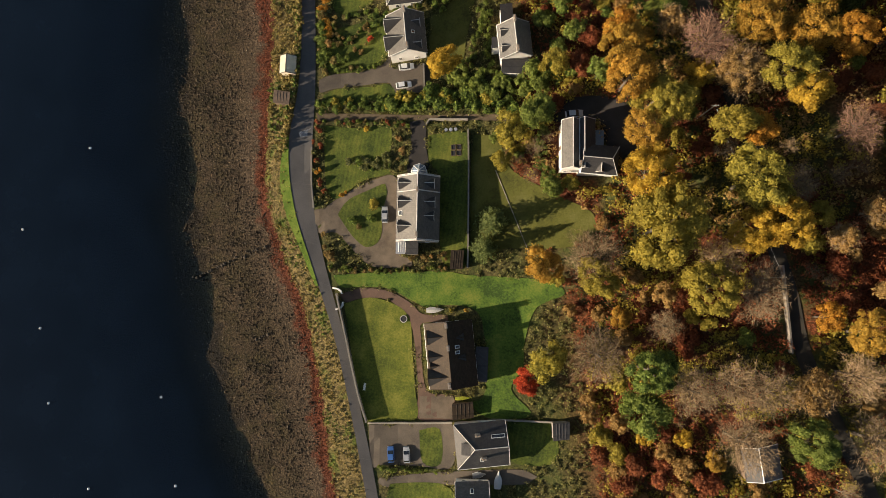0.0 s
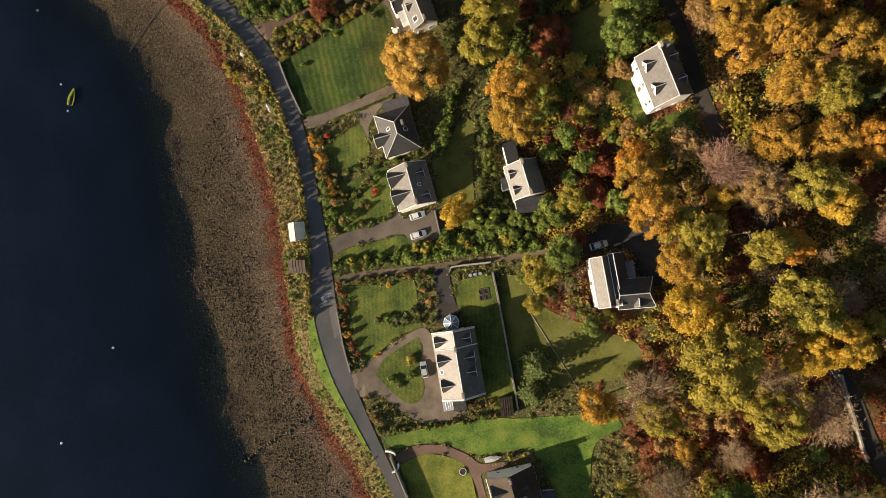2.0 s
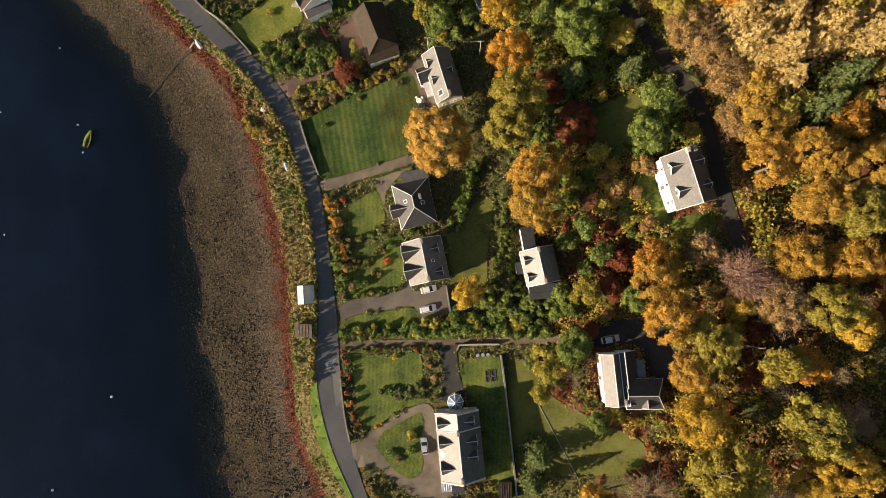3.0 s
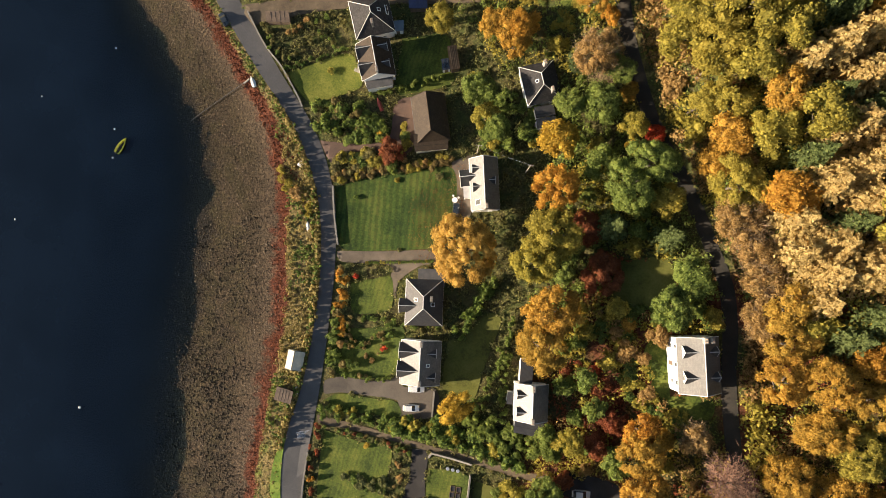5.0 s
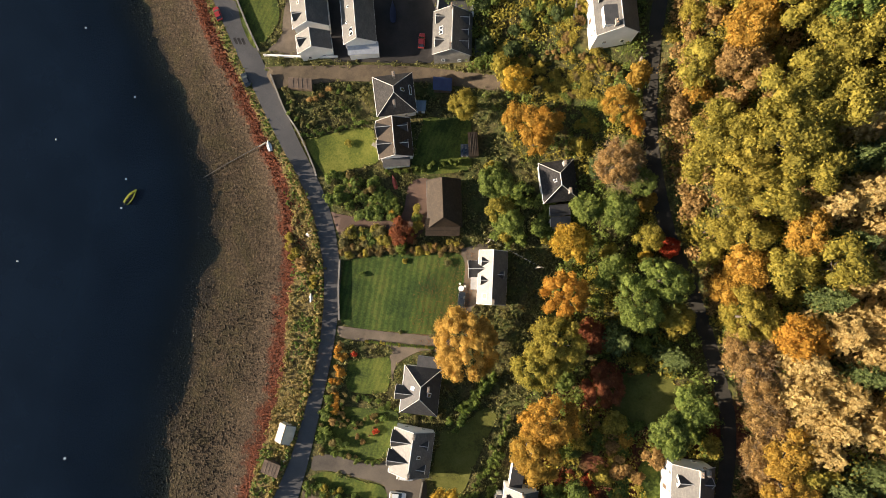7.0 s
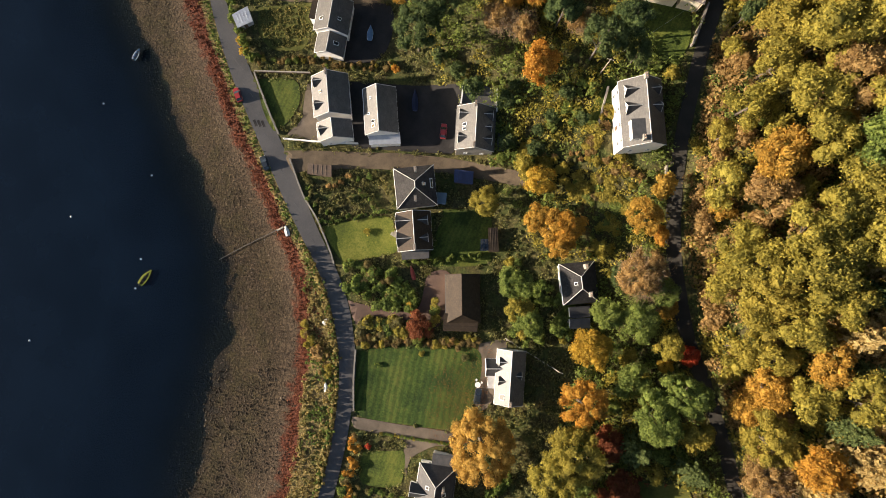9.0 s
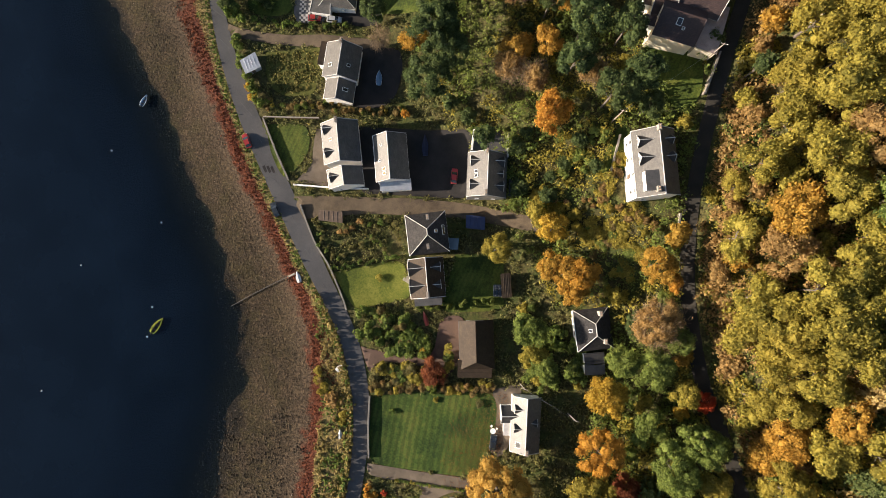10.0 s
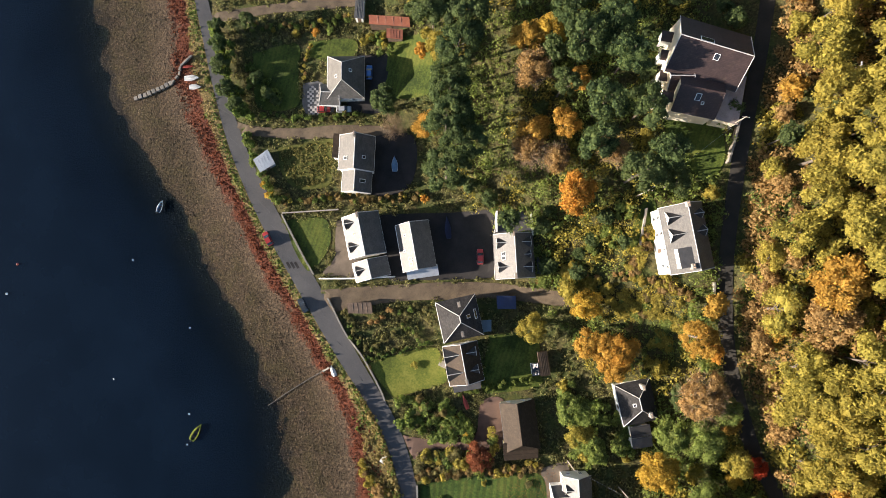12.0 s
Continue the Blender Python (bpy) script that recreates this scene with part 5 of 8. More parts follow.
def clump_leaves(rng, centres, radii, per, size, up=0.25, core=0.9, middle=None):
    """Clumps of foliage: a small uneven tuft of massed leaves, its hidden side left open, with loose leaves standing off it."""
    verts, faces = [], []
    for c, r in zip(centres, radii):
        if core:
            away = np.array((0.0, 0.0, 1.0)) if middle is None else (c - middle) / (np.linalg.norm(c - middle) + 1e-6)
            q = np.linalg.qr(rng.normal(size=(3, 3)))[0]
            if np.linalg.det(q) < 0:
                q = -q
            p = (TUFT * rng.uniform(0.7, 1.35, (6, 1))) @ q.T
            k = len(verts)
            verts.extend(map(tuple, c + p * r * core))
            faces.extend([(a + k, b + k, d + k) for a, b, d in TUFT_FACES if (p[a] + p[b] + p[d]) @ away > -0.5])
        n = int(per * rng.uniform(0.6, 1.4) + rng.random())
        if not n:
            continue
        d = rng.normal(size=(n, 3))
        d[:, 2] = np.abs(d[:, 2]) * 1.1 - up
        d /= np.linalg.norm(d, axis=1)[:, None]
        at = c + d * r * rng.uniform(0.75 if core else 0.65, 1.3 if core else 1.1, (n, 1))
        no = d + rng.normal(size=(n, 3)) * 0.45
        no /= np.linalg.norm(no, axis=1)[:, None]
        a = np.cross(no, rng.normal(size=(n, 3)))
        a /= np.linalg.norm(a, axis=1)[:, None] + 1e-6
        b = np.cross(no, a)
        s = size * rng.uniform(0.6, 1.4, (n, 1))
        k = len(verts)
        quad = np.stack([at + a * s, at + b * s * 0.6 + no * s * 0.15, at - a * s, at - b * s * 0.6 + no * s * 0.15], 1).reshape(-1, 3)
        verts.extend(map(tuple, quad))
        faces.extend([(k + 4 * i, k + 4 * i + 1, k + 4 * i + 2, k + 4 * i + 3) for i in range(n)])
    return verts, faces


def icosphere(level):
    bm = bmesh.new()
    bmesh.ops.create_icosphere(bm, subdivisions=level, radius=1.0)
    v = np.array([tuple(p.co) for p in bm.verts])
    f = np.array([[p.index for p in q.verts] for q in bm.faces])
    bm.free()
    return v / np.linalg.norm(v, axis=1)[:, None], f


ICO = icosphere(2)


def crumpled(rng, c, r, away, squash=0.85, keep=-0.1):
    """One bough's mass of leaves: a crumpled, uneven lump, open on its hidden side."""
    d, f = ICO
    dents = rng.normal(size=(5, 3))
    dents /= np.linalg.norm(dents, axis=1)[:, None]
    low = np.maximum(d @ dents.T, 0) ** 2 @ rng.uniform(-0.5, 0.5, 5)
    v = d * (1 + 0.32 * low + rng.uniform(-0.17, 0.17, len(d)))[:, None]
    v *= rng.uniform(0.8, 1.2, 3) * (1, 1, squash)
    used = f[(d[f].mean(1) @ away) > keep]
    order, inverse = np.unique(used, return_inverse=True)
    return c + v[order] * r, inverse.reshape(-1, 3)


def sprays(rng, at, out, size, loose):
    """Leaf sprays: small three-cornered pieces about their points, facing more or less outwards."""
    n = len(at)
    no = out + rng.normal(size=(n, 3)) * loose
    no /= np.linalg.norm(no, axis=1)[:, None] + 1e-6
    p = np.cross(no, rng.normal(size=(n, 3)))
    p /= np.linalg.norm(p, axis=1)[:, None] + 1e-6
    q = np.cross(no, p)
    s = size * rng.uniform(0.6, 1.45, (n, 1))
    return np.stack([at + p * s, at - p * s * 0.5 + q * s * 0.8, at - p * s * 0.6 - q * s * 0.75], 1).reshape(-1, 3)


def crown_mesh(name, seed, material, boughs=22, size=0.3, leaves=100, leaf=0.05, flat=0.8, ragged=0.3):
    """A crown one unit in radius, its middle at z = 0: crumpled boughs of several sizes round an uneven dome, thickly covered with small sprays of leaves."""
    rng = np.random.default_rng(seed)
    lobes = rng.normal(size=(4, 3)) * (1, 1, 0.5)
    lobes /= np.linalg.norm(lobes, axis=1)[:, None]
    verts, faces, k = [], [], 0
    for i in range(boughs):
        z = 1 - 1.32 * (i + 0.5) / boughs
        a = i * 2.39996 + rng.uniform(-0.7, 0.7)
        d = np.array([math.sqrt(max(1 - z * z, 0)) * math.cos(a), math.sqrt(max(1 - z * z, 0)) * math.sin(a), z])
        r = size * rng.uniform(0.72, 1.28)
        out = (1.0 - size) * (0.88 + ragged * (np.max(lobes @ d) - 0.55)) + rng.uniform(-0.12, 0.08)
        c = d * out * np.array([1, 1, flat])
        away = d * 0.8 + np.array((0, 0, 0.55))
        v, f = crumpled(rng, c, r * 0.76, away / np.linalg.norm(away))
        verts.append(v)
        faces.extend((f + k).tolist())
        k += len(v)
        n = int(leaves * (r / size) ** 2)
        e = rng.normal(size=(n, 3)) + away * 0.75
        e /= np.linalg.norm(e, axis=1)[:, None]
        at = c + e * r * (0.82 + 0.42 * rng.random((n, 1)) ** 1.6) * (1, 1, 0.88)
        verts.append(sprays(rng, at, e, leaf, 0.75))
        faces.extend([(k + 3 * m, k + 3 * m + 1, k + 3 * m + 2) for m in range(n)])
        k += 3 * n
    return mesh_of(name, np.concatenate(verts).tolist(), faces, material)


def conifer_mesh(name, seed, material, tiers=13, size=0.06, taper=0.8):
    """Drooping tiers of feathery boughs set thickly with sprays, one unit in radius and about two high."""
    rng = np.random.default_rng(seed)
    at, out = [], []
    for t in range(tiers):
        f = t / (tiers - 1)
        n = int(4 + 9 * (1 - f))
        for k in range(n):
            a = 2 * math.pi * (k + rng.uniform(-0.35, 0.35)) / n + 1.7 * t
            reach = max((1 - f) ** taper, 0.08) * rng.uniform(0.7, 1.12)
            for q in np.linspace(0.12, 1.0, 22):
                r, w = reach * q, a + rng.normal() * 0.09
                at.append((r * math.cos(w), r * math.sin(w), -0.8 + 2.0 * f - 0.2 * q * q + rng.normal() * 0.03))
                out.append((0.5 * math.cos(w), 0.5 * math.sin(w), 0.75))
    v = sprays(rng, np.array(at), np.array(out), size, 0.5)
    return mesh_of(name, v.tolist(), np.arange(len(v)).reshape(-1, 3).tolist(), material)


def twig_mesh(name, seed, material, limbs=44, twigs=85):
    """A leafless crown: thin curving limbs that fork into a haze of fine slivers, one unit in radius, springing from z = -0.9."""
    rng = np.random.default_rng(seed)
    verts, faces = [], []

    def rod(a, b, ra, rb):
        d = (b - a) / (np.linalg.norm(b - a) + 1e-9)
        u = np.cross(d, (0.3, 0.5, 0.8))
        u /= np.linalg.norm(u) + 1e-9
        w = np.cross(d, u)
        k = len(verts)
        for c, r in ((a, ra), (b, rb)):
            for j in range(3):
                an = 2.0944 * j
                verts.append(tuple(c + r * (math.cos(an) * u + math.sin(an) * w)))
        for j in range(3):
            faces.append((k + j, k + (j + 1) % 3, k + 3 + (j + 1) % 3, k + 3 + j))
    for i in range(limbs):
        z = 1 - 1.15 * (i + 0.5) / limbs
        a = i * 2.39996 + rng.uniform(-0.4, 0.4)
        d = np.array([math.sqrt(max(1 - z * z, 0)) * math.cos(a), math.sqrt(max(1 - z * z, 0)) * math.sin(a), z * 0.8])
        root = np.array([0, 0, -0.9 + 0.7 * rng.random()])
        mid = root * 0.4 + d * 0.4 + rng.normal(size=3) * 0.1
        end = d * rng.uniform(0.6, 0.9) + rng.normal(size=3) * 0.06
        rod(root, mid, 0.014, 0.009)
        rod(mid, end, 0.009, 0.004)
        for k in range(twigs):
            p = mid + (end - mid) * rng.uniform(-0.1, 1.15) + rng.normal(size=3) * 0.11
            q = p + (d * 0.09 + rng.normal(size=3) * 0.075) * rng.uniform(0.6, 1.3)
            side = np.cross(q - p, rng.normal(size=3))
            side *= rng.uniform(0.004, 0.009) / (np.linalg.norm(side) + 1e-9)
            n = len(verts)
            verts.extend((tuple(p + side), tuple(p - side), tuple(q)))
            faces.append((n, n + 1, n + 2))
    return mesh_of(name, verts, faces, material)


def trunk_mesh(seed):
    """Trunk and limbs for a tree whose crown is one unit in radius, its foot at z = -1."""
    rng = random.Random(seed)
    bm = bmesh.new()
    tube(bm, (0, 0, -1.0), (0.02, 0.01, -0.3), 0.075, 0.05, 7)
    tube(bm, (0.02, 0.01, -0.32), (0.0, 0.03, 0.3), 0.05, 0.02, 6)
    for k in range(6):
        a = k * 1.05 + rng.uniform(-0.3, 0.3)
        r, z = rng.uniform(0.4, 0.6), rng.uniform(-0.1, 0.3)
        tube(bm, (0.02, 0.01, -0.45 + 0.08 * k), (r * math.cos(a), r * math.sin(a), z), 0.03, 0.008, 5)
    me = bpy.data.meshes.new("trunk")
    bm.to_mesh(me)
    bm.free()
    me.materials.append(BARK)
    return me


TRUNKS = [trunk_mesh(s) for s in range(3)]
CROWNS = {}
for i, kind in enumerate(("gold", "olive", "orange", "yellow", "green", "dark", "rust", "red", "brown")):
    CROWNS[kind] = [crown_mesh("crown", 10 * i + k, LEAF[kind], 24, 0.29, 100, 0.052, 0.82, 0.5) for k in range(3)]
    CROWNS[kind + "_big"] = [crown_mesh("crown", 400 + 10 * i + k, LEAF[kind], 52, 0.2, 100, 0.034, 0.84, 0.36) for k in range(2)]
for i, kind in enumerate(("gold", "olive", "orange", "green", "dark", "rust", "brown")):
    CROWNS[kind + "_far"] = [crown_mesh("crown", 200 + 10 * i + k, LEAF[kind], 20, 0.32, 120, 0.052, 0.82, 0.5) for k in range(3)]
    CROWNS[kind + "_small"] = [crown_mesh("crown", 260 + 10 * i + k, LEAF[kind], 11, 0.4, 60, 0.1, 0.85, 0.55) for k in range(3)]
CROWNS["larch"] = [conifer_mesh("crown", 90 + k, LEAF["larch"], 15, 0.075, 0.42) for k in range(2)]
CROWNS["pine"] = [conifer_mesh("crown", 95 + k, LEAF["pine"], 14, 0.07, 0.55) for k in range(2)]
CROWNS["bare"] = [twig_mesh("crown", 100 + k, TWIG) for k in range(3)]
CROWNS["bare_small"] = [twig_mesh("crown", 120 + k, TWIG, 24, 60) for k in range(2)]
CROWNS["twiggy"] = [twig_mesh("crown", 110 + k, TWIG_RED) for k in range(2)]
TREE_LABEL = {
    "gold": "golden autumn broadleaf tree on the hillside", "olive": "tree turning from green to olive yellow", "orange": "bright orange autumn tree in leaf", "yellow": "yellow autumn tree in full leaf",
    "green": "dark green leafy tree", "dark": "tall dark evergreen tree behind the gardens", "rust": "low copper-red leafy tree", "red": "small scarlet maple in the garden", "brown": "brown half-bare autumn broadleaf tree", "larch": "tall pale gold larch",
    "pine": "dark grey-green conifer with drooping boughs", "bare": "leafless tree with pale tan twigs", "twiggy": "leafless tree with reddish twigs",
}
TREE_HIGH = {"gold": 2.3, "olive": 2.3, "orange": 2.2, "yellow": 2.2, "green": 2.5, "dark": 3.3, "rust": 1.3, "red": 1.6, "brown": 2.2, "larch": 2.2, "pine": 2.6, "bare": 2.1, "twiggy": 2.1}
TREES = []


def tree(kind, x, y, r, high=None, group="", label="", light=""):
    """A tree of crown radius r: a trunk with limbs, and a crown of leaves, needles or twigs."""
    rng = random.Random(int(x * 131 + y * 17 + r * 1000))
    if kind not in ("larch", "pine", "red") and 3 < r < 8.5:
        r *= 1.1
    hz = (high or TREE_HIGH[kind] * r) * rng.uniform(0.92, 1.08)
    t = thing("tree", x, y, rng.uniform(0, 360), None, label or TREE_LABEL[kind], "tree", group or "trees of the hillside")
    TREES.append((x, y, r))
    if r > 5.4 and not light:
        light = "_big"
    crown = new("crown", rng.choice(CROWNS.get(kind + light, CROWNS[kind])))
    trunk = new("trunk", rng.choice(TRUNKS))
    if kind in ("larch", "pine"):
        up = hz / 2.1
        crown.matrix_basis = Matrix.Translation((0, 0, hz * 0.42)) @ Matrix.Diagonal((r, r, up, 1))
        trunk.matrix_basis = Matrix.Translation((0, 0, hz * 0.42 - 0.3)) @ Matrix.Diagonal((r * 0.5, r * 0.5, hz * 0.42, 1))
    else:
        up = hz - r * 0.78
        crown.matrix_basis = Matrix.Translation((0, 0, up)) @ Matrix.Diagonal((r * rng.uniform(0.86, 1.16), r * rng.uniform(0.84, 1.12), r, 1))
        trunk.matrix_basis = Matrix.Translation((0, 0, up - 0.2)) @ Matrix.Diagonal((r * 0.8, r * 0.8, up, 1))
    crown.parent = trunk.parent = t
    if kind == "brown" and r > 3.4:
        haze = new("brushwood", rng.choice(CROWNS["bare"]))
        haze.matrix_basis = Matrix.Translation((0, 0, up)) @ Matrix.Diagonal((r * 1.12, r * 1.12, r * 1.1, 1))
        haze.parent = t
        haze["label"] = "pale bare branches"
    return t


def trees(kind, spots, **more):
    for x, y, r in spots:
        tree(kind, x, y, r, **more)


trees("gold", [(39, 68, 5.1), (40, 59, 5.8), (67, 69, 5.1), (78, 67, 5), (50, 33, 3.3), (22, 16, 4.4), (87, 2, 5.5), (60, -28, 2.4), (40, 4, 2.9), (16, 95, 6.8), (63, 89, 5.7), (71, 81, 6), (88, 83, 5), (64, 97, 5.2), (71, 91, 6.2), (14, 87, 5.6), (43, 46, 5.1), (-9, 166, 3.9)])
trees("gold", [(-3, 161, 4.2), (14, 172, 5), (-58, 215, 3.4), (-37, 236, 4), (-32, 215, 3.7), (-23, 228, 2.8), (-25, 217, 3.9), (-5, 165, 4.1), (62, 104, 4.9), (82, 88, 5.5)])
trees("olive", [(48, 51, 5.3), (71, 58, 5.4), (61, 47, 4.6), (46, 24, 8.2), (64, 34, 6.7), (34, 13, 5), (14, 50, 3.8), (12, 42, 2.7), (24, 66, 3.2), (56, 11, 6.1), (28, 36, 2.2), (23, -7, 4.7), (10, 107, 5.7), (78, 77, 5.7), (50, 130, 5.8), (13, 113, 6.2), (38, 126, 4.1), (20, 53, 3.4)])
trees("olive", [(46, 54, 4.3), (-7, 143, 3.4), (29, 144, 3.5), (-23, 167, 3.5), (-58, 235, 3.6), (-62, 239, 2)])
trees("brown", [(63, 59, 5.1), (77, -11, 4.4), (52, 123, 5), (55.6, 116.5, 4.4), (59, 101, 3.7), (17, 159, 5.3), (-34.5, 229, 4.5), (-32, 210, 4.1), (-26, 209, 3.7), (-13, 212, 3.6)])
trees("twiggy", [(56, 66, 6.3), (85, 45, 5)])
trees("yellow", [(56, 60, 3.5), (76, 54, 4.6), (44, 36, 6.7), (71, 25, 5.5), (65, 23, 5), (-3, 68, 4.2), (46, -24, 2.4), (54, -24, 2.1), (11.5, 138, 4.8), (-11, 175, 3.9), (30, 139, 2.2), (-32, 239, 3.6)])
trees("orange", [(85, 66, 5), (67, 46, 3.9), (81, 5, 3.2), (78, 96, 4.3), (13, 125, 6), (39, 72, 4.2), (-1, 165, 4.4), (19, 169, 2.6), (-19, 201, 4.8), (-63, 235, 2)])
trees("bare", [(74, 34, 4.1), (59, 17, 5.7), (33, 18, 6.4), (67, 10, 6.2), (34, -5, 6.2), (54, -12, 6), (62, -10, 6.1), (68, -11, 5.5), (63, -22, 6.4), (85, -7, 5.6), (88, -20, 6.1), (49, 2, 3.9), (-67, 214, 3.5), (21, 154, 4)])
trees("pine", [(10, 27, 4.7), (8, 20, 4.2), (87, 75, 4), (40, 117, 4.4), (27, 118, 5.3)])
trees("green", [(20, 53, 3.8), (45, -8, 5.6), (45, -17, 4.8), (75, -21, 5), (24, 35, 2.8), (44, 108, 4.4), (41, 101, 4.4), (33, 134, 5.6), (28, 127, 5.4), (22, 134, 4.1), (13, 147, 3.9), (-10, 149, 4.3), (-3, 140, 3.4), (21, 148, 4.1), (23, 156, 3.5)])
trees("dark", [(-53, 232, 5), (-53, 221, 5.1), (-54, 226, 4.4), (-52, 239, 4.6), (-50, 216, 4.2)])
trees("dark", [(-53, 213, 5.7), (-48, 209, 5.1), (-51, 203, 5.2), (-70, 219, 3.5), (-61, 242, 4.8), (-25, 234, 4.7), (-15, 231, 4.4), (-9, 221, 4.2), (-3, 211, 4.4), (-8, 206, 4.7), (-18, 221, 4.7), (-18, 239, 4.4), (-29, 242, 4.4), (1, 206, 3.2), (13, 157, 2.8), (-18, 212, 4.5), (-27, 225, 3.7)])
for x, y, r in ((-119.5, 230, 2.9), (-117.6, 224, 2.8), (-115.2, 218.2, 2.7), (-121, 235, 2.6), (-112.2, 237.2, 2.4), (-111.6, 213.8, 2.2), (-104, 219, 2.0), (-107.6, 222.5, 2.2)):
    tree("dark", x, y, r, 5.4 if x > -109 else 7.4, "garden evergreens", "rounded dark evergreen of the roadside garden")
tree("red", 19, -13, 3.2)
tree("red", 35, 143, 2.5)
trees("rust", [(27, 107, 5.2), (23, 118, 4.7), (-31, 131, 3.9), (30, 66, 3.6), (34, 72, 3.4)])
CROWNS["great"] = [crown_mesh("crown", 777, LEAF["great"], 95, 0.16, 90, 0.024, 0.86, 0.1)]
TREE_HIGH["great"] = 1.65
tree("great", -7.2, 107.6, 8.9, 14.5, "", "great round orange-gold tree beside the field")
trees("pine", [(62, 167, 4.8), (62.2, 149, 4.8), (61.6, 137, 4.3), (69.4, 123.4, 4.2), (73, 99.9, 5.4), (57, 165.3, 4.2), (77, 105, 5), (70, 147.6, 4.4)], high=13)
trees("larch", [(60.7, 158.4, 5.8), (67, 143.4, 6.0), (63.9, 130.6, 6.0), (61, 123, 5.8), (61.6, 116.2, 5.6), (66.9, 112.6, 6.2), (69, 133.4, 5.8), (66.4, 106.4, 5.6), (56.6, 155.6, 5.4), (57.5, 173, 5.8), (67, 118.6, 5.8), (72, 128, 5.8), (67, 152.5, 5.8), (74, 138, 6.2), (73, 114, 6.0), (66, 162, 5.8)], high=13)


FAR = []


def far_tree(kind, x, y, r, rough=False):
    """Notes a tree of the distant wood, all of which become one mesh."""
    rng = random.Random(int(x * 131 + y * 17))
    TREES.append((x, y, r))
    me = rng.choice(CROWNS.get(kind + ("_small" if rough else "_far"), CROWNS[kind]))
    hz = TREE_HIGH[kind] * r * rng.uniform(0.92, 1.1)
    place = pose(x, y, ground(x, y), 0, 0, rng.uniform(0, 360))
    if kind == "larch":
        FAR.append((me, place @ Matrix.Translation((0, 0, hz * 0.42)) @ Matrix.Diagonal((r, r, hz / 2.1, 1))))
    else:
        FAR.append((me, place @ Matrix.Translation((0, 0, hz - r * 0.78)) @ Matrix.Diagonal((r, r * rng.uniform(0.88, 1.1), r, 1))))
    FAR.append((TRUNKS[0], place @ Matrix.Translation((0, 0, hz * 0.5)) @ Matrix.Diagonal((r * 0.6, r * 0.6, hz * 0.5, 1))))


def join_far(name, label, category):
    """One mesh of everything noted in FAR."""
    mats, vs, loops, sizes, idx, base = [], [], [], [], [], 0
    for me, m in FAR:
        n = len(me.vertices)
        co = np.empty(n * 3)
        me.vertices.foreach_get("co", co)
        a = np.array(m)
        vs.append(co.reshape(-1, 3) @ a[:3, :3].T + a[:3, 3])
        lv = np.empty(len(me.loops), int)
        me.loops.foreach_get("vertex_index", lv)
        loops.append(lv + base)
        ps = np.empty(len(me.polygons), int)
        me.polygons.foreach_get("loop_total", ps)
        sizes.append(ps)
        if me.materials[0] not in mats:
            mats.append(me.materials[0])
        idx.append(np.full(len(ps), mats.index(me.materials[0])))
        base += n
    vs, loops, sizes, idx = (np.concatenate(a) for a in (vs, loops, sizes, idx))
    me = bpy.data.meshes.new(name)
    me.vertices.add(len(vs))
    me.vertices.foreach_set("co", vs.ravel())
    me.loops.add(len(loops))
    me.loops.foreach_set("vertex_index", loops)
    me.polygons.add(len(sizes))
    me.polygons.foreach_set("loop_start", np.concatenate([[0], np.cumsum(sizes)[:-1]]))
    for m in mats:
        me.materials.append(m)
    me.polygons.foreach_set("material_index", idx)
    me.update(calc_edges=True)
    me.validate()
    FAR.clear()
    return tagged(new(name, me), label, category, kind="stuff")


def forest():
    """The closed wood above the hill lane: a jittered stand of autumn crowns."""
    rng = random.Random(5)
    y = 20.0
    while y < 292:
        x = 18.0
        while x < 150:
            px, py = x + rng.uniform(-2.2, 2.2), y + rng.uniform(-2.2, 2.2)
            near = min(range(len(hill_line)), key=lambda k: abs(hill_line[k][1] - py))
            off = px - hill_line[near][0]
            if off > 3.6 and (py > 108 or px > 92) and px < (110 if py < 240 else 90) and all(math.dist((px, py), (a, b)) > 0.5 * (r + 4.6) for a, b, r in TREES):
                patchy = noise.noise((px * 0.03, py * 0.03, 3.0)) + rng.uniform(-0.35, 0.35)
                kind = "olive" if patchy > (-0.12 if py < 150 else -0.42) else "gold"
                if rng.random() < 0.03:
                    kind = "orange"
                if rng.random() < 0.08:
                    kind = "brown"
                if rng.random() < 0.06:
                    kind = "green"
                if px > 62 and 106 < py < 180 and rng.random() < 0.85:
                    kind = "larch"
                if off < 13 and 100 < py < 245:
                    tree(kind, px, py, rng.uniform(4.5, 6.2) if off > 6 else rng.uniform(3.2, 4.2), None, "trees of the hill wood", "", "_far")
                else:
                    far_tree(kind, px, py, rng.uniform(5.3, 6.9), px > 112 - 0.3 * max(py - 90, 0))
            x += 6.9
        y += 6.4
    y = 100.0
    while y < 290:
        x = 20.0
        while x < 112:
            px, py = x + rng.uniform(-1.4, 1.4), y + rng.uniform(-1.4, 1.4)
            near = min(range(len(hill_line)), key=lambda k: abs(hill_line[k][1] - py))
            if px - hill_line[near][0] > 4.0 and px < 114 - 0.3 * max(py - 90, 0) and all(math.dist((px, py), (a, b)) > 0.62 * r + 1.0 for a, b, r in TREES):
                far_tree(rng.choice(("olive", "olive", "gold", "olive", "brown")), px, py, rng.uniform(2.6, 3.6), True)
            x += 3.6
        y += 3.6


forest()
join_far("hill_wood", "dense autumn wood of gold and olive crowns", "woodland")


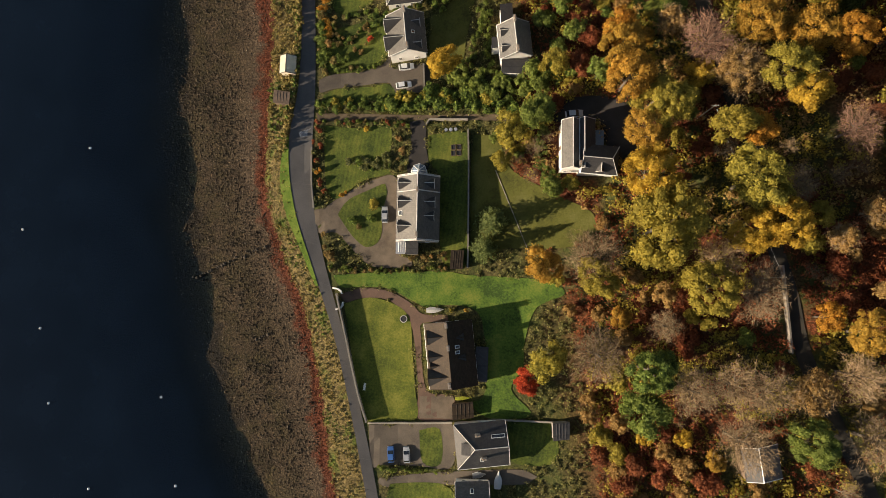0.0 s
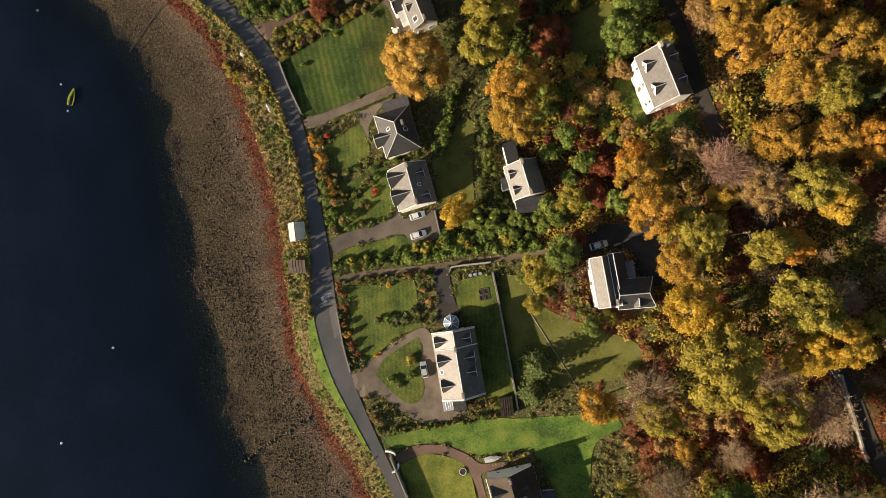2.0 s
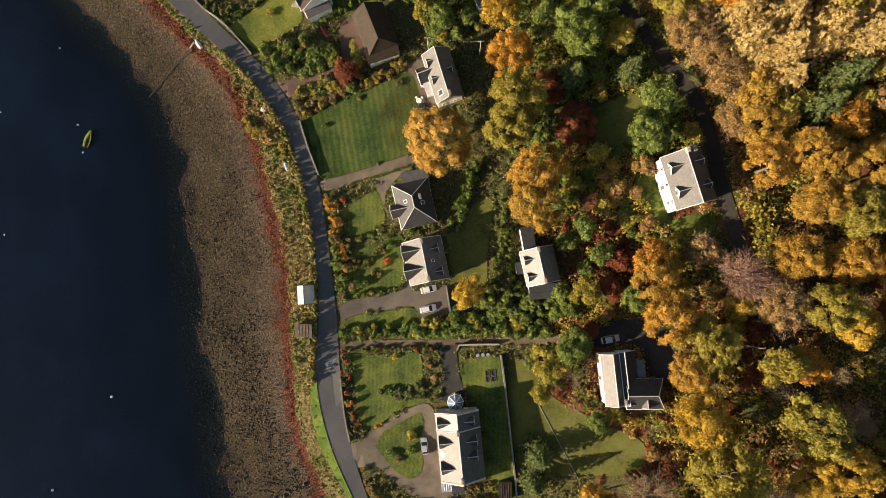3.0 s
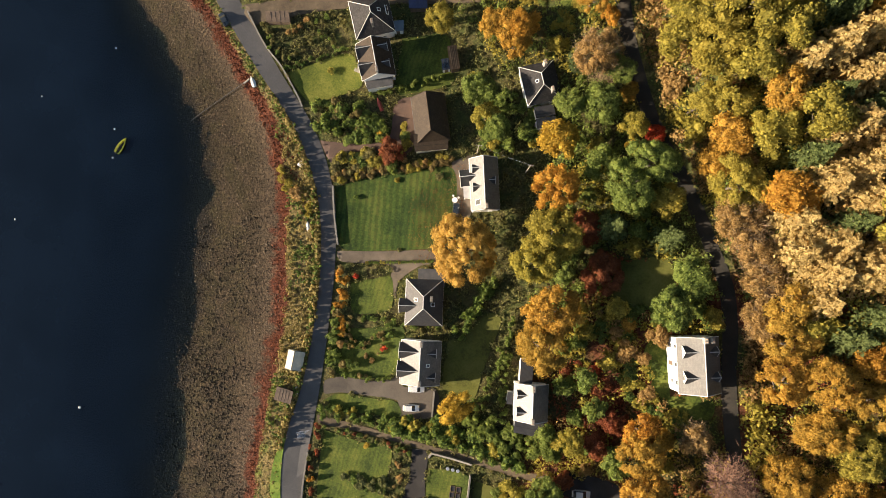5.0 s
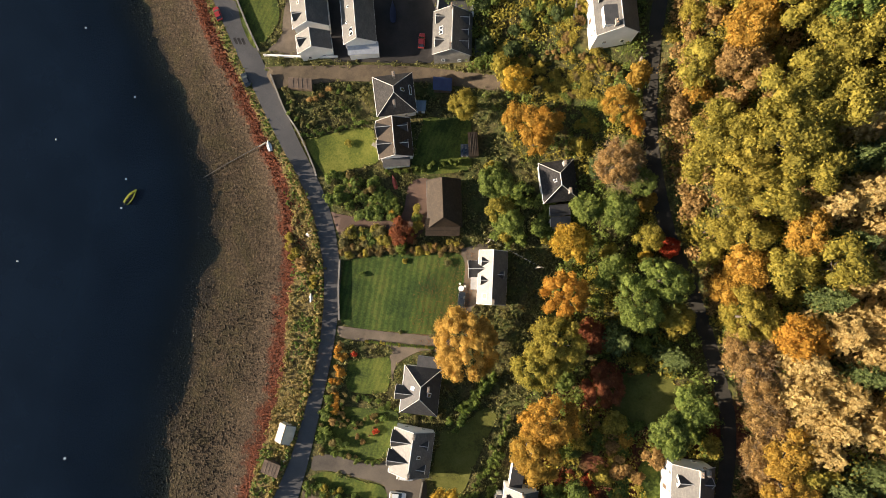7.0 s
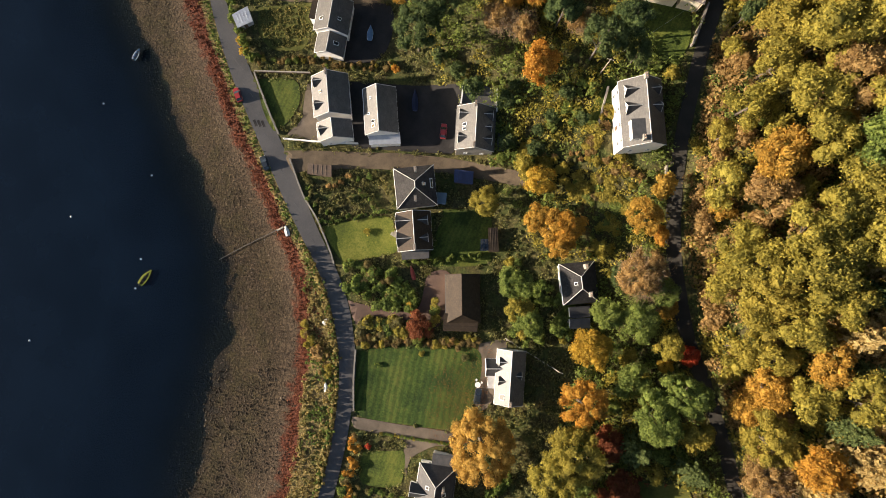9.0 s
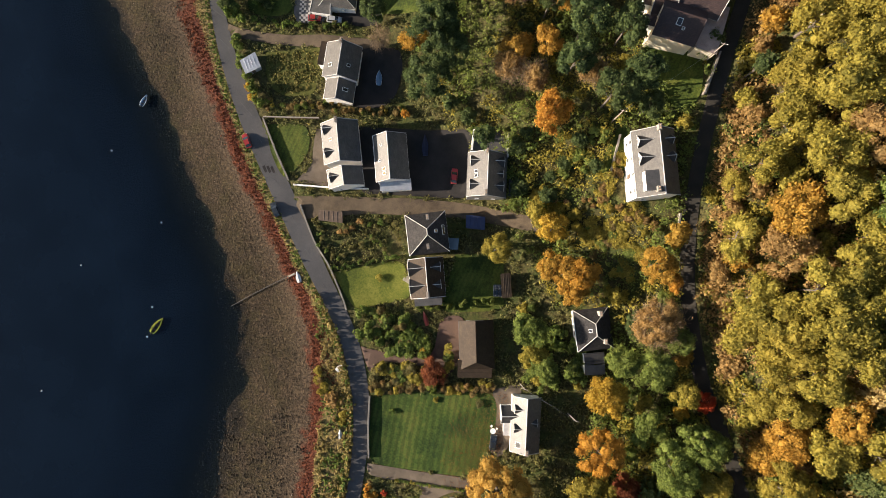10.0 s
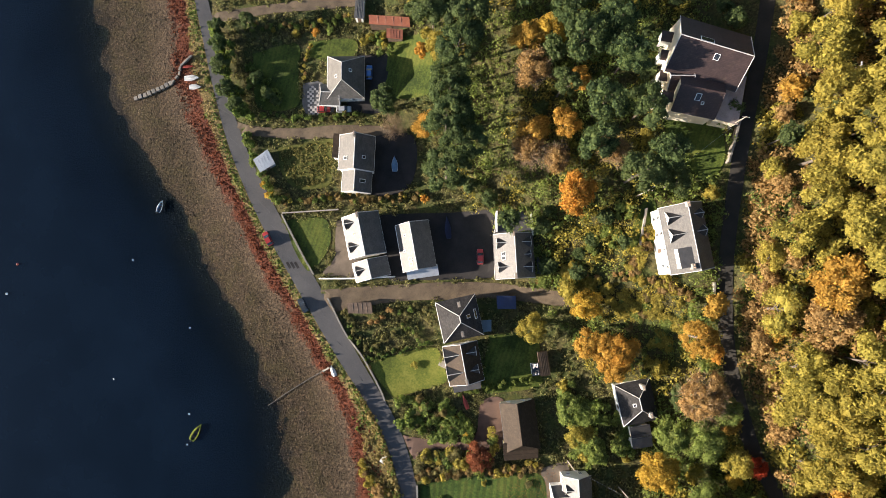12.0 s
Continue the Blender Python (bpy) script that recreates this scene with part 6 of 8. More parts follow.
# ---- shrubs, hedges, undergrowth ----
BUSHES = {kind: [crown_mesh("shrub", 300 + 7 * i + k, LEAF[kind], 6, 0.48, 26, 0.16, 0.85, 0.36) for k in range(3)] for i, kind in enumerate(LEAF) if kind not in ("larch", "pine")}
SHRUB_LABEL = {"hedge": "dense dark green garden shrub", "shrub": "grey-green rounded garden shrub", "rust": "russet brown garden shrub", "orange": "orange autumn garden shrub", "brown": "brown fading garden shrub", "olive": "olive yellow garden shrub", "green": "tall dark green leafy shrub", "dark": "round dark evergreen garden bush", "gold": "golden autumn shrub beside the drive", "yellow": "bright yellow garden shrub", "red": "scarlet leafy garden shrub"}


def free(x, y, pad=0.0):
    """Whether a spot lies clear of road, lanes, lawns and houses."""
    if shore(x, y) < 2.05 or inland(x, y) < 3.4 + pad:
        return False
    for bx, by, a, b in BUILT:
        if abs(x - bx) < b + 0.6 + pad and abs(y - by) < a + 0.6 + pad:
            return False
    k = min(range(0, len(hill_line), 2), key=lambda j: abs(hill_line[j][0] - x) + abs(hill_line[j][1] - y))
    if math.dist(hill_line[k], (x, y)) < 2.6 + pad:
        return False
    return not covered(x, y, PATCHES)


def bush(kind, x, y, r, high):
    rng = random.Random(int(x * 77 + y * 13))
    b = new("shrub", rng.choice(BUSHES[kind]))
    b.matrix_basis = Matrix.Translation((x, y, ground(x, y) + high * 0.45)) @ Matrix.Rotation(rng.uniform(0, 6.28), 4, "Z") @ Matrix.Diagonal((r, r * rng.uniform(0.85, 1.15), high * 0.62, 1))
    return tagged(b, SHRUB_LABEL[kind], "shrub", "garden shrubs")


def shrubbery(line, width, height, kinds):
    """A belt of shrubs of mixed kinds and sizes along a line."""
    kinds = kinds.split()
    rng = random.Random(int(line[0][0] * 10 + line[0][1]))
    one = kinds[0] in ("hedge", "green", "shrub", "olive") and len(line) > 2
    for x, y in smooth_line(line, max(width * 0.27, 0.85)):
        for k in range(max(int(width / 2.0), 1)):
            r = rng.uniform(0.55, 1.0) * min(max(width * 0.33, 0.8), 2.0)
            o = width * 0.5 - r * 0.6
            px, py = x + rng.uniform(-o, o), y + rng.uniform(-o, o)
            if shore(px, py) > 2.02 and inland(px, py) < 3.0:
                continue
            if any(abs(px - bx) < b * 0.9 and abs(py - by) < a * 0.9 for bx, by, a, b in BUILT):
                continue
            if covered(px, py, DRIVES):
                continue
            kind, high = kinds[0] if rng.random() < 0.55 else rng.choice(kinds), height * rng.uniform(0.6, 1.15)
            if one:
                FAR.append((rng.choice(BUSHES[kind]), Matrix.Translation((px, py, ground(px, py) + high * 0.45)) @ Matrix.Rotation(rng.uniform(0, 6.28), 4, "Z") @ Matrix.Diagonal((r, r, high * 0.62, 1))))
            elif rng.random() < 0.72:
                bush(kind, px, py, r * 1.08, high)
    if one and FAR:
        h = join_far("hedge", {"green": "thick overgrown evergreen hedge", "shrub": "belt of grey-green and russet garden shrubs", "olive": "belt of olive and yellow autumn shrubs"}.get(kinds[0], "dense green garden hedge with mixed shrubs"), "hedge")
        h["kind"], h["group"] = "", "hedges"
        del h["kind"]


def wall(line, high, material="wall_stone", thick=0.34):
    """A low stone wall with a coping, following the ground."""
    pts = smooth_line(line, 1.6)
    e = tagged(new("garden_wall"), "low weathered stone boundary wall", "wall", "garden walls")
    for nm, t, lo, hi in (("stonework", thick, -0.3, high - 0.12), ("coping", thick + 0.08, high - 0.12, high)):
        bm = bmesh.new()
        rings = []
        for (ax, ay), (bx, by) in zip(beside(pts, t / 2), beside(pts, -t / 2)):
            z = ground((ax + bx) / 2, (ay + by) / 2)
            jit = 0.05 * noise.noise((ax, ay, 2))
            rings.append([bm.verts.new(p) for p in ((ax, ay, z + lo), (bx, by, z + lo), (bx, by, z + hi + jit), (ax, ay, z + hi + jit))])
        for a, b in zip(rings, rings[1:]):
            for i in range(4):
                bm.faces.new((a[i], a[(i + 1) % 4], b[(i + 1) % 4], b[i]))
        bm.faces.new(rings[0][::-1])
        bm.faces.new(rings[-1])
        bmesh.ops.recalc_face_normals(bm, faces=bm.faces[:])
        part(nm, bm, MAT["concrete" if nm == "coping" and material != "render" else material], e)
    return e


wall([(-39.7, 48.3), (-39.5, 39.1), (-38.6, 31.5)], 0.9)
wall([(-31.3, 8), (-28.6, -2.7), (-24.8, -17.7), (-22.1, -25.8)], 2.0)
wall([(3.4, 51.6), (3.7, 41.3), (3.9, 23.4), (3.9, 15.4)], 1.6)
wall([(-21.8, -26.2), (-8.3, -25.5), (0.6, -24.8)], 1)
wall([(10.8, -23.4), (28.8, -22.9)], 1)
wall([(-45.4, 120.2), (-43.7, 112.5), (-41.3, 104.3)], 1.2)
wall([(-78, 165.7), (-71.5, 156.9), (-65.4, 151.1), (-59.2, 143.1), (-57.8, 140.9)], 1)
wall([(-94.8, 186.6), (-88.4, 178), (-83.1, 171.5)], 1.1)
wall([(-81.4, 170.6), (-69.8, 172.6), (-60.5, 174.6)], 1.0, "render", 0.3)
wall([(-94.8, 186.9), (-79.1, 190.3)], 1.0, "timber", 0.25)
wall([(74.5, 16.4), (75.7, 4.9), (76.4, -3.3)], 1.2)
wall([(14.1, 223.1), (13.4, 213.1)], 1.6)
wall([(-8.9, 70.3), (-8.4, 63.1)], 1.4)
wall([(-7.7, 53.6), (-7, 54.8), (3.3, 54.3)], 1.3)
wall([(16.5, 185.6), (18, 177.5)], 1.2)
wall([(-1.4, 191), (-2, 200.5)], 1)
shrubbery([(-38.5, 54.7), (-38, 47), (-37.9, 39.1), (-35.8, 34.6)], 3, 1.6, "rust shrub orange")
shrubbery([(-36.9, 55.8), (-25.9, 55.1), (-13.1, 53.9)], 2, 1.4, "hedge shrub rust")
shrubbery([(-28.4, 44.7), (-24.7, 43.6), (-21, 43.2), (-17.6, 44.4)], 4, 1.5, "shrub hedge")
shrubbery([(-15.2, 51.1), (-14.5, 41.8)], 3, 1.3, "brown shrub")
shrubbery([(-30.7, 34.8), (-23.7, 37.8), (-17.5, 39.5)], 1.4, 1, "orange brown")
shrubbery([(-36.4, 23.7), (-34.4, 19), (-32.3, 15)], 4, 1.6, "shrub hedge rust")
shrubbery([(-30.7, 14.7), (-21.6, 14.4), (-10.7, 14.5), (-0.9, 15.1)], 2, 1.5, "hedge shrub")
shrubbery([(-12, 18), (-6.2, 17.7), (-1.7, 18.4)], 3, 1.4, "shrub brown")
shrubbery([(-37.9, 59.6), (-29.3, 60), (-16.5, 59.8)], 4.4, 2.0, "hedge shrub olive")
shrubbery([(-16.5, 60.6), (-7.1, 60.8), (6.5, 58.7), (12.4, 57)], 8, 3, "hedge green olive")
shrubbery([(7.9, 83.9), (8.2, 74.5), (9.4, 66.7), (12.6, 61.8)], 3, 2.6, "hedge green")
shrubbery([(-1.1, 66.8), (6.4, 63.9), (13.8, 61.5), (22.2, 62.4)], 8, 3.2, "green hedge")
shrubbery([(20.8, 65.5), (27.6, 65), (34.2, 66.6)], 6, 3, "green hedge olive")
shrubbery([(-39.8, 88), (-39.2, 79.7), (-37.2, 73.3), (-32, 71.8)], 5, 2, "hedge shrub rust")
shrubbery([(-34.3, 85.7), (-33.2, 77.4), (-25.1, 82.5), (-24.7, 77.9)], 2, 1.5, "shrub hedge")
shrubbery([(22.3, 50.3), (21.6, 41.9), (25.8, 36.7), (30.9, 36.3)], 4, 2.4, "green hedge")
shrubbery([(11, 51.1), (16.2, 45.4), (17.4, 48)], 5, 2.4, "olive green")
shrubbery([(-20, -34.1), (-18.4, -37.5), (-8.1, -37.8), (-0.6, -38.1)], 1.8, 1.5, "hedge")
shrubbery([(-18.3, -41.1), (-2.1, -39.5)], 1.6, 1.2, "hedge")
shrubbery([(0.1, 4.7), (4.8, 5.7)], 3, 2, "olive gold")
shrubbery([(-44.1, 122.6), (-38.1, 124.7), (-29, 127.8), (-21.3, 129.2), (-15.5, 131.5)], 4, 1.8, "shrub olive brown")
shrubbery([(-46.9, 125.3), (-45.2, 128.5), (-37.4, 130.5), (-34.2, 128.4), (-41.6, 126.8)], 6, 2.2, "shrub hedge olive")
shrubbery([(-52.7, 136.4), (-50.8, 140.5), (-46.4, 139.2), (-40.8, 140.5), (-38.5, 136.7), (-43.7, 134.8)], 8, 2.8, "hedge shrub green")
shrubbery([(-72.3, 162.2), (-69.4, 157), (-64, 154.2), (-60, 157.9), (-57, 161.8), (-51.6, 158.9)], 2.6, 1.5, "shrub hedge green")
shrubbery([(-65, 161.8), (-58, 165.5), (-51.3, 166.9), (-49.6, 162.6)], 3.4, 1.8, "shrub brown hedge")
shrubbery([(-65.1, 151.1), (-56.1, 154.7), (-47.7, 159)], 2, 1.4, "hedge")
shrubbery([(-38.5, 146.5), (-32.5, 148.8), (-25, 151.6), (-18.5, 154.6)], 2.2, 1.8, "hedge green")
shrubbery([(-39.1, 97.8), (-38, 91.4), (-37.5, 85), (-36.4, 79)], 4, 1.6, "orange brown shrub")
shrubbery([(-31.9, 85.3), (-23.5, 86.2), (-14.2, 86.4), (-9.2, 87)], 3.5, 1.5, "hedge shrub")
shrubbery([(-39.7, 76), (-37.9, 71.4), (-34.4, 69.6), (-28.5, 69.9), (-20.8, 70.7)], 2.6, 1.5, "hedge shrub")
shrubbery([(-34.9, 80.8), (-29.8, 77.4), (-26.1, 74.2)], 2, 1.4, "shrub hedge rust")
shrubbery([(1.8, 100), (-1.2, 94.7), (-3.4, 89.8), (-5, 86.9)], 4.5, 2.8, "hedge green")
shrubbery([(8.2, 92), (6.5, 84.4), (5.1, 76.8), (3.7, 69.3)], 2.8, 2.4, "hedge green olive")
shrubbery([(30.7, 99), (34, 91.4), (36.5, 83.7), (41.3, 77.8), (48.2, 74.3)], 6, 2.2, "olive hedge green")
shrubbery([(41.8, 97.8), (46.6, 99.3), (48.6, 102.8)], 6, 3.2, "green hedge")
shrubbery([(-11.2, 152.6), (-7.2, 146.9), (-4.5, 141.1), (-2, 136.7), (4.3, 140.6)], 7, 3, "green hedge olive")
shrubbery([(23.4, 93.4), (28.7, 93.1), (34.5, 97)], 8, 2, "hedge green")
shrubbery([(27.6, 81.7), (32, 77.3), (34.1, 71)], 7, 1.8, "rust red")
shrubbery([(23.6, 82.2), (28.7, 83.3)], 5, 1.8, "rust")
shrubbery([(-122.5, 234.6), (-118.5, 228.4), (-117.2, 220.7), (-113.1, 215), (-109, 213.2)], 6.5, 6.4, "hedge green shrub")
shrubbery([(-113.5, 237.6), (-103.9, 238.7), (-94.2, 240.7), (-84.6, 243.6)], 3, 1.8, "hedge olive shrub")
shrubbery([(-105.7, 213), (-92.9, 214.3), (-80.2, 216.4), (-77, 218.4)], 3, 1.8, "hedge shrub")
shrubbery([(-105.1, 217.4), (-101.7, 219.1), (-111.7, 226.3), (-110.5, 221.5)], 3.5, 2, "hedge shrub green")
shrubbery([(-109.7, 207), (-104.8, 198), (-100.6, 193.7), (-96.9, 191.1)], 5, 4.0, "hedge yellow green")
shrubbery([(-95.1, 190.4), (-86, 192.6), (-76.5, 194.1), (-64, 196), (-56.1, 198.1)], 3.4, 1.8, "shrub hedge olive green")
shrubbery([(-22.6, 179.2), (-16.1, 180.9), (-9.8, 182.7), (-1.9, 184)], 3, 1.8, "brown olive shrub")
shrubbery([(-10.1, 189.8), (-8.6, 195.6), (-6.7, 198.5)], 7, 3, "green hedge")
shrubbery([(-80.5, 236.6), (-75.2, 240.2), (-73.5, 234.1)], 4, 2, "olive green")
shrubbery([(-1.1, 174), (5.7, 178.1), (12.1, 172.1), (6.9, 166.7)], 8, 0.9, "olive green shrub")
shrubbery([(-16.6, 183.1), (-7.5, 178.7), (-0.5, 177)], 6, 2.2, "olive hedge")
shrubbery([(1.1, 196.8), (-1.6, 186.8), (5.5, 183.8), (11.3, 180.5)], 5, 1.8, "olive shrub")
shrubbery([(-32, 134.7), (-36, 140), (-30.1, 127.5)], 5, 2.4, "hedge yellow")
shrubbery([(-53, 186.7), (-47.2, 179.9), (-43.4, 185.1)], 4, 1.5, "hedge")
shrubbery([(5.5, 138.6), (4.5, 147.5), (-3.1, 148.3), (-4.9, 138.5)], 7, 3, "green olive hedge")
shrubbery([(-60.5, 122.8), (-57, 117.1), (-52.7, 115.4), (-51.8, 112.2)], 4, 1.6, "olive shrub")
shrubbery([(-108.8, 206), (-104.4, 197.1), (-100.9, 194.5)], 4, 2, "hedge green")


for kind, x, y, r, high in (
    ("hedge", -27.6, 27.9, 1.4, 1.5), ("shrub", -25.7, 26.2, 0.9, 1.2), ("olive", -21.6, 32.2, 1.6, 1.7), ("hedge", -22.4, 28.4, 1.5, 1.6), ("yellow", -24.2, 53.1, 1.0, 1.4), ("red", -24.2, 78.8, 1.1, 1.5),
    ("red", -34.8, 96.6, 1.0, 1.3), ("brown", -55.4, 116.8, 2.3, 2.6), ("hedge", -30.1, 78.9, 1.1, 1.4), ("shrub", -25.9, 82.0, 1.0, 1.4), ("hedge", -22.9, 82.5, 1.1, 1.5), ("orange", -93.7, 237.9, 1.4, 1.8),
    ("olive", -51.2, 151.9, 1.2, 1.5), ("shrub", -63.4, 148.9, 0.9, 1.2), ("hedge", -14.5, 28.0, 0.8, 1.0), ("olive", -99.5, 237.5, 1.2, 1.6), ("hedge", -89.8, 239.0, 1.3, 1.9), ("olive", -28.0, 124.3, 0.9, 1.0),
    ("shrub", -16.6, 126.5, 1.2, 1.3), ("green", -27.6, 136.2, 1.6, 3.0), ("olive", -26.6, 134.4, 1.3, 2.6), ("hedge", -38.5, 118.0, 0.8, 1.0), ("orange", -55.7, 196.8, 1.5, 2.6), ("dark", -104.0, 219.0, 1.8, 2.6), ("dark", -101.6, 217.6, 1.7, 2.4),
):
    bush(kind, x, y, r, high)
for x, y in smooth_line([(-32.7, 100.7), (-24.4, 102.0), (-14.8, 103.8)], 0.75):
    bush("hedge" if int(x * 7) % 3 else "olive", x, y + 0.12 * math.sin(3 * x), 0.5, 0.7)
shrubbery([(-72.6, 238.0), (-71.6, 232.0), (-70.4, 226.0), (-69.2, 221.0)], 3, 3.6, "green hedge olive")
shrubbery([(-59.8, 238.0), (-58.6, 231.0), (-57.8, 225.0)], 2.4, 2.2, "hedge green")
shrubbery([(-68.8, 213.0), (-66.0, 206.0), (-63.0, 199.5)], 2.4, 2.4, "green hedge")
shrubbery([(-94.6, 234.6), (-95.6, 229.0), (-94.4, 222.0)], 1.6, 1.4, "olive brown hedge")


ROUGH = boxed([(-10, 185), (0, 189), (9, 188), (13, 176), (12, 163), (-4, 164)])


def scrub():
    """Small trees that close the hillside between the houses and the lane."""
    rng = random.Random(11)
    y = -80.0
    while y < 285:
        x = -70.0
        while x < 108:
            px, py = x + rng.uniform(-2, 2), y + rng.uniform(-2, 2)
            d = inland(px, py)
            if d > 56 and d < 150 and not covered(px, py, [ROUGH]) and not (py > 198 and abs(px + 33 + 0.33 * (py - 200)) < 5.5) and free(px, py, 1.6) and all(math.dist((px, py), (a, b)) > 0.78 * r + 1.4 for a, b, r in TREES):
                v = noise.noise((px * 0.035, py * 0.035, 9)) + rng.uniform(-0.3, 0.3)
                if py < 60:
                    kind = "brown" if v > 0.22 else "olive" if v > 0.08 else "rust" if v > -0.15 else "bare" if rng.random() < 0.6 else "green"
                else:
                    kind = "green" if v > 0.0 else "olive" if v > -0.2 else "brown" if rng.random() < 0.6 else "gold"
                if py > 180:
                    kind = "dark" if rng.random() < 0.9 else "olive"
                if rng.random() < 0.85:
                    r = rng.uniform(1.8, 3.2)
                    if r > 3.0:
                        tree(kind, px, py, r, None, "scrub trees", "", "_small")
                    else:
                        me = rng.choice(CROWNS.get(kind + "_small", CROWNS[kind]))
                        TREES.append((px, py, r))
                        FAR.append((me, pose(px, py, ground(px, py) + r * 1.0, 0, 0, rng.uniform(0, 360)) @ Matrix.Diagonal((r, r, r, 1))))
            x += 5.0
        y += 4.7


scrub()
join_far("thicket", "tangled autumn thicket of small trees and saplings", "thicket")


def stuff(name, material, label, category, spots, per, size, up, tufts=3):
    """One sheet of countless small clumps of leaves, each of a few tufts."""
    rng = np.random.default_rng(len(name))
    centres, radii = [], []
    for x, y, z, r in spots:
        for k in range(tufts):
            o = rng.normal(size=3) * r * 0.45
            centres.append(np.array((x + o[0], y + o[1], z + abs(o[2]) * 0.8)))
            radii.append(r * rng.uniform(0.35, 0.7))
    v, f = clump_leaves(rng, centres, radii, per, size, up, 0.95)
    tagged(new(name, mesh_of(name, v, f, material)), label, category, kind="stuff")


def cover(name, material, label, category, spots, per=26, size=0.3):
    """One sheet of countless low bushes, each an uneven mound of leaf sprays."""
    rng = np.random.default_rng(len(label))
    all_at, all_out = [], []
    for x, y, z, r in spots:
        n = int(per * rng.uniform(0.7, 1.2))
        d = rng.normal(size=(n, 3))
        d[:, 2] = np.abs(d[:, 2]) * 1.1
        d /= np.linalg.norm(d, axis=1)[:, None]
        all_at.append(np.array((x, y, z)) + d * r * rng.uniform(0.55, 1.35, (n, 1)) * (1.15, 1.15, 0.9))
        all_out.append(d)
    v = sprays(rng, np.concatenate(all_at), np.concatenate(all_out), size, 0.6)
    f = np.arange(len(v)).reshape(-1, 3)
    tagged(new(name, mesh_of(name, v.tolist(), f.tolist(), material)), label, category, kind="stuff")


def undergrowth():
    rng = random.Random(3)
    garden, bracken = [], []
    y = -85.0
    while y < 285:
        x = -130.0
        while x < 112:
            px, py = x + rng.uniform(-1, 1), y + rng.uniform(-1, 1)
            d = inland(px, py)
            if 4 < d < 125 and free(px, py):
                r = rng.uniform(0.45, 1.2)
                if d > 58 - 6 * noise.noise((px * 0.05, py * 0.05, 1)):
                    if noise.noise((px * 0.12, py * 0.12, 5)) > -0.4:
                        bracken.append((px, py, ground(px, py) + 0.1, r))
                elif noise.noise((px * 0.15, py * 0.15, 8)) > -0.35:
                    garden.append((px, py, ground(px, py) + 0.05, r * 0.8))
            x += 1.35
        y += 1.45
    floor = []
    for k in range(2600):
        px, py = rng.uniform(10, 112), rng.uniform(95, 285)
        near = min(range(len(hill_line)), key=lambda j: abs(hill_line[j][1] - py))
        if px - hill_line[near][0] > 2.6 and px < 116 - 0.3 * max(py - 90, 0):
            floor.append((px, py, ground(px, py) + rng.uniform(0.5, 3.0), rng.uniform(0.9, 2.0)))
    for hx, hy in hill_line:
        for k in range(3):
            px, py = hx + rng.uniform(2.4, 7.0), hy + rng.uniform(-1, 1)
            if hy > 55 and free(px, py, 0.0):
                floor.append((px, py, ground(px, py) + rng.uniform(0.5, 2.4), rng.uniform(0.9, 1.7)))
    low = []
    for k in range(2600):
        px, py = rng.uniform(14, 112), rng.uniform(-75, 100)
        if inland(px, py) > 60 and free(px, py, 0.0):
            low.append((px, py, ground(px, py) + rng.uniform(0.2, 1.8), rng.uniform(0.7, 1.5)))
    tan = [f for f in low if noise.noise((f[0] * 0.05, f[1] * 0.05, 41)) > 0.0]
    russet = [f for f in tan if f[1] < 30 + 12 * noise.noise((f[0] * 0.06, f[1] * 0.06, 3))]
    tan = [f for f in tan if f not in set(russet)]
    cover("understorey", LEAF["rust"], "russet bracken and dead fern between the bare trees", "undergrowth", russet, 34, 0.34)
    cover("understorey", LEAF["brown"], "fading tan saplings and tall bracken on the slope", "undergrowth", tan, 34, 0.34)
    cover("understorey", LEAF["olive"], "olive brambles between the trees of the slope", "undergrowth", [f for f in low if f not in set(tan) and f not in set(russet)], 34, 0.34)
    mid = []
    for k in range(3800):
        px, py = rng.uniform(-58, 60), rng.uniform(95, 262)
        strip = py > 198 and abs(px + 33 + 0.33 * (py - 200)) < 5.5
        if 54 < inland(px, py) < 120 and not strip and not covered(px, py, [ROUGH]) and free(px, py, 0.3):
            mid.append((px, py, ground(px, py) + rng.uniform(0.4, 2.6), rng.uniform(0.7, 1.5)))
    lush = [f for f in mid if noise.noise((f[0] * 0.05, f[1] * 0.05, 51)) > -0.12]
    cover("understorey", LEAF["green"], "lush green saplings and ivy between the garden trees", "undergrowth", lush, 34, 0.34)
    cover("understorey", LEAF["olive"], "olive yellow saplings between the garden trees", "undergrowth", [f for f in mid if f not in set(lush)], 34, 0.34)
    half = [f for f in floor if noise.noise((f[0] * 0.06, f[1] * 0.06, 31)) > 0.0]
    cover("understorey", LEAF["olive"], "olive saplings and brambles under the hill wood", "undergrowth", half, 42, 0.4)
    cover("understorey", LEAF["brown"], "fading tan saplings under the hill wood", "undergrowth", [f for f in floor if f not in set(half)], 42, 0.4)
    cover("garden_undergrowth", LEAF["shrub"], "low leafy green and brown garden ground cover", "undergrowth", garden, 17, 0.27)
    rust = [s for s in bracken if noise.noise((s[0] * 0.045, s[1] * 0.045, 12)) > 0.0 + max(s[1] - 80, 0) * 0.012]
    rest = [s for s in bracken if s not in set(rust)]
    leafy = [s for s in rest if s[1] > 70 and noise.noise((s[0] * 0.07, s[1] * 0.07, 17)) > -0.15]
    other = [s for s in rest if s not in set(leafy)]
    cover("hillside_brambles", LEAF["green"], "green brambles and ivy on the hillside", "scrub", leafy, 17, 0.27)
    cover("bracken", LEAF["rust"], "russet dead bracken on the hillside", "bracken", rust, 17, 0.27)
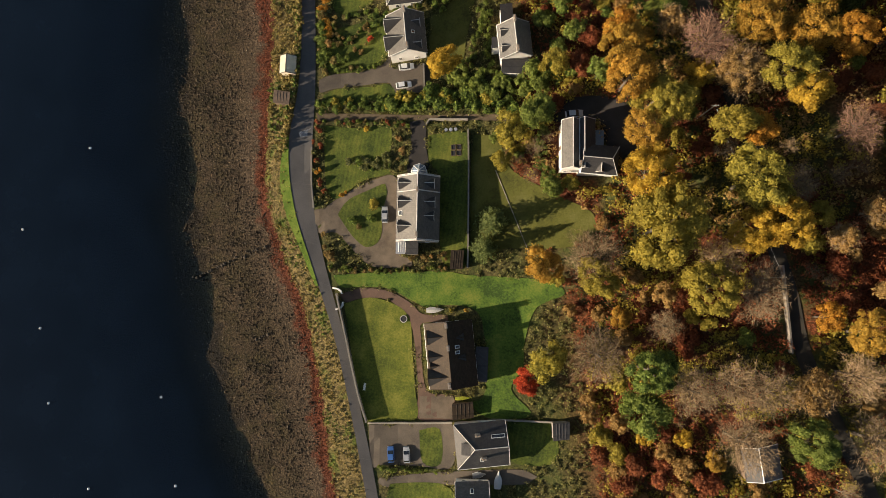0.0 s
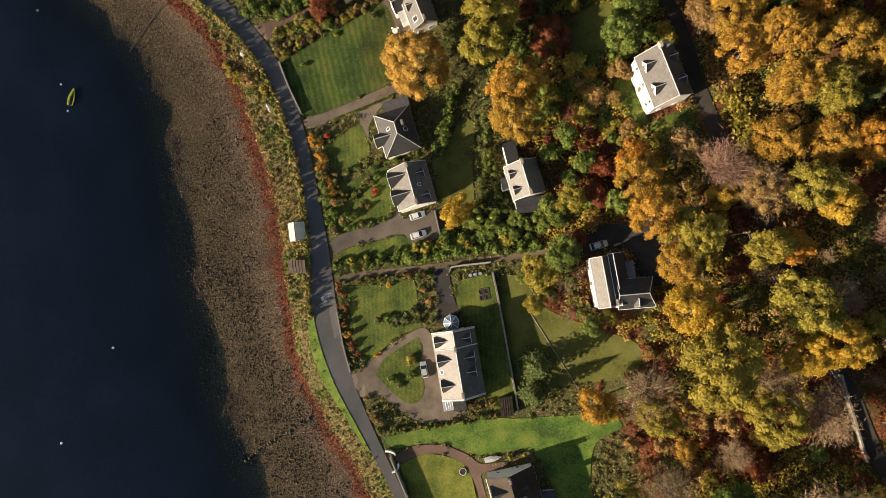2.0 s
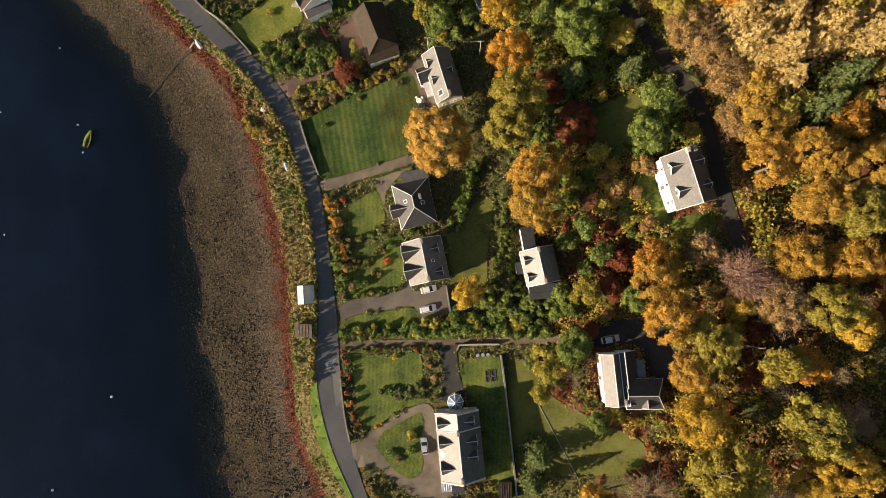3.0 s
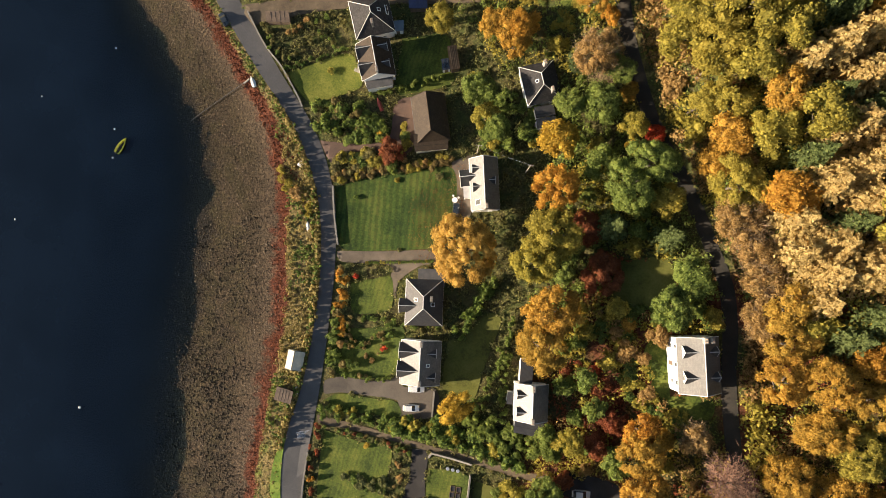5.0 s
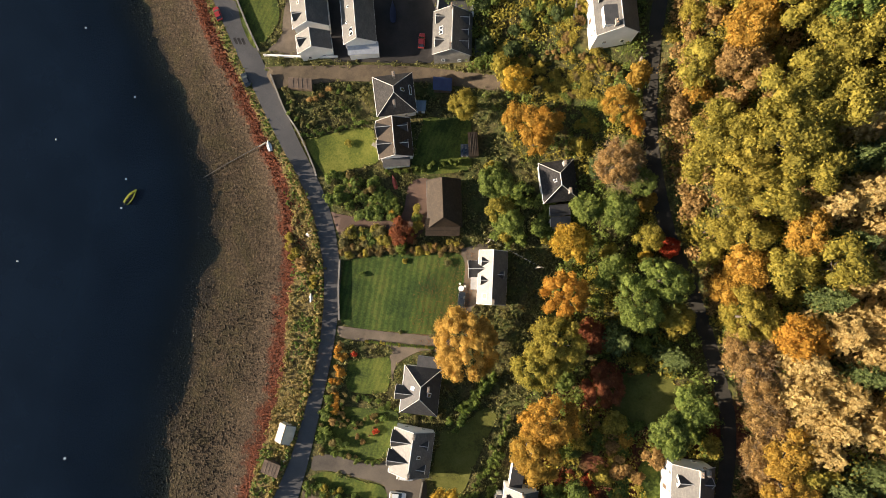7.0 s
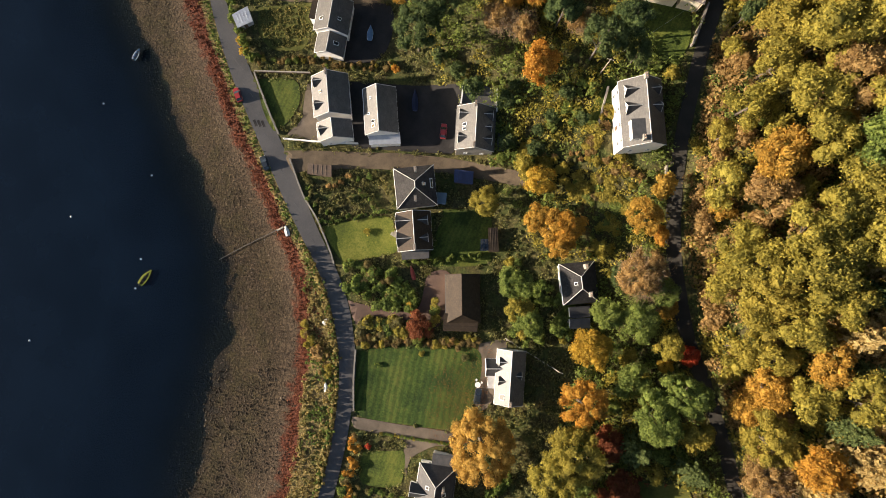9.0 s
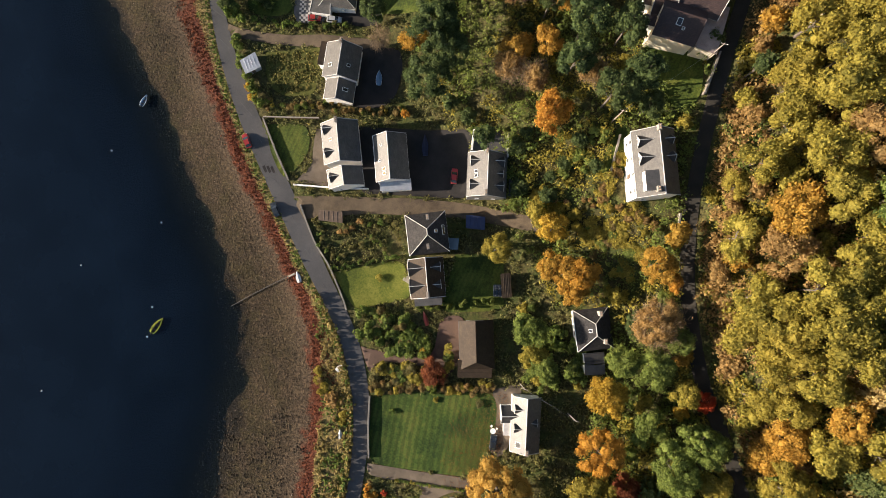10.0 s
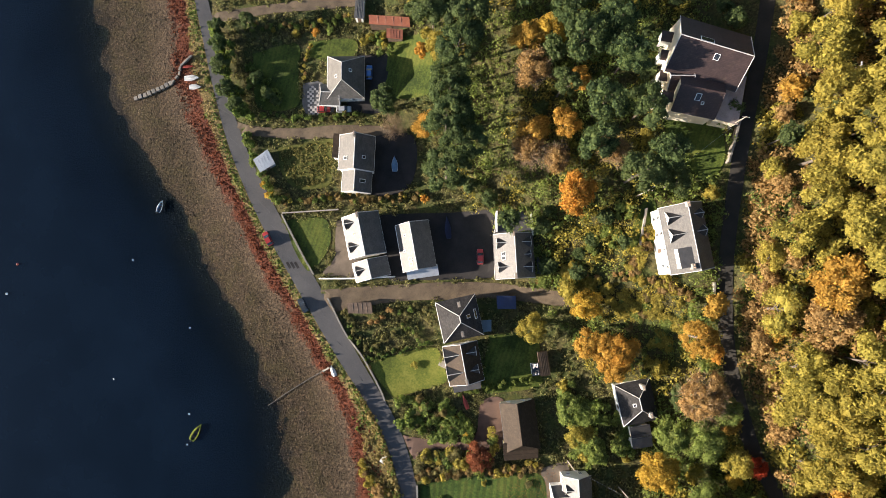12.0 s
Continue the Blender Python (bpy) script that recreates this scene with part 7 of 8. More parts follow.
    cover("hillside_scrub", LEAF["olive"], "olive green brambles and scrub on the hillside", "scrub", other, 17, 0.27)


undergrowth()


def garden_edging(a, b):
    """A low pale kerb of short lengths across the lawn, each following the slope."""
    e = thing("garden_edging", a[0], a[1], 0, 0.0, "low pale stone edging across the shaded lawn", "edging")
    mid = Vector((a[0], a[1], 0))
    n = 22
    for k in range(n):
        p, q = [Vector((a[0] + (b[0] - a[0]) * f, a[1] + (b[1] - a[1]) * f, 0)) for f in (k / n, (k + 0.97) / n)]
        p.z, q.z = ground(p.x, p.y), ground(q.x, q.y)
        side = (q - p).cross(Vector((0, 0, 1))).normalized() * 0.09
        bm = bmesh.new()
        low = [bm.verts.new(v - mid + Vector((0, 0, -0.15))) for v in (p - side, p + side, q + side, q - side)]
        top = [bm.verts.new(v - mid + Vector((0, 0, 0.24))) for v in (p - side * 0.8, p + side * 0.8, q + side * 0.8, q - side * 0.8)]
        bm.faces.new(top)
        bm.faces.new(low[::-1])
        for j in range(4):
            bm.faces.new((low[j], low[(j + 1) % 4], top[(j + 1) % 4], top[j]))
        bmesh.ops.recalc_face_normals(bm, faces=bm.faces[:])
        part("kerb", bm, MAT["stone"], e)


garden_edging((10.7, 40.6), (20.1, 17.8))
TUSSOCKS = foliage("tussock_grass", (0.07, 0.068, 0.02), (0.2, 0.18, 0.05), (0.4, 0.34, 0.11))
field_rng = random.Random(40)
tussock_spots = [(x, y) for x, y in ((field_rng.uniform(-99, -82), field_rng.uniform(194, 209)) for k in range(700)) if inside(x, y, [(-98.5, 204.5), (-88.6, 207.6), (-83.3, 208.5), (-83, 201.2), (-84, 197), (-91.2, 194.9), (-96, 197.8)])]
stuff("rough_grass", TUSSOCKS, "rough yellow-green tussock grass in a garden", "grass", [(x, y, ground(x, y) + 0.08, field_rng.uniform(0.25, 0.5)) for x, y in tussock_spots], 3, 0.14, 0.1, 2)


def verge_and_wrack():
    rng = random.Random(8)
    tufts, wrack, moss = [], [], []
    y = -90.0
    while y < 285:
        k, r = along(WEED_X, y), along(ROADL_X, y)
        n = int((r - k) * 0.8)
        for i in range(n):
            x = k + (r - k) * rng.uniform(0.12 if y < 135 else 0.55, 0.97)
            tall = min(max((y - 48) / 10, 0), 1) * min(max((140 - y) / 12, 0), 1) * (0.6 + 0.8 * noise.noise((x * 0.3, y * 0.3, 6)))
            (moss if (noise.noise((x * 0.13, y * 0.13, 2)) > 0.16 if y < 140 else r - x < 2.4) else tufts).append((x, y + rng.uniform(-0.5, 0.5), ground(x, y) + 0.55 * max(tall, 0), rng.uniform(0.25, 0.55) + 0.4 * max(tall, 0)))
        if 47 < y < 143:
            for off, lift in ((0.5, 1.15), (1.3, 0.8), (0.6, 0.5), (0.9, 0.1)):
                if rng.random() < 0.85:
                    (moss if rng.random() < 0.3 else tufts).append((r - off - rng.uniform(0, 0.5), y + rng.uniform(-0.4, 0.4), ground(r - off, y) + lift * rng.uniform(0.75, 1.2), rng.uniform(0.7, 1.0)))
        for i in range(9 if y < 120 else 17):
            x = k + (rng.gauss(0.1, 1.25) if y < 120 or rng.random() < 0.3 else rng.uniform(-2.8 if y > 192 else -1.2, 0.6 * (r - k)))
            wrack.append((x, y + rng.uniform(-0.5, 0.5), ground(x, y) + 0.05, rng.uniform(0.15, 0.4) * (1.0 if y < 120 else 1.35)))
        y += 0.8
    stuff("verge_grass", VERGE_LEAF, "tawny rough grass tussocks along the shore verge", "grass", tufts, 2.2, 0.15, -0.3, 2)
    stuff("verge_scrub", LEAF["hedge"], "low green scrub on the shore verge", "scrub", moss, 2.2, 0.15, 0.0, 2)
    stuff("seaweed_wrack", WRACK, "red-brown seaweed wrack along the tide line", "seaweed", wrack, 2, 0.13, 0.1, 1)


VERGE_LEAF = foliage("tawny_grass", (0.09, 0.068, 0.022), (0.28, 0.2, 0.07), (0.58, 0.43, 0.18), (0.3, 0.27, 0.08))
WRACK = foliage("seaweed", (0.035, 0.011, 0.005), (0.13, 0.036, 0.014), (0.27, 0.092, 0.038))
verge_and_wrack()


def shore_stones():
    """Weed-covered stones and lumps strewn over the foreshore, thick in some places and sparse in others."""
    rng = np.random.default_rng(21)
    base = np.array([(1, 0, 0), (0.3, 0.95, 0), (-0.8, 0.6, 0), (-0.8, -0.6, 0), (0.3, -0.95, 0), (0.1, 0.05, 0.75)], float)
    tri = [(0, 1, 5), (1, 2, 5), (2, 3, 5), (3, 4, 5), (4, 0, 5)]
    for name, material, label, count, bed, sizes in (
        ("shore_stones", STONES, "dark weedy stones strewn over the foreshore", 42000, -0.5, (0.1, 0.34)),
        ("pale_shore_stones", PALE_STONES, "pale dry stones and shingle on the upper beach", 5000, -2.0, (0.08, 0.2)),
    ):
        verts, faces = [], []
        while count:
            count -= 1
            y = rng.uniform(-85, 280)
            s = rng.uniform(-0.25, 1.0)
            w, k = along(WATER_X, y), along(WEED_X, y)
            x = w + (k - w) * s
            thick = noise.noise((x * 0.05, y * 0.05, 14)) + 0.5 * noise.noise((x * 0.2, y * 0.2, 15)) - 1.1 * max(s - 0.6, 0)
            if (thick - bed) * 1.3 < rng.random() + (0.25 * min(max((y - 95) / 50, 0), 1) if bed > -1 else 0):
                continue
            r = rng.uniform(*sizes) * rng.uniform(0.6, 1.3) * (1 if y < 110 else 0.75)
            a = rng.uniform(0, 6.28)
            p = base * r * rng.uniform(0.7, 1.3, (6, 3))
            p = p @ np.array([[math.cos(a), math.sin(a), 0], [-math.sin(a), math.cos(a), 0], [0, 0, 1]])
            j = len(verts)
            z = ground(x, y) + 0.3 * noise.noise((x * 0.11, y * 0.11, 0)) + 0.32 * noise.noise((x * 0.045, y * 0.045, 4)) + 0.12 * noise.noise((x * 0.4, y * 0.4, 7))
            verts.extend(map(tuple, p + (x, y, z - 0.06)))
            faces.extend([(b + j, c + j, d + j) for b, c, d in tri])
        tagged(new(name, mesh_of(name, verts, faces, material)), label, "stones", kind="stuff")


PALE_STONES = foliage("pale_shingle", (0.08, 0.065, 0.05), (0.18, 0.145, 0.115), (0.32, 0.27, 0.22))
STONES = foliage("shore_stone", (0.018, 0.013, 0.008), (0.055, 0.041, 0.026), (0.13, 0.1, 0.066))
shore_stones()


# ---- boats, cars, jetties, poles and garden things ----
def lathe(bm, profile, sides=12):
    rings = [[bm.verts.new((r * math.cos(2 * math.pi * i / sides), r * math.sin(2 * math.pi * i / sides), z)) for i in range(sides)] for r, z in profile]
    for a, b in zip(rings, rings[1:]):
        for i in range(sides):
            bm.faces.new((a[i], a[(i + 1) % sides], b[(i + 1) % sides], b[i]))
    bm.faces.new(rings[0][::-1])
    bm.faces.new(rings[-1])


def loft(bm, sections):
    """Skin over open cross sections of equal length."""
    rows = [[bm.verts.new(p) for p in s] for s in sections]
    for a, b in zip(rows, rows[1:]):
        for i in range(len(a) - 1):
            bm.faces.new((a[i], a[i + 1], b[i + 1], b[i]))
    return rows


def boat(name, x, y, turn, length, beam, hull, label, z=None, cover=None, group=""):
    """An open boat: hull with thickness, rubbing strake, thwarts and floor; or under a cover."""
    b = thing(name, x, y, turn, z, label, "boat", group)
    bm = bmesh.new()
    secs = []
    for k in range(9):
        f = k / 8
        w = beam / 2 * math.sin(math.pi * min(0.16 + f * 0.84, 1.0)) ** 0.6 if f < 1 else 0.01
        w = beam / 2 * (0.78 + 0.22 * math.sin(math.pi * f * 1.4)) * (1 - max(f - 0.5, 0) ** 2 * 3.8) if f < 1 else 0.02
        w = max(w, 0.03)
        xx = -length / 2 + length * f
        rise = 0.16 * f * f
        secs.append([(xx, w * c, 0.05 + rise * s + 0.55 * beam * 0.6 * h) for c, h, s in ((-1.0, 1.0, 1), (-0.85, 0.45, 1), (-0.45, 0.05, 0), (0, -0.05, 0), (0.45, 0.05, 0), (0.85, 0.45, 1), (1.0, 1.0, 1))])
    rows = loft(bm, secs)
    bm.faces.new(rows[0])
    bmesh.ops.recalc_face_normals(bm, faces=bm.faces[:])
    bmesh.ops.solidify(bm, geom=bm.faces[:], thickness=0.05)
    part("hull", bm, hull, b)
    for side in (0, 6):
        bm = bmesh.new()
        loft(bm, [[(q[side][0], q[side][1] * 1.03, q[side][2] + 0.03), (q[side][0], q[side][1] * 0.8, q[side][2] + 0.05)] for q in secs])
        bmesh.ops.solidify(bm, geom=bm.faces[:], thickness=0.03)
        part("gunwale", bm, MAT["white_paint"] if hull == MAT["blue_boat"] else hull, b)
    top = 0.05 + 0.33 * beam
    if cover:
        bm = bmesh.new()
        loft(bm, [[(s[0][0], s[0][1] * 1.02, s[0][2] + 0.02), (s[0][0], 0, s[0][2] + 0.28 * (1 - abs(k / 8 - 0.45))), (s[6][0], s[6][1] * 1.02, s[6][2] + 0.02)] for k, s in enumerate(secs)])
        bmesh.ops.solidify(bm, geom=bm.faces[:], thickness=0.02)
        part("cover", bm, cover, b)
    else:
        for f in (-0.28, 0.0, 0.24):
            bm = bmesh.new()
            block(bm, length * f - 0.14, length * f + 0.14, -beam * 0.42, beam * 0.42, top * 0.62, top * 0.62 + 0.04)
            part("thwart", bm, MAT["timber"], b)
        bm = bmesh.new()
        block(bm, -length * 0.42, length * 0.3, -beam * 0.28, beam * 0.28, 0.07, 0.1)
        part("floor_boards", bm, MAT["slab"], b)
        bm = bmesh.new()
        block(bm, -length / 2 - 0.3, -length / 2 + 0.05, -0.16, 0.16, top * 0.5, top + 0.35)
        part("outboard_motor", bm, MAT["rubber"], b)
    return b


def buoy(x, y, r=0.33, material="white_paint"):
    b = thing("mooring_buoy", x, y, 0, 0.0, "round pale mooring buoy floating on the loch", "buoy", "mooring buoys")
    bm = bmesh.new()
    lathe(bm, [(0.05, -r * 0.8), (r * 0.7, -r * 0.6), (r, 0.0), (r * 0.75, r * 0.6), (r * 0.2, r * 0.85)])
    part("float", bm, MAT[material], b)
    bm = bmesh.new()
    tube(bm, (0, 0, r * 0.8), (0, 0, r * 1.25), 0.05, 0.05, 6)
    part("eye", bm, MAT["rubber"], b)


def car(x, y, turn, paint, label, length=4.3, width=1.8, high=1.5, z=None):
    """A parked car: body, glasshouse, roof, bumpers, lamps and four wheels."""
    c = thing("car", x, y, turn, z, label, "car", "parked cars")
    hl, hw = length / 2, width / 2
    bm = bmesh.new()
    prof = [(-hl, 0.45, 0.80), (-hl * 0.97, 0.32, 0.92), (-hl * 0.6, 0.25, 0.98), (0.0, 0.25, 1.0), (hl * 0.5, 0.25, 0.97), (hl * 0.93, 0.3, 0.84), (hl, 0.42, 0.68)]
    secs = [[(px, hw * s * (0.86 if abs(px) > hl * 0.9 else 1.0), zz) for s, zz in ((-0.96, lo), (-1.0, (lo + hi) / 2), (-0.93, hi), (0.0, hi + 0.03), (0.93, hi), (1.0, (lo + hi) / 2), (0.96, lo))] for px, lo, hi in prof]
    rows = loft(bm, secs)
    bm.faces.new(rows[0])
    bm.faces.new(rows[-1][::-1])
    bmesh.ops.recalc_face_normals(bm, faces=bm.faces[:])
    body = part("body", bm, paint, c)
    bm = bmesh.new()
    gl = [(-hl * 0.88, 0.95, 0.8), (-hl * 0.62, high - 0.08, 0.68), (hl * 0.12, high - 0.06, 0.7), (hl * 0.5, 1.0, 0.82)]
    secs = [[(px, -hw * 0.86, 0.93), (px, -hw * k, zz), (px, hw * k, zz), (px, hw * 0.86, 0.93)] for px, zz, k in gl]
    rows = loft(bm, secs)
    bm.faces.new(rows[0])
    bm.faces.new(rows[-1][::-1])
    bmesh.ops.recalc_face_normals(bm, faces=bm.faces[:])
    part("cabin_glass", bm, MAT["glass"], c, "dark tinted car windows")
    bm = bmesh.new()
    block(bm, -hl * 0.62, hl * 0.13, -hw * 0.7, hw * 0.7, high - 0.09, high)
    bmesh.ops.bevel(bm, geom=bm.edges[:], offset=0.035, segments=2, affect="EDGES")
    part("roof", bm, paint, c)
    for sx in (-1, 1):
        bm = bmesh.new()
        block(bm, sx * hl * 0.985 - 0.06, sx * hl * 0.985 + 0.06, -hw * 0.85, hw * 0.85, 0.3, 0.55)
        part("bumper", bm, MAT["rubber"], c)
        for sy in (-1, 1):
            w = part_wheel(c, sx * hl * 0.62, sy * (hw - 0.1))
            bm = bmesh.new()
            block(bm, sx * hl * 0.95 - 0.05, sx * hl * 0.95 + 0.05, sy * hw * 0.68 - 0.16, sy * hw * 0.68 + 0.16, 0.62, 0.76)
            part("headlight" if sx > 0 else "tail_light", bm, MAT["white_paint"] if sx > 0 else MAT["red_boat"], c)
    return c


def part_wheel(c, x, y):
    bm = bmesh.new()
    tube(bm, (0, -0.1, 0.32), (0, 0.1, 0.32), 0.32, 0.32, 14)
    w = part("wheel", bm, MAT["rubber"], c, "", pose(x, y, 0))
    bm = bmesh.new()
    tube(bm, (0, -0.105, 0.32), (0, 0.105, 0.32), 0.2, 0.2, 10)
    part("rim", bm, MAT["sheet"], w)
    return w


WHITE, SILVER, DARK, RED_PAINT, BLUE_PAINT = (car_paint(n, c) for n, c in (("white_car_paint", (0.75, 0.75, 0.74)), ("silver_car_paint", (0.4, 0.41, 0.42)), ("dark_car_paint", (0.02, 0.025, 0.03)), ("red_car_paint", (0.3, 0.025, 0.02)), ("blue_car_paint", (0.05, 0.14, 0.38))))
car(-13.6, 70.0, 8, WHITE, "white hatchback parked by the gable wall", 4.2)
car(-14.2, 64.9, 8, WHITE, "white hatchback parked at the drive's edge", 4.3)
car(-18.5, 29.4, 92, SILVER, "silver car parked on the gravel sweep", 4.4)
car(-15.4, -34.0, 94, BLUE_PAINT, "blue-grey car parked behind the hedge", 4.2)
car(-11.2, -33.9, 94, SILVER, "silver car parked on the bungalow drive", 4.2)
car(-76.9, 229.0, 98, BLUE_PAINT, "blue car parked behind the bungalow", 4.0)
car(-97.6, 179.2, 127, RED_PAINT, "red car parked on the seaward verge", 4.2)
car(-84.5, 162.6, 128, DARK, "dark car parked on the seaward verge", 4.2)
car(29.6, 53.8, 6, SILVER, "blue and silver pick-up beside the house", 4.4)
car(-10.7, 118.0, 98, DARK, "dark car parked on the gravel", 4.0)
car(-38.6, 183.6, 100, RED_PAINT, "red car parked in the shaded yard", 4.2)
boat("moored_boat", -108.5, 122.8, 69, 5.0, 1.9, MAT["yellow_boat"], "lime yellow open boat at its mooring", 0.0 - 0.25)
boat("moored_boat", -130.8, 183.5, 80, 3.6, 1.5, MAT["blue_boat"], "pale blue and white dinghy moored offshore", 0.0 - 0.2)
boat("beached_boat", -127.6, 221.0, 15, 4.2, 1.7, MAT["white_paint"], "white dinghy drawn up on the verge", None, MAT["white_paint"])
boat("beached_boat", -126.1, 218.6, 12, 3.4, 1.5, MAT["white_paint"], "small white dinghy drawn up on the verge", None, MAT["white_paint"])
boat("kayak", -129.4, 224.2, 14, 3.6, 0.9, MAT["red_boat"], "red kayak lying above the beach", None, MAT["red_boat"])
boat("beached_boat", -50.5, 108.2, 108, 2.9, 1.1, MAT["white_paint"], "upturned white dinghy in the rough grass", None, MAT["white_paint"])
boat("beached_boat", -55.4, 125.2, 60, 2.2, 1.5, MAT["white_paint"], "small white tender on the shore verge", None, MAT["white_paint"])
boat("beached_boat", -73.3, 146.2, 120, 3.2, 1.4, MAT["white_paint"], "white dinghy beside the slip", None, MAT["white_paint"])
boat("trailer_boat", -65.7, 205.0, 102, 4.2, 1.7, MAT["blue_boat"], "pale blue boat stored beside the cottage", None, MAT["blue_boat"])
boat("trailer_boat", -48.5, 190.0, 106, 6.0, 1.6, MAT["dark_blue"], "long boat under a dark blue cover", None, MAT["dark_blue"])
boat("trailer_boat", -4.4, 4.2, 4, 4.6, 1.5, MAT["white_paint"], "white boat parked beside the drive", None, MAT["white_paint"])
boat("trailer_boat", 12.6, -38.5, 86, 4.4, 1.9, MAT["white_paint"], "white boat stored between the houses", None, MAT["white_paint"])
boat("trailer_boat", 7.8, -37.6, 8, 3.4, 1.5, MAT["white_paint"], "white dinghy stored between the houses", None, MAT["sheet"])
boat("kayak", 3.4, -18.4, 6, 4.2, 0.9, MAT["yellow_boat"], "yellow kayak lying beside the shed", None, MAT["yellow_boat"])
boat("kayak", -36.2, 144.4, 120, 4.0, 1.2, MAT["red_boat"], "red canoe lying beside the yard", None, MAT["red_boat"])
for bx, by in [(-105.4, 48.5), (-123.2, 24.5), (-116, -3.4), (-112, -24.1), (-80.4, -21.7), (-99, -46.9), (-74.9, -45.5), (-135.6, 167.1), (-134.2, 133.4), (-115.9, 150.9), (-110.4, 119), (-167.7, 160.6), (-168.9, 151.9), (-111.5, 127.3), (-134.3, 97.2)]:
    buoy(bx, by, 0.36 if by < 60 or bx < -140 else 0.26, "white_paint" if (bx, by) not in ((-167.7, 160.6),) else "red_boat")


def jetty(name, line, width, high, label, material="concrete"):
    """An old slip or groyne running down the beach: laid stone blocks, or a loose line of boulders."""
    j = tagged(new(name), label, "jetty")
    rng = random.Random(4)
    loose = material == "weedy_rock"
    for (ax, ay), (bx, by) in zip(line, line[1:]):
        n = max(int(math.dist((ax, ay), (bx, by)) / (0.8 if loose else 1.1)), 1)
        for k in range(n):
            f = (k + 0.5) / n
            x, y = ax + (bx - ax) * f, ay + (by - ay) * f
            bm = bmesh.new()
            if loose:
                x, y = x + rng.gauss(0, 0.3), y + rng.gauss(0, 0.3)
                bmesh.ops.create_icosphere(bm, subdivisions=1, radius=rng.uniform(0.25, 0.55))
                for v in bm.verts:
                    v.co *= rng.uniform(0.75, 1.2)
                    v.co.z *= 0.7
                part("boulder", bm, MAT[material], j, "", pose(x, y, ground(x, y) + 0.1, 0, 0, rng.uniform(0, 360)))
                continue
            block(bm, -0.52, 0.52, -width / 2 * rng.uniform(0.8, 1.1), width / 2 * rng.uniform(0.8, 1.1), -0.6, high * rng.uniform(0.75, 1.15))
            bmesh.ops.bevel(bm, geom=bm.edges[:], offset=0.06, segments=1, affect="EDGES")
            part("stone_block", bm, MAT[material], j, "", pose(x, y, ground(x, y), rng.uniform(-3, 3), rng.uniform(-3, 3), math.degrees(math.atan2(by - ay, bx - ax))))
    return j


jetty("slipway", [(-144.1, 212.8), (-140.3, 214.8), (-136.6, 216.9), (-133.2, 219.2)], 1.3, 0.7, "old stone slip running down the beach")
jetty("sea_wall", [(-133.5, 218.8), (-131.7, 221.3), (-131.6, 224.0), (-128.8, 227.4)], 0.6, 0.9, "low broken sea wall above the wrack")
jetty("stone_groyne", [(-73.6, 11.6), (-68.7, 13.6), (-63.8, 15.9), (-57.3, 18.8), (-52.5, 20.8)], 0.9, 0.45, "line of weedy boulders across the beach", "weedy_rock")
jetty("stone_groyne", [(-55.6, -5.0), (-50.7, -3.7)], 0.8, 0.4, "short line of weedy boulders on the beach", "weedy_rock")


def pipe(line):
    e = tagged(new("outfall_pipe"), "rusty outfall pipe running over the beach", "pipe")
    bm = bmesh.new()
    for a, b in zip(line, line[1:]):
        tube(bm, (*a, ground(*a) + 0.3), (*b, ground(*b) + 0.3), 0.1, 0.1, 7)
    part("pipe_run", bm, MAT["felt"], e)
    bm = bmesh.new()
    tube(bm, (-76.2, 145.5, ground(-76.2, 145.5) + 0.35), (-74.4, 146.9, ground(-74.4, 146.9) + 0.45), 0.28, 0.28, 8)
    part("concrete_collar", bm, MAT["concrete"], e)


pipe([(-90.1, 133.2), (-84.5, 138.5), (-79, 143.3), (-74.2, 147.1)])


def pole(x, y, high, label="weathered wooden telegraph pole"):
    p = thing("telegraph_pole", x, y, 0, None, label, "pole", "telegraph poles")
    bm = bmesh.new()
    tube(bm, (0, 0, -0.5), (0, 0, high), 0.15, 0.1, 8)
    part("post", bm, POLE_WOOD, p)
    bm = bmesh.new()
    block(bm, -0.8, 0.8, -0.06, 0.06, high - 0.5, high - 0.38)
    part("cross_arm", bm, POLE_WOOD, p)
    for k in (-0.7, 0.0, 0.7):
        bm = bmesh.new()
        lathe(bm, [(0.04, high - 0.38), (0.06, high - 0.3), (0.03, high - 0.2)], 6)
        part("insulator", bm, MAT["white_paint"], p, "", Matrix.Translation((k, 0, 0)))
    return (x, y, ground(x, y) + high - 0.25)


def wire(a, b, sag=0.8):
    w = tagged(new("overhead_wire"), "thin overhead wire between two poles", "wire", "overhead wires")
    bm = bmesh.new()
    pts = [Vector(a).lerp(Vector(b), k / 8) - Vector((0, 0, sag * 4 * (k / 8) * (1 - k / 8))) for k in range(9)]
    for p, q in zip(pts, pts[1:]):
        tube(bm, p, q, 0.014, 0.014, 4)
    part("strand", bm, MAT["sheet"], w)


POLE_WOOD = surface("bleached_pole_wood", (0.2, 0.17, 0.13), (0.4, 0.35, 0.28), 1.5, 9, 0.85, 0.01)
p1, p2 = pole(-4.7, 203.1, 9.5), pole(11.8, 221.1, 9.5)
p3, p4 = pole(56.9, 50.7, 9.5), pole(70.5, 13.4, 9.5)
p5, p6 = pole(-7.6, 134.4, 8.5), pole(5.8, 130.6, 9.0)
for a, b in ((p1, p2), (p3, p4), (p5, p6)):
    wire(a, b)


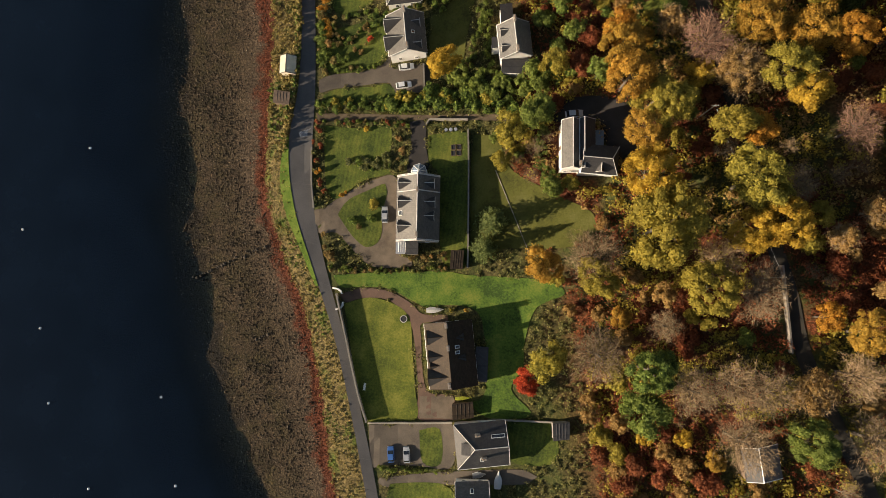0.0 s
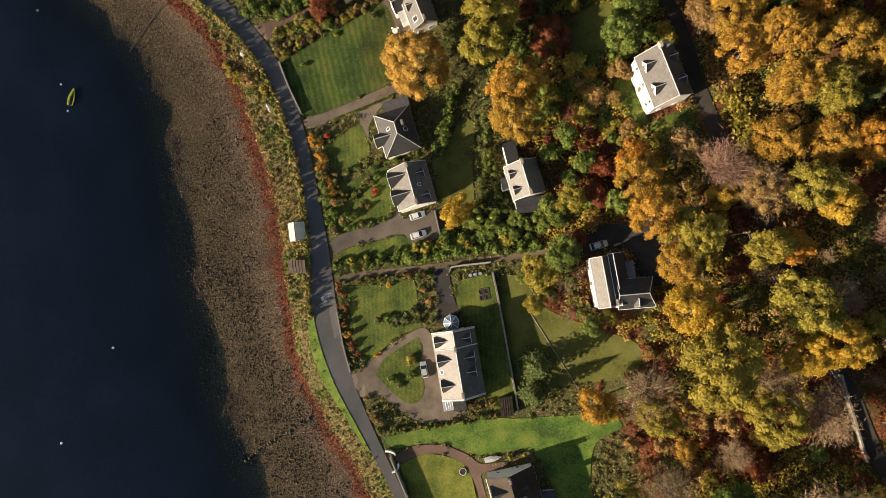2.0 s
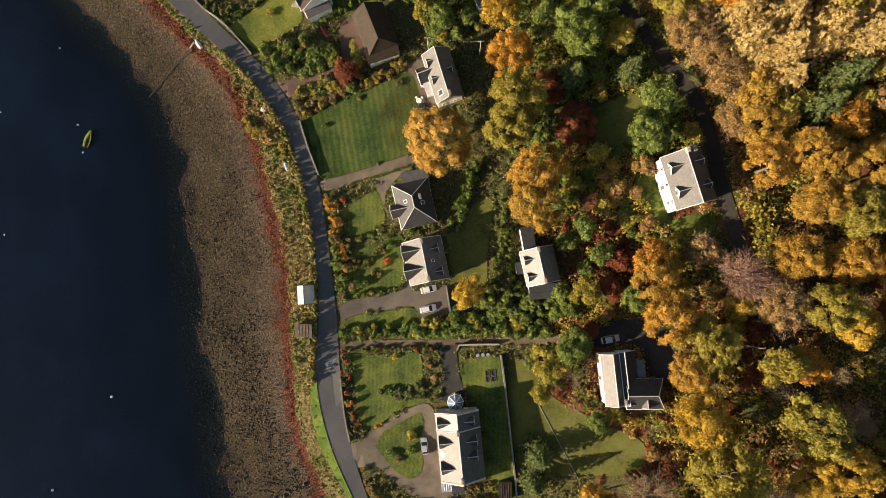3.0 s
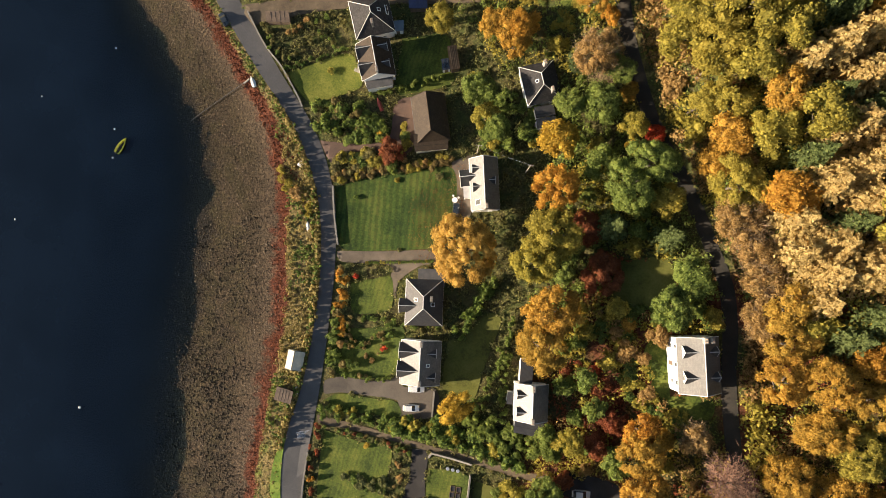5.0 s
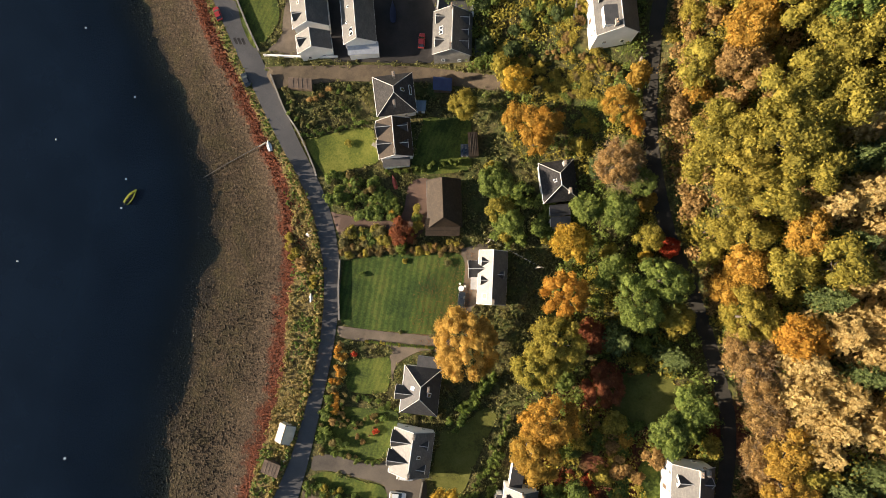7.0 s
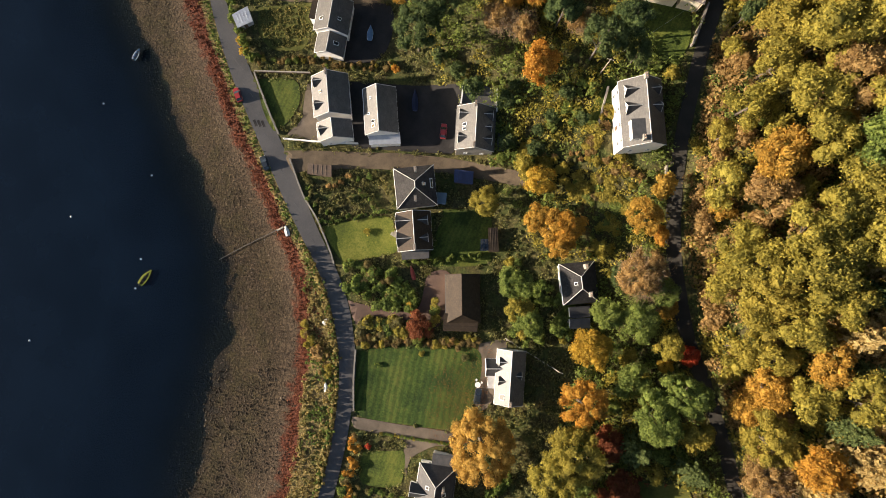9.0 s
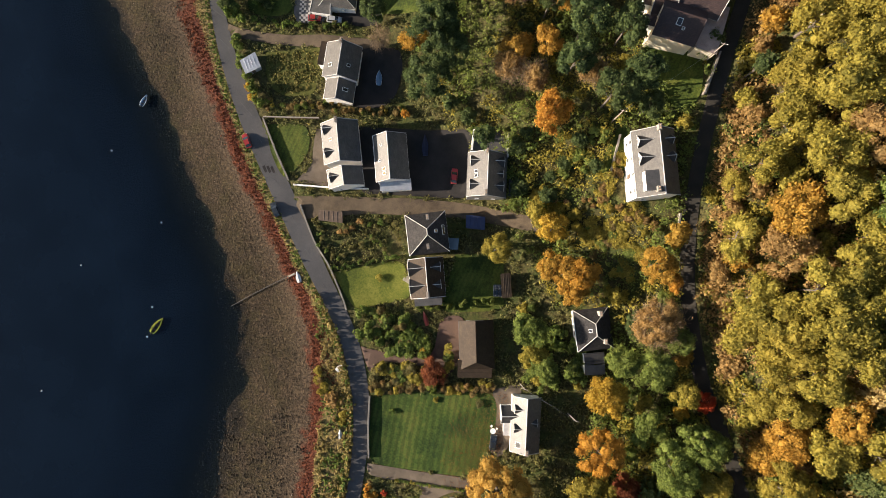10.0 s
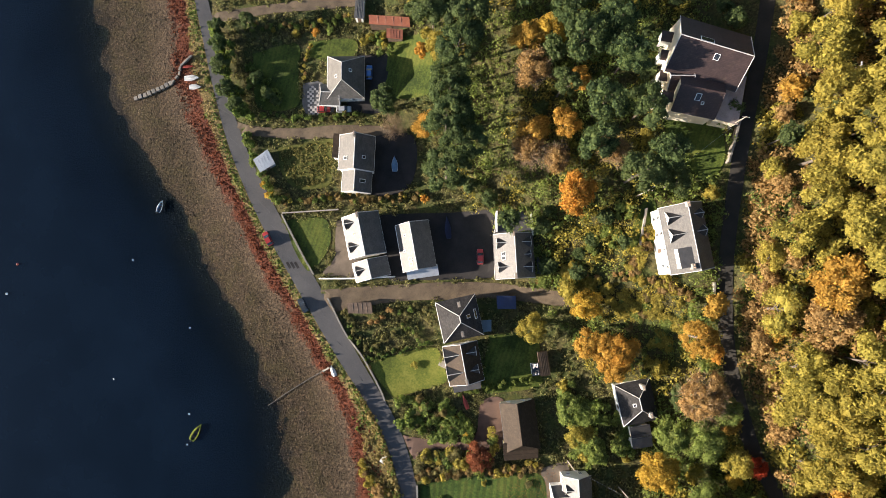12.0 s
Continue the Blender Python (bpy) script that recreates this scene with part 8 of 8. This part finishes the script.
def h_pole():
    p = thing("power_line_mast", 27.6, 229.9, 0, None, "pale wooden twin-pole power line mast", "mast")
    for sy in (-1.0, 1.0):
        bm = bmesh.new()
        tube(bm, (0, sy, -0.5), (0, sy, 10.5), 0.16, 0.12, 8)
        part("post", bm, MAT["slab"], p)
    for z in (10.2, 7.0):
        bm = bmesh.new()
        block(bm, -0.1, 0.1, -1.7, 1.7, z - 0.1, z + 0.1)
        part("cross_arm", bm, MAT["slab"], p)


h_pole()


def garden_room():
    """The glazed octagonal room at the villa's end."""
    g = thing("conservatory", -9.3, 40.6, 0, A.matrix_basis.translation.z, "white-framed octagonal glass conservatory against the villa", "conservatory")
    bm = bmesh.new()
    lathe(bm, [(2.1, -1.5), (2.1, 0.9)], 8)
    part("base_wall", bm, MAT["stone"], g)
    bm = bmesh.new()
    lathe(bm, [(2.04, 0.9), (2.04, 2.6), (0.15, 3.9)], 8)
    part("glazing", bm, GLAZE, g, "bluish conservatory glass")
    for k in range(8):
        a = 2 * math.pi * k / 8
        c, s = math.cos(a), math.sin(a)
        bm = bmesh.new()
        tube(bm, (2.08 * c, 2.08 * s, 2.62), (0.15 * c, 0.15 * s, 3.95), 0.07, 0.07, 5)
        part("rafter", bm, MAT["white_paint"], g)
        bm = bmesh.new()
        tube(bm, (2.08 * c, 2.08 * s, 0.9), (2.08 * c, 2.08 * s, 2.66), 0.07, 0.07, 5)
        part("post", bm, MAT["white_paint"], g)
        d = 2 * math.pi * (k + 1) / 8
        bm = bmesh.new()
        tube(bm, (2.08 * c, 2.08 * s, 2.62), (2.08 * math.cos(d), 2.08 * math.sin(d), 2.62), 0.06, 0.06, 5)
        part("eaves_beam", bm, MAT["white_paint"], g)


GLAZE = surface("conservatory_glass", (0.1, 0.14, 0.19), (0.16, 0.21, 0.27), 1, 4, 0.08, 0.0, 0.0, 0.0, 0.8)
garden_room()


def bollards():
    for k, (x, y) in enumerate([(-45.8, 68.5), (-45.7, 67.0), (-45.7, 65.6), (-45.8, 64.2), (-45.7, 62.8)]):
        b = thing("white_stone", x, y, k * 40, None, "whitewashed marker stone beside the road", "stone", "marker stones")
        bm = bmesh.new()
        lathe(bm, [(0.42, -0.1), (0.46, 0.2), (0.36, 0.48), (0.15, 0.6)], 9)
        part("stone", bm, MAT["render"], b)


bollards()


def gate_piers():
    for line in ([(-32.5, 9.5), (-31.2, 9.3), (-30.2, 8.7), (-29.8, 8.0)], [(-31.5, 3.7), (-30.3, 4.0), (-29.6, 4.8), (-29.5, 5.8)]):
        w = wall(line, 1.1, "render", 0.35)
        tagged(w, "curved white gateway wall beside the drive", "wall", "gateway walls")


gate_piers()


def chequer():
    """Pale slabs set chequerwise into the dark patio."""
    p = thing("chequered_paving", -90.2, 219.6, 12, None, "chequered dark and pale slab paving", "paving")
    z = p.matrix_basis.translation.z
    bm = bmesh.new()
    block(bm, -0.31, 0.31, -0.31, 0.31, 0.0, 0.09)
    one = part("slab", bm, MAT["slab"], p)
    made = 0
    pick = random.Random(4)
    for i in range(-4, 5):
        for j in range(-6, 7):
            if (i + j) % 2 == 0 and pick.random() < 0.85:
                ob = one if made == 0 else new("slab", one.data)
                ob.parent = p
                w = p.matrix_basis @ Vector((i * 0.64, j * 0.64, 0))
                ob.matrix_basis = pose(i * 0.64, j * 0.64, ground(w.x, w.y) - z + 0.06)
                made += 1


chequer()


def cattle_grid():
    g = thing("cattle_grid", -41.4, 52.6, 18, None, "steel cattle grid set across the road", "grid")
    for k in range(9):
        bm = bmesh.new()
        tube(bm, (-2.2, -0.8 + 0.2 * k, 0.1), (2.2, -0.8 + 0.2 * k, 0.1), 0.05, 0.05, 6)
        part("bar", bm, MAT["sheet"], g)


cattle_grid()


def road_marks():
    """Worn repair strips and painted bars on the road."""
    rng = random.Random(2)
    y = -60.0
    while y < 235:
        l, r = along(ROADL_X, y), along(ROADR_X, y)
        slope = (along(ROADL_X, y + 3) - along(ROADL_X, y - 3)) / 6
        s = thing("road_seam", (l + r) / 2, y, -math.degrees(math.atan(slope)) * -1 + rng.uniform(-6, 6), None, "dark tar seam across the worn road", "seam", "tar seams", "structure")
        bm = bmesh.new()
        half = (r - l) / 2 / math.sqrt(1 + slope * slope) * 0.93
        block(bm, -half, half, -0.09, 0.09, 0.03, 0.075)
        part("tar_strip", bm, MAT["felt"], s)
        y += rng.uniform(5, 11) * (0.8 if y > 120 else 1.5)
    for k in range(3):
        s = thing("road_bar", -90.6 + 1.1 * k, 172.9 + 0.2 * k, 40, None, "dark rectangular marking on the road", "road marking", "road bars", "structure")
        bm = bmesh.new()
        block(bm, -0.35, 0.35, -1.0, 1.0, 0.03, 0.078)
        part("bar", bm, MAT["tarmac"], s)


road_marks()


def fallen_leaves():
    rng = random.Random(6)
    spots = []
    for k in range(11000):
        a, r = rng.uniform(0, 6.28), 16 * math.sqrt(rng.random())
        x, y = -11.5 + r * math.cos(a) * 0.75, 115 + r * math.sin(a)
        if x < -7.0 - 0.1 * (y - 105) and rng.random() < 1.25 - r / 16:
            spots.append((x, y, ground(x, y) + 0.06, 0.1))
    stuff("fallen_leaves", foliage("fallen_leaf", (0.1, 0.04, 0.016), (0.24, 0.1, 0.036), (0.4, 0.19, 0.07)), "orange leaves fallen over the field's edge", "leaves", spots, 1.5, 0.075, -0.6, 1)


fallen_leaves()


# ---- small garden things ----
def ivy():
    """Ivy climbing over the bungalow's corner."""
    rng = random.Random(9)
    for k in range(16):
        x, y = -27.0 + 0.22 * k * 0.6 + rng.uniform(-0.6, 0.6), 131.5 + 0.55 * k + rng.uniform(-0.5, 0.5)
        x = -27.4 + (y - 131.5) * -0.12 + rng.uniform(-0.5, 0.9)
        z = ground(x, y) + rng.uniform(0.8, 3.3)
        r = rng.uniform(0.55, 0.95)
        FAR.append((BUSHES["olive"][k % 3], Matrix.Translation((x, y, z)) @ Matrix.Diagonal((r, r, r * 0.9, 1))))
    v = join_far("ivy", "yellow-green ivy climbing over the bungalow's corner", "climber")
    del v["kind"]


ivy()


def parapets():
    """White parapet walls along the flat roofed wing of the tall house."""
    for x0, y0, x1, y1 in ((-36.6, 195.6, -35.8, 190.2), (-27.9, 196.7, -26.3, 190.9)):
        bm = bmesh.new()
        gz = J.matrix_basis.translation.z
        inv = J.matrix_basis.inverted()
        a, b = inv @ Vector((x0, y0, gz)), inv @ Vector((x1, y1, gz))
        d = (b - a).normalized()
        n = Vector((-d.y, d.x, 0)) * 0.2
        slab(bm, [tuple(p + Vector((0, 0, 6.0))) for p in (a + n, b + n, b - n, a - n)], 3.2)
        bmesh.ops.recalc_face_normals(bm, faces=bm.faces[:])
        part("parapet", bm, MAT["render"], J, "white rendered parapet")


parapets()


def steps(x, y, turn, count, rise, going, wide, label, material):
    e = thing("garden_steps", x, y, turn, None, label, "steps")
    for k in range(count):
        bm = bmesh.new()
        block(bm, k * going, (k + 1) * going - 0.04, -wide / 2, wide / 2, -0.3, 0.1 + rise * k)
        part("step", bm, material, e)


steps(-2.2, 191.0, 8, 8, 0.16, 0.45, 1.3, "timber garden steps climbing to the white house", MAT["timber"])
steps(-44.8, 153.6, -16, 4, 0.14, 0.5, 1.6, "pale stone steps at the lawn's edge", MAT["concrete"])


def garden_table(x, y):
    t = thing("garden_table", x, y, 0, None, "round white garden table on the leafy gravel", "table")
    bm = bmesh.new()
    tube(bm, (0, 0, 0.7), (0, 0, 0.75), 0.75, 0.75, 16)
    part("tabletop", bm, MAT["white_paint"], t)
    for k in range(4):
        a = 0.785 + 1.571 * k
        bm = bmesh.new()
        tube(bm, (0.5 * math.cos(a), 0.5 * math.sin(a), 0), (0.45 * math.cos(a), 0.45 * math.sin(a), 0.7), 0.03, 0.03, 6)
        part("leg", bm, MAT["white_paint"], t)
    for k in range(2):
        c = thing("garden_chair", x - 0.6 + 1.5 * k, y + 1.1 - 0.3 * k, 150 - 70 * k, None, "white garden chair beside the table", "chair", "chairs by the garden table")
        bm = bmesh.new()
        block(bm, -0.27, 0.27, -0.25, 0.25, 0.4, 0.45)
        part("seat", bm, MAT["white_paint"], c)
        bm = bmesh.new()
        block(bm, -0.27, 0.27, 0.22, 0.27, 0.45, 0.9)
        part("backrest", bm, MAT["white_paint"], c)
        for sx in (-0.23, 0.23):
            for sy in (-0.2, 0.2):
                bm = bmesh.new()
                tube(bm, (sx, sy, 0), (sx, sy, 0.4), 0.025, 0.025, 5)
                part("leg", bm, MAT["white_paint"], c)


garden_table(-11.5, 120.8)


def stone_planter(x, y):
    b = thing("stone_planter", x, y, 0, None, "round pale stone planter on the lawn", "planter")
    bm = bmesh.new()
    lathe(bm, [(0.7, -0.1), (0.95, 0.35), (1.0, 0.5), (0.85, 0.52), (0.8, 0.4)], 14)
    part("bowl", bm, MAT["slab"], b)
    bm = bmesh.new()
    tube(bm, (0, 0, 0.3), (0, 0, 0.43), 0.8, 0.8, 14)
    part("soil", bm, MAT["rubber"], b)


def bench(x, y, turn):
    b = thing("garden_bench", x, y, turn, None, "white painted bench on the lawn", "bench")
    for k in range(3):
        bm = bmesh.new()
        block(bm, -0.95, 0.95, -0.22 + 0.16 * k, -0.1 + 0.16 * k, 0.42, 0.46)
        part("slat", bm, MAT["white_paint"], b)
    bm = bmesh.new()
    block(bm, -0.95, 0.95, 0.26, 0.31, 0.5, 0.9)
    part("backrest", bm, MAT["white_paint"], b)
    for sx in (-0.85, 0.85):
        for sy in (-0.18, 0.24):
            bm = bmesh.new()
            tube(bm, (sx, sy, 0), (sx, sy, 0.42), 0.035, 0.035, 6)
            part("leg", bm, MAT["white_paint"], b)


stone_planter(-12.8, 1.6)
bench(-22.9, -16.7, 82)


def raised_bed(x, y, turn, label):
    b = thing("raised_bed", x, y, turn, None, label, "planter", "raised beds on the lawn")
    for x0, x1, y0, y1 in ((-0.6, 0.6, -0.7, -0.6), (-0.6, 0.6, 0.6, 0.7), (-0.6, -0.5, -0.6, 0.6), (0.5, 0.6, -0.6, 0.6)):
        bm = bmesh.new()
        block(bm, x0, x1, y0, y1, 0, 0.35)
        part("board", bm, MAT["timber"], b)
    bm = bmesh.new()
    block(bm, -0.5, 0.5, -0.6, 0.6, 0, 0.26)
    part("soil", bm, MAT["rubber"], b, "dark wet soil")


for dx in (-0.75, 0.75):
    for dy in (-0.8, 0.8):
        raised_bed(0.4 + dx, 46.4 + dy, 4, "timber raised bed of dark soil on the lawn")


def water_butt(x, y):
    w = thing("water_butt", x, y, 0, None, "round pale-lidded water butt by the garden wall", "water butt", "water butts by the wall")
    bm = bmesh.new()
    tube(bm, (0, 0, 0), (0, 0, 0.9), 0.36, 0.42, 12)
    part("barrel", bm, MAT["blue_felt"], w)
    bm = bmesh.new()
    tube(bm, (0, 0, 0.9), (0, 0, 0.96), 0.45, 0.42, 12)
    part("lid", bm, MAT["sheet"], w)


for k in range(3):
    water_butt(-2.4 + 1.3 * k, 51.9)
shed("greenhouse", [(-35.8, 166.6), (-33.2, 167.2), (-32.8, 164.6), (-35.4, 164.0)], 2.2, 2.4, "white_paint", "blue_felt", "small blue-glazed greenhouse beside the square house")
boat("upturned_boat", 6.0, 140.7, 62, 3.4, 0.9, MAT["white_paint"], "upturned white canoe in the shaded yard", None, MAT["white_paint"])
boat("upturned_boat", 7.9, 141.7, 100, 3.2, 0.9, MAT["white_paint"], "narrow white canoe leaning in the yard", None, MAT["white_paint"])
car(-87.8, 217.1, 10, RED_PAINT, "red car parked behind the clipped hedge", 3.6)
car(-82.2, 217.9, 10, SILVER, "silver car parked behind the clipped hedge", 4.2)
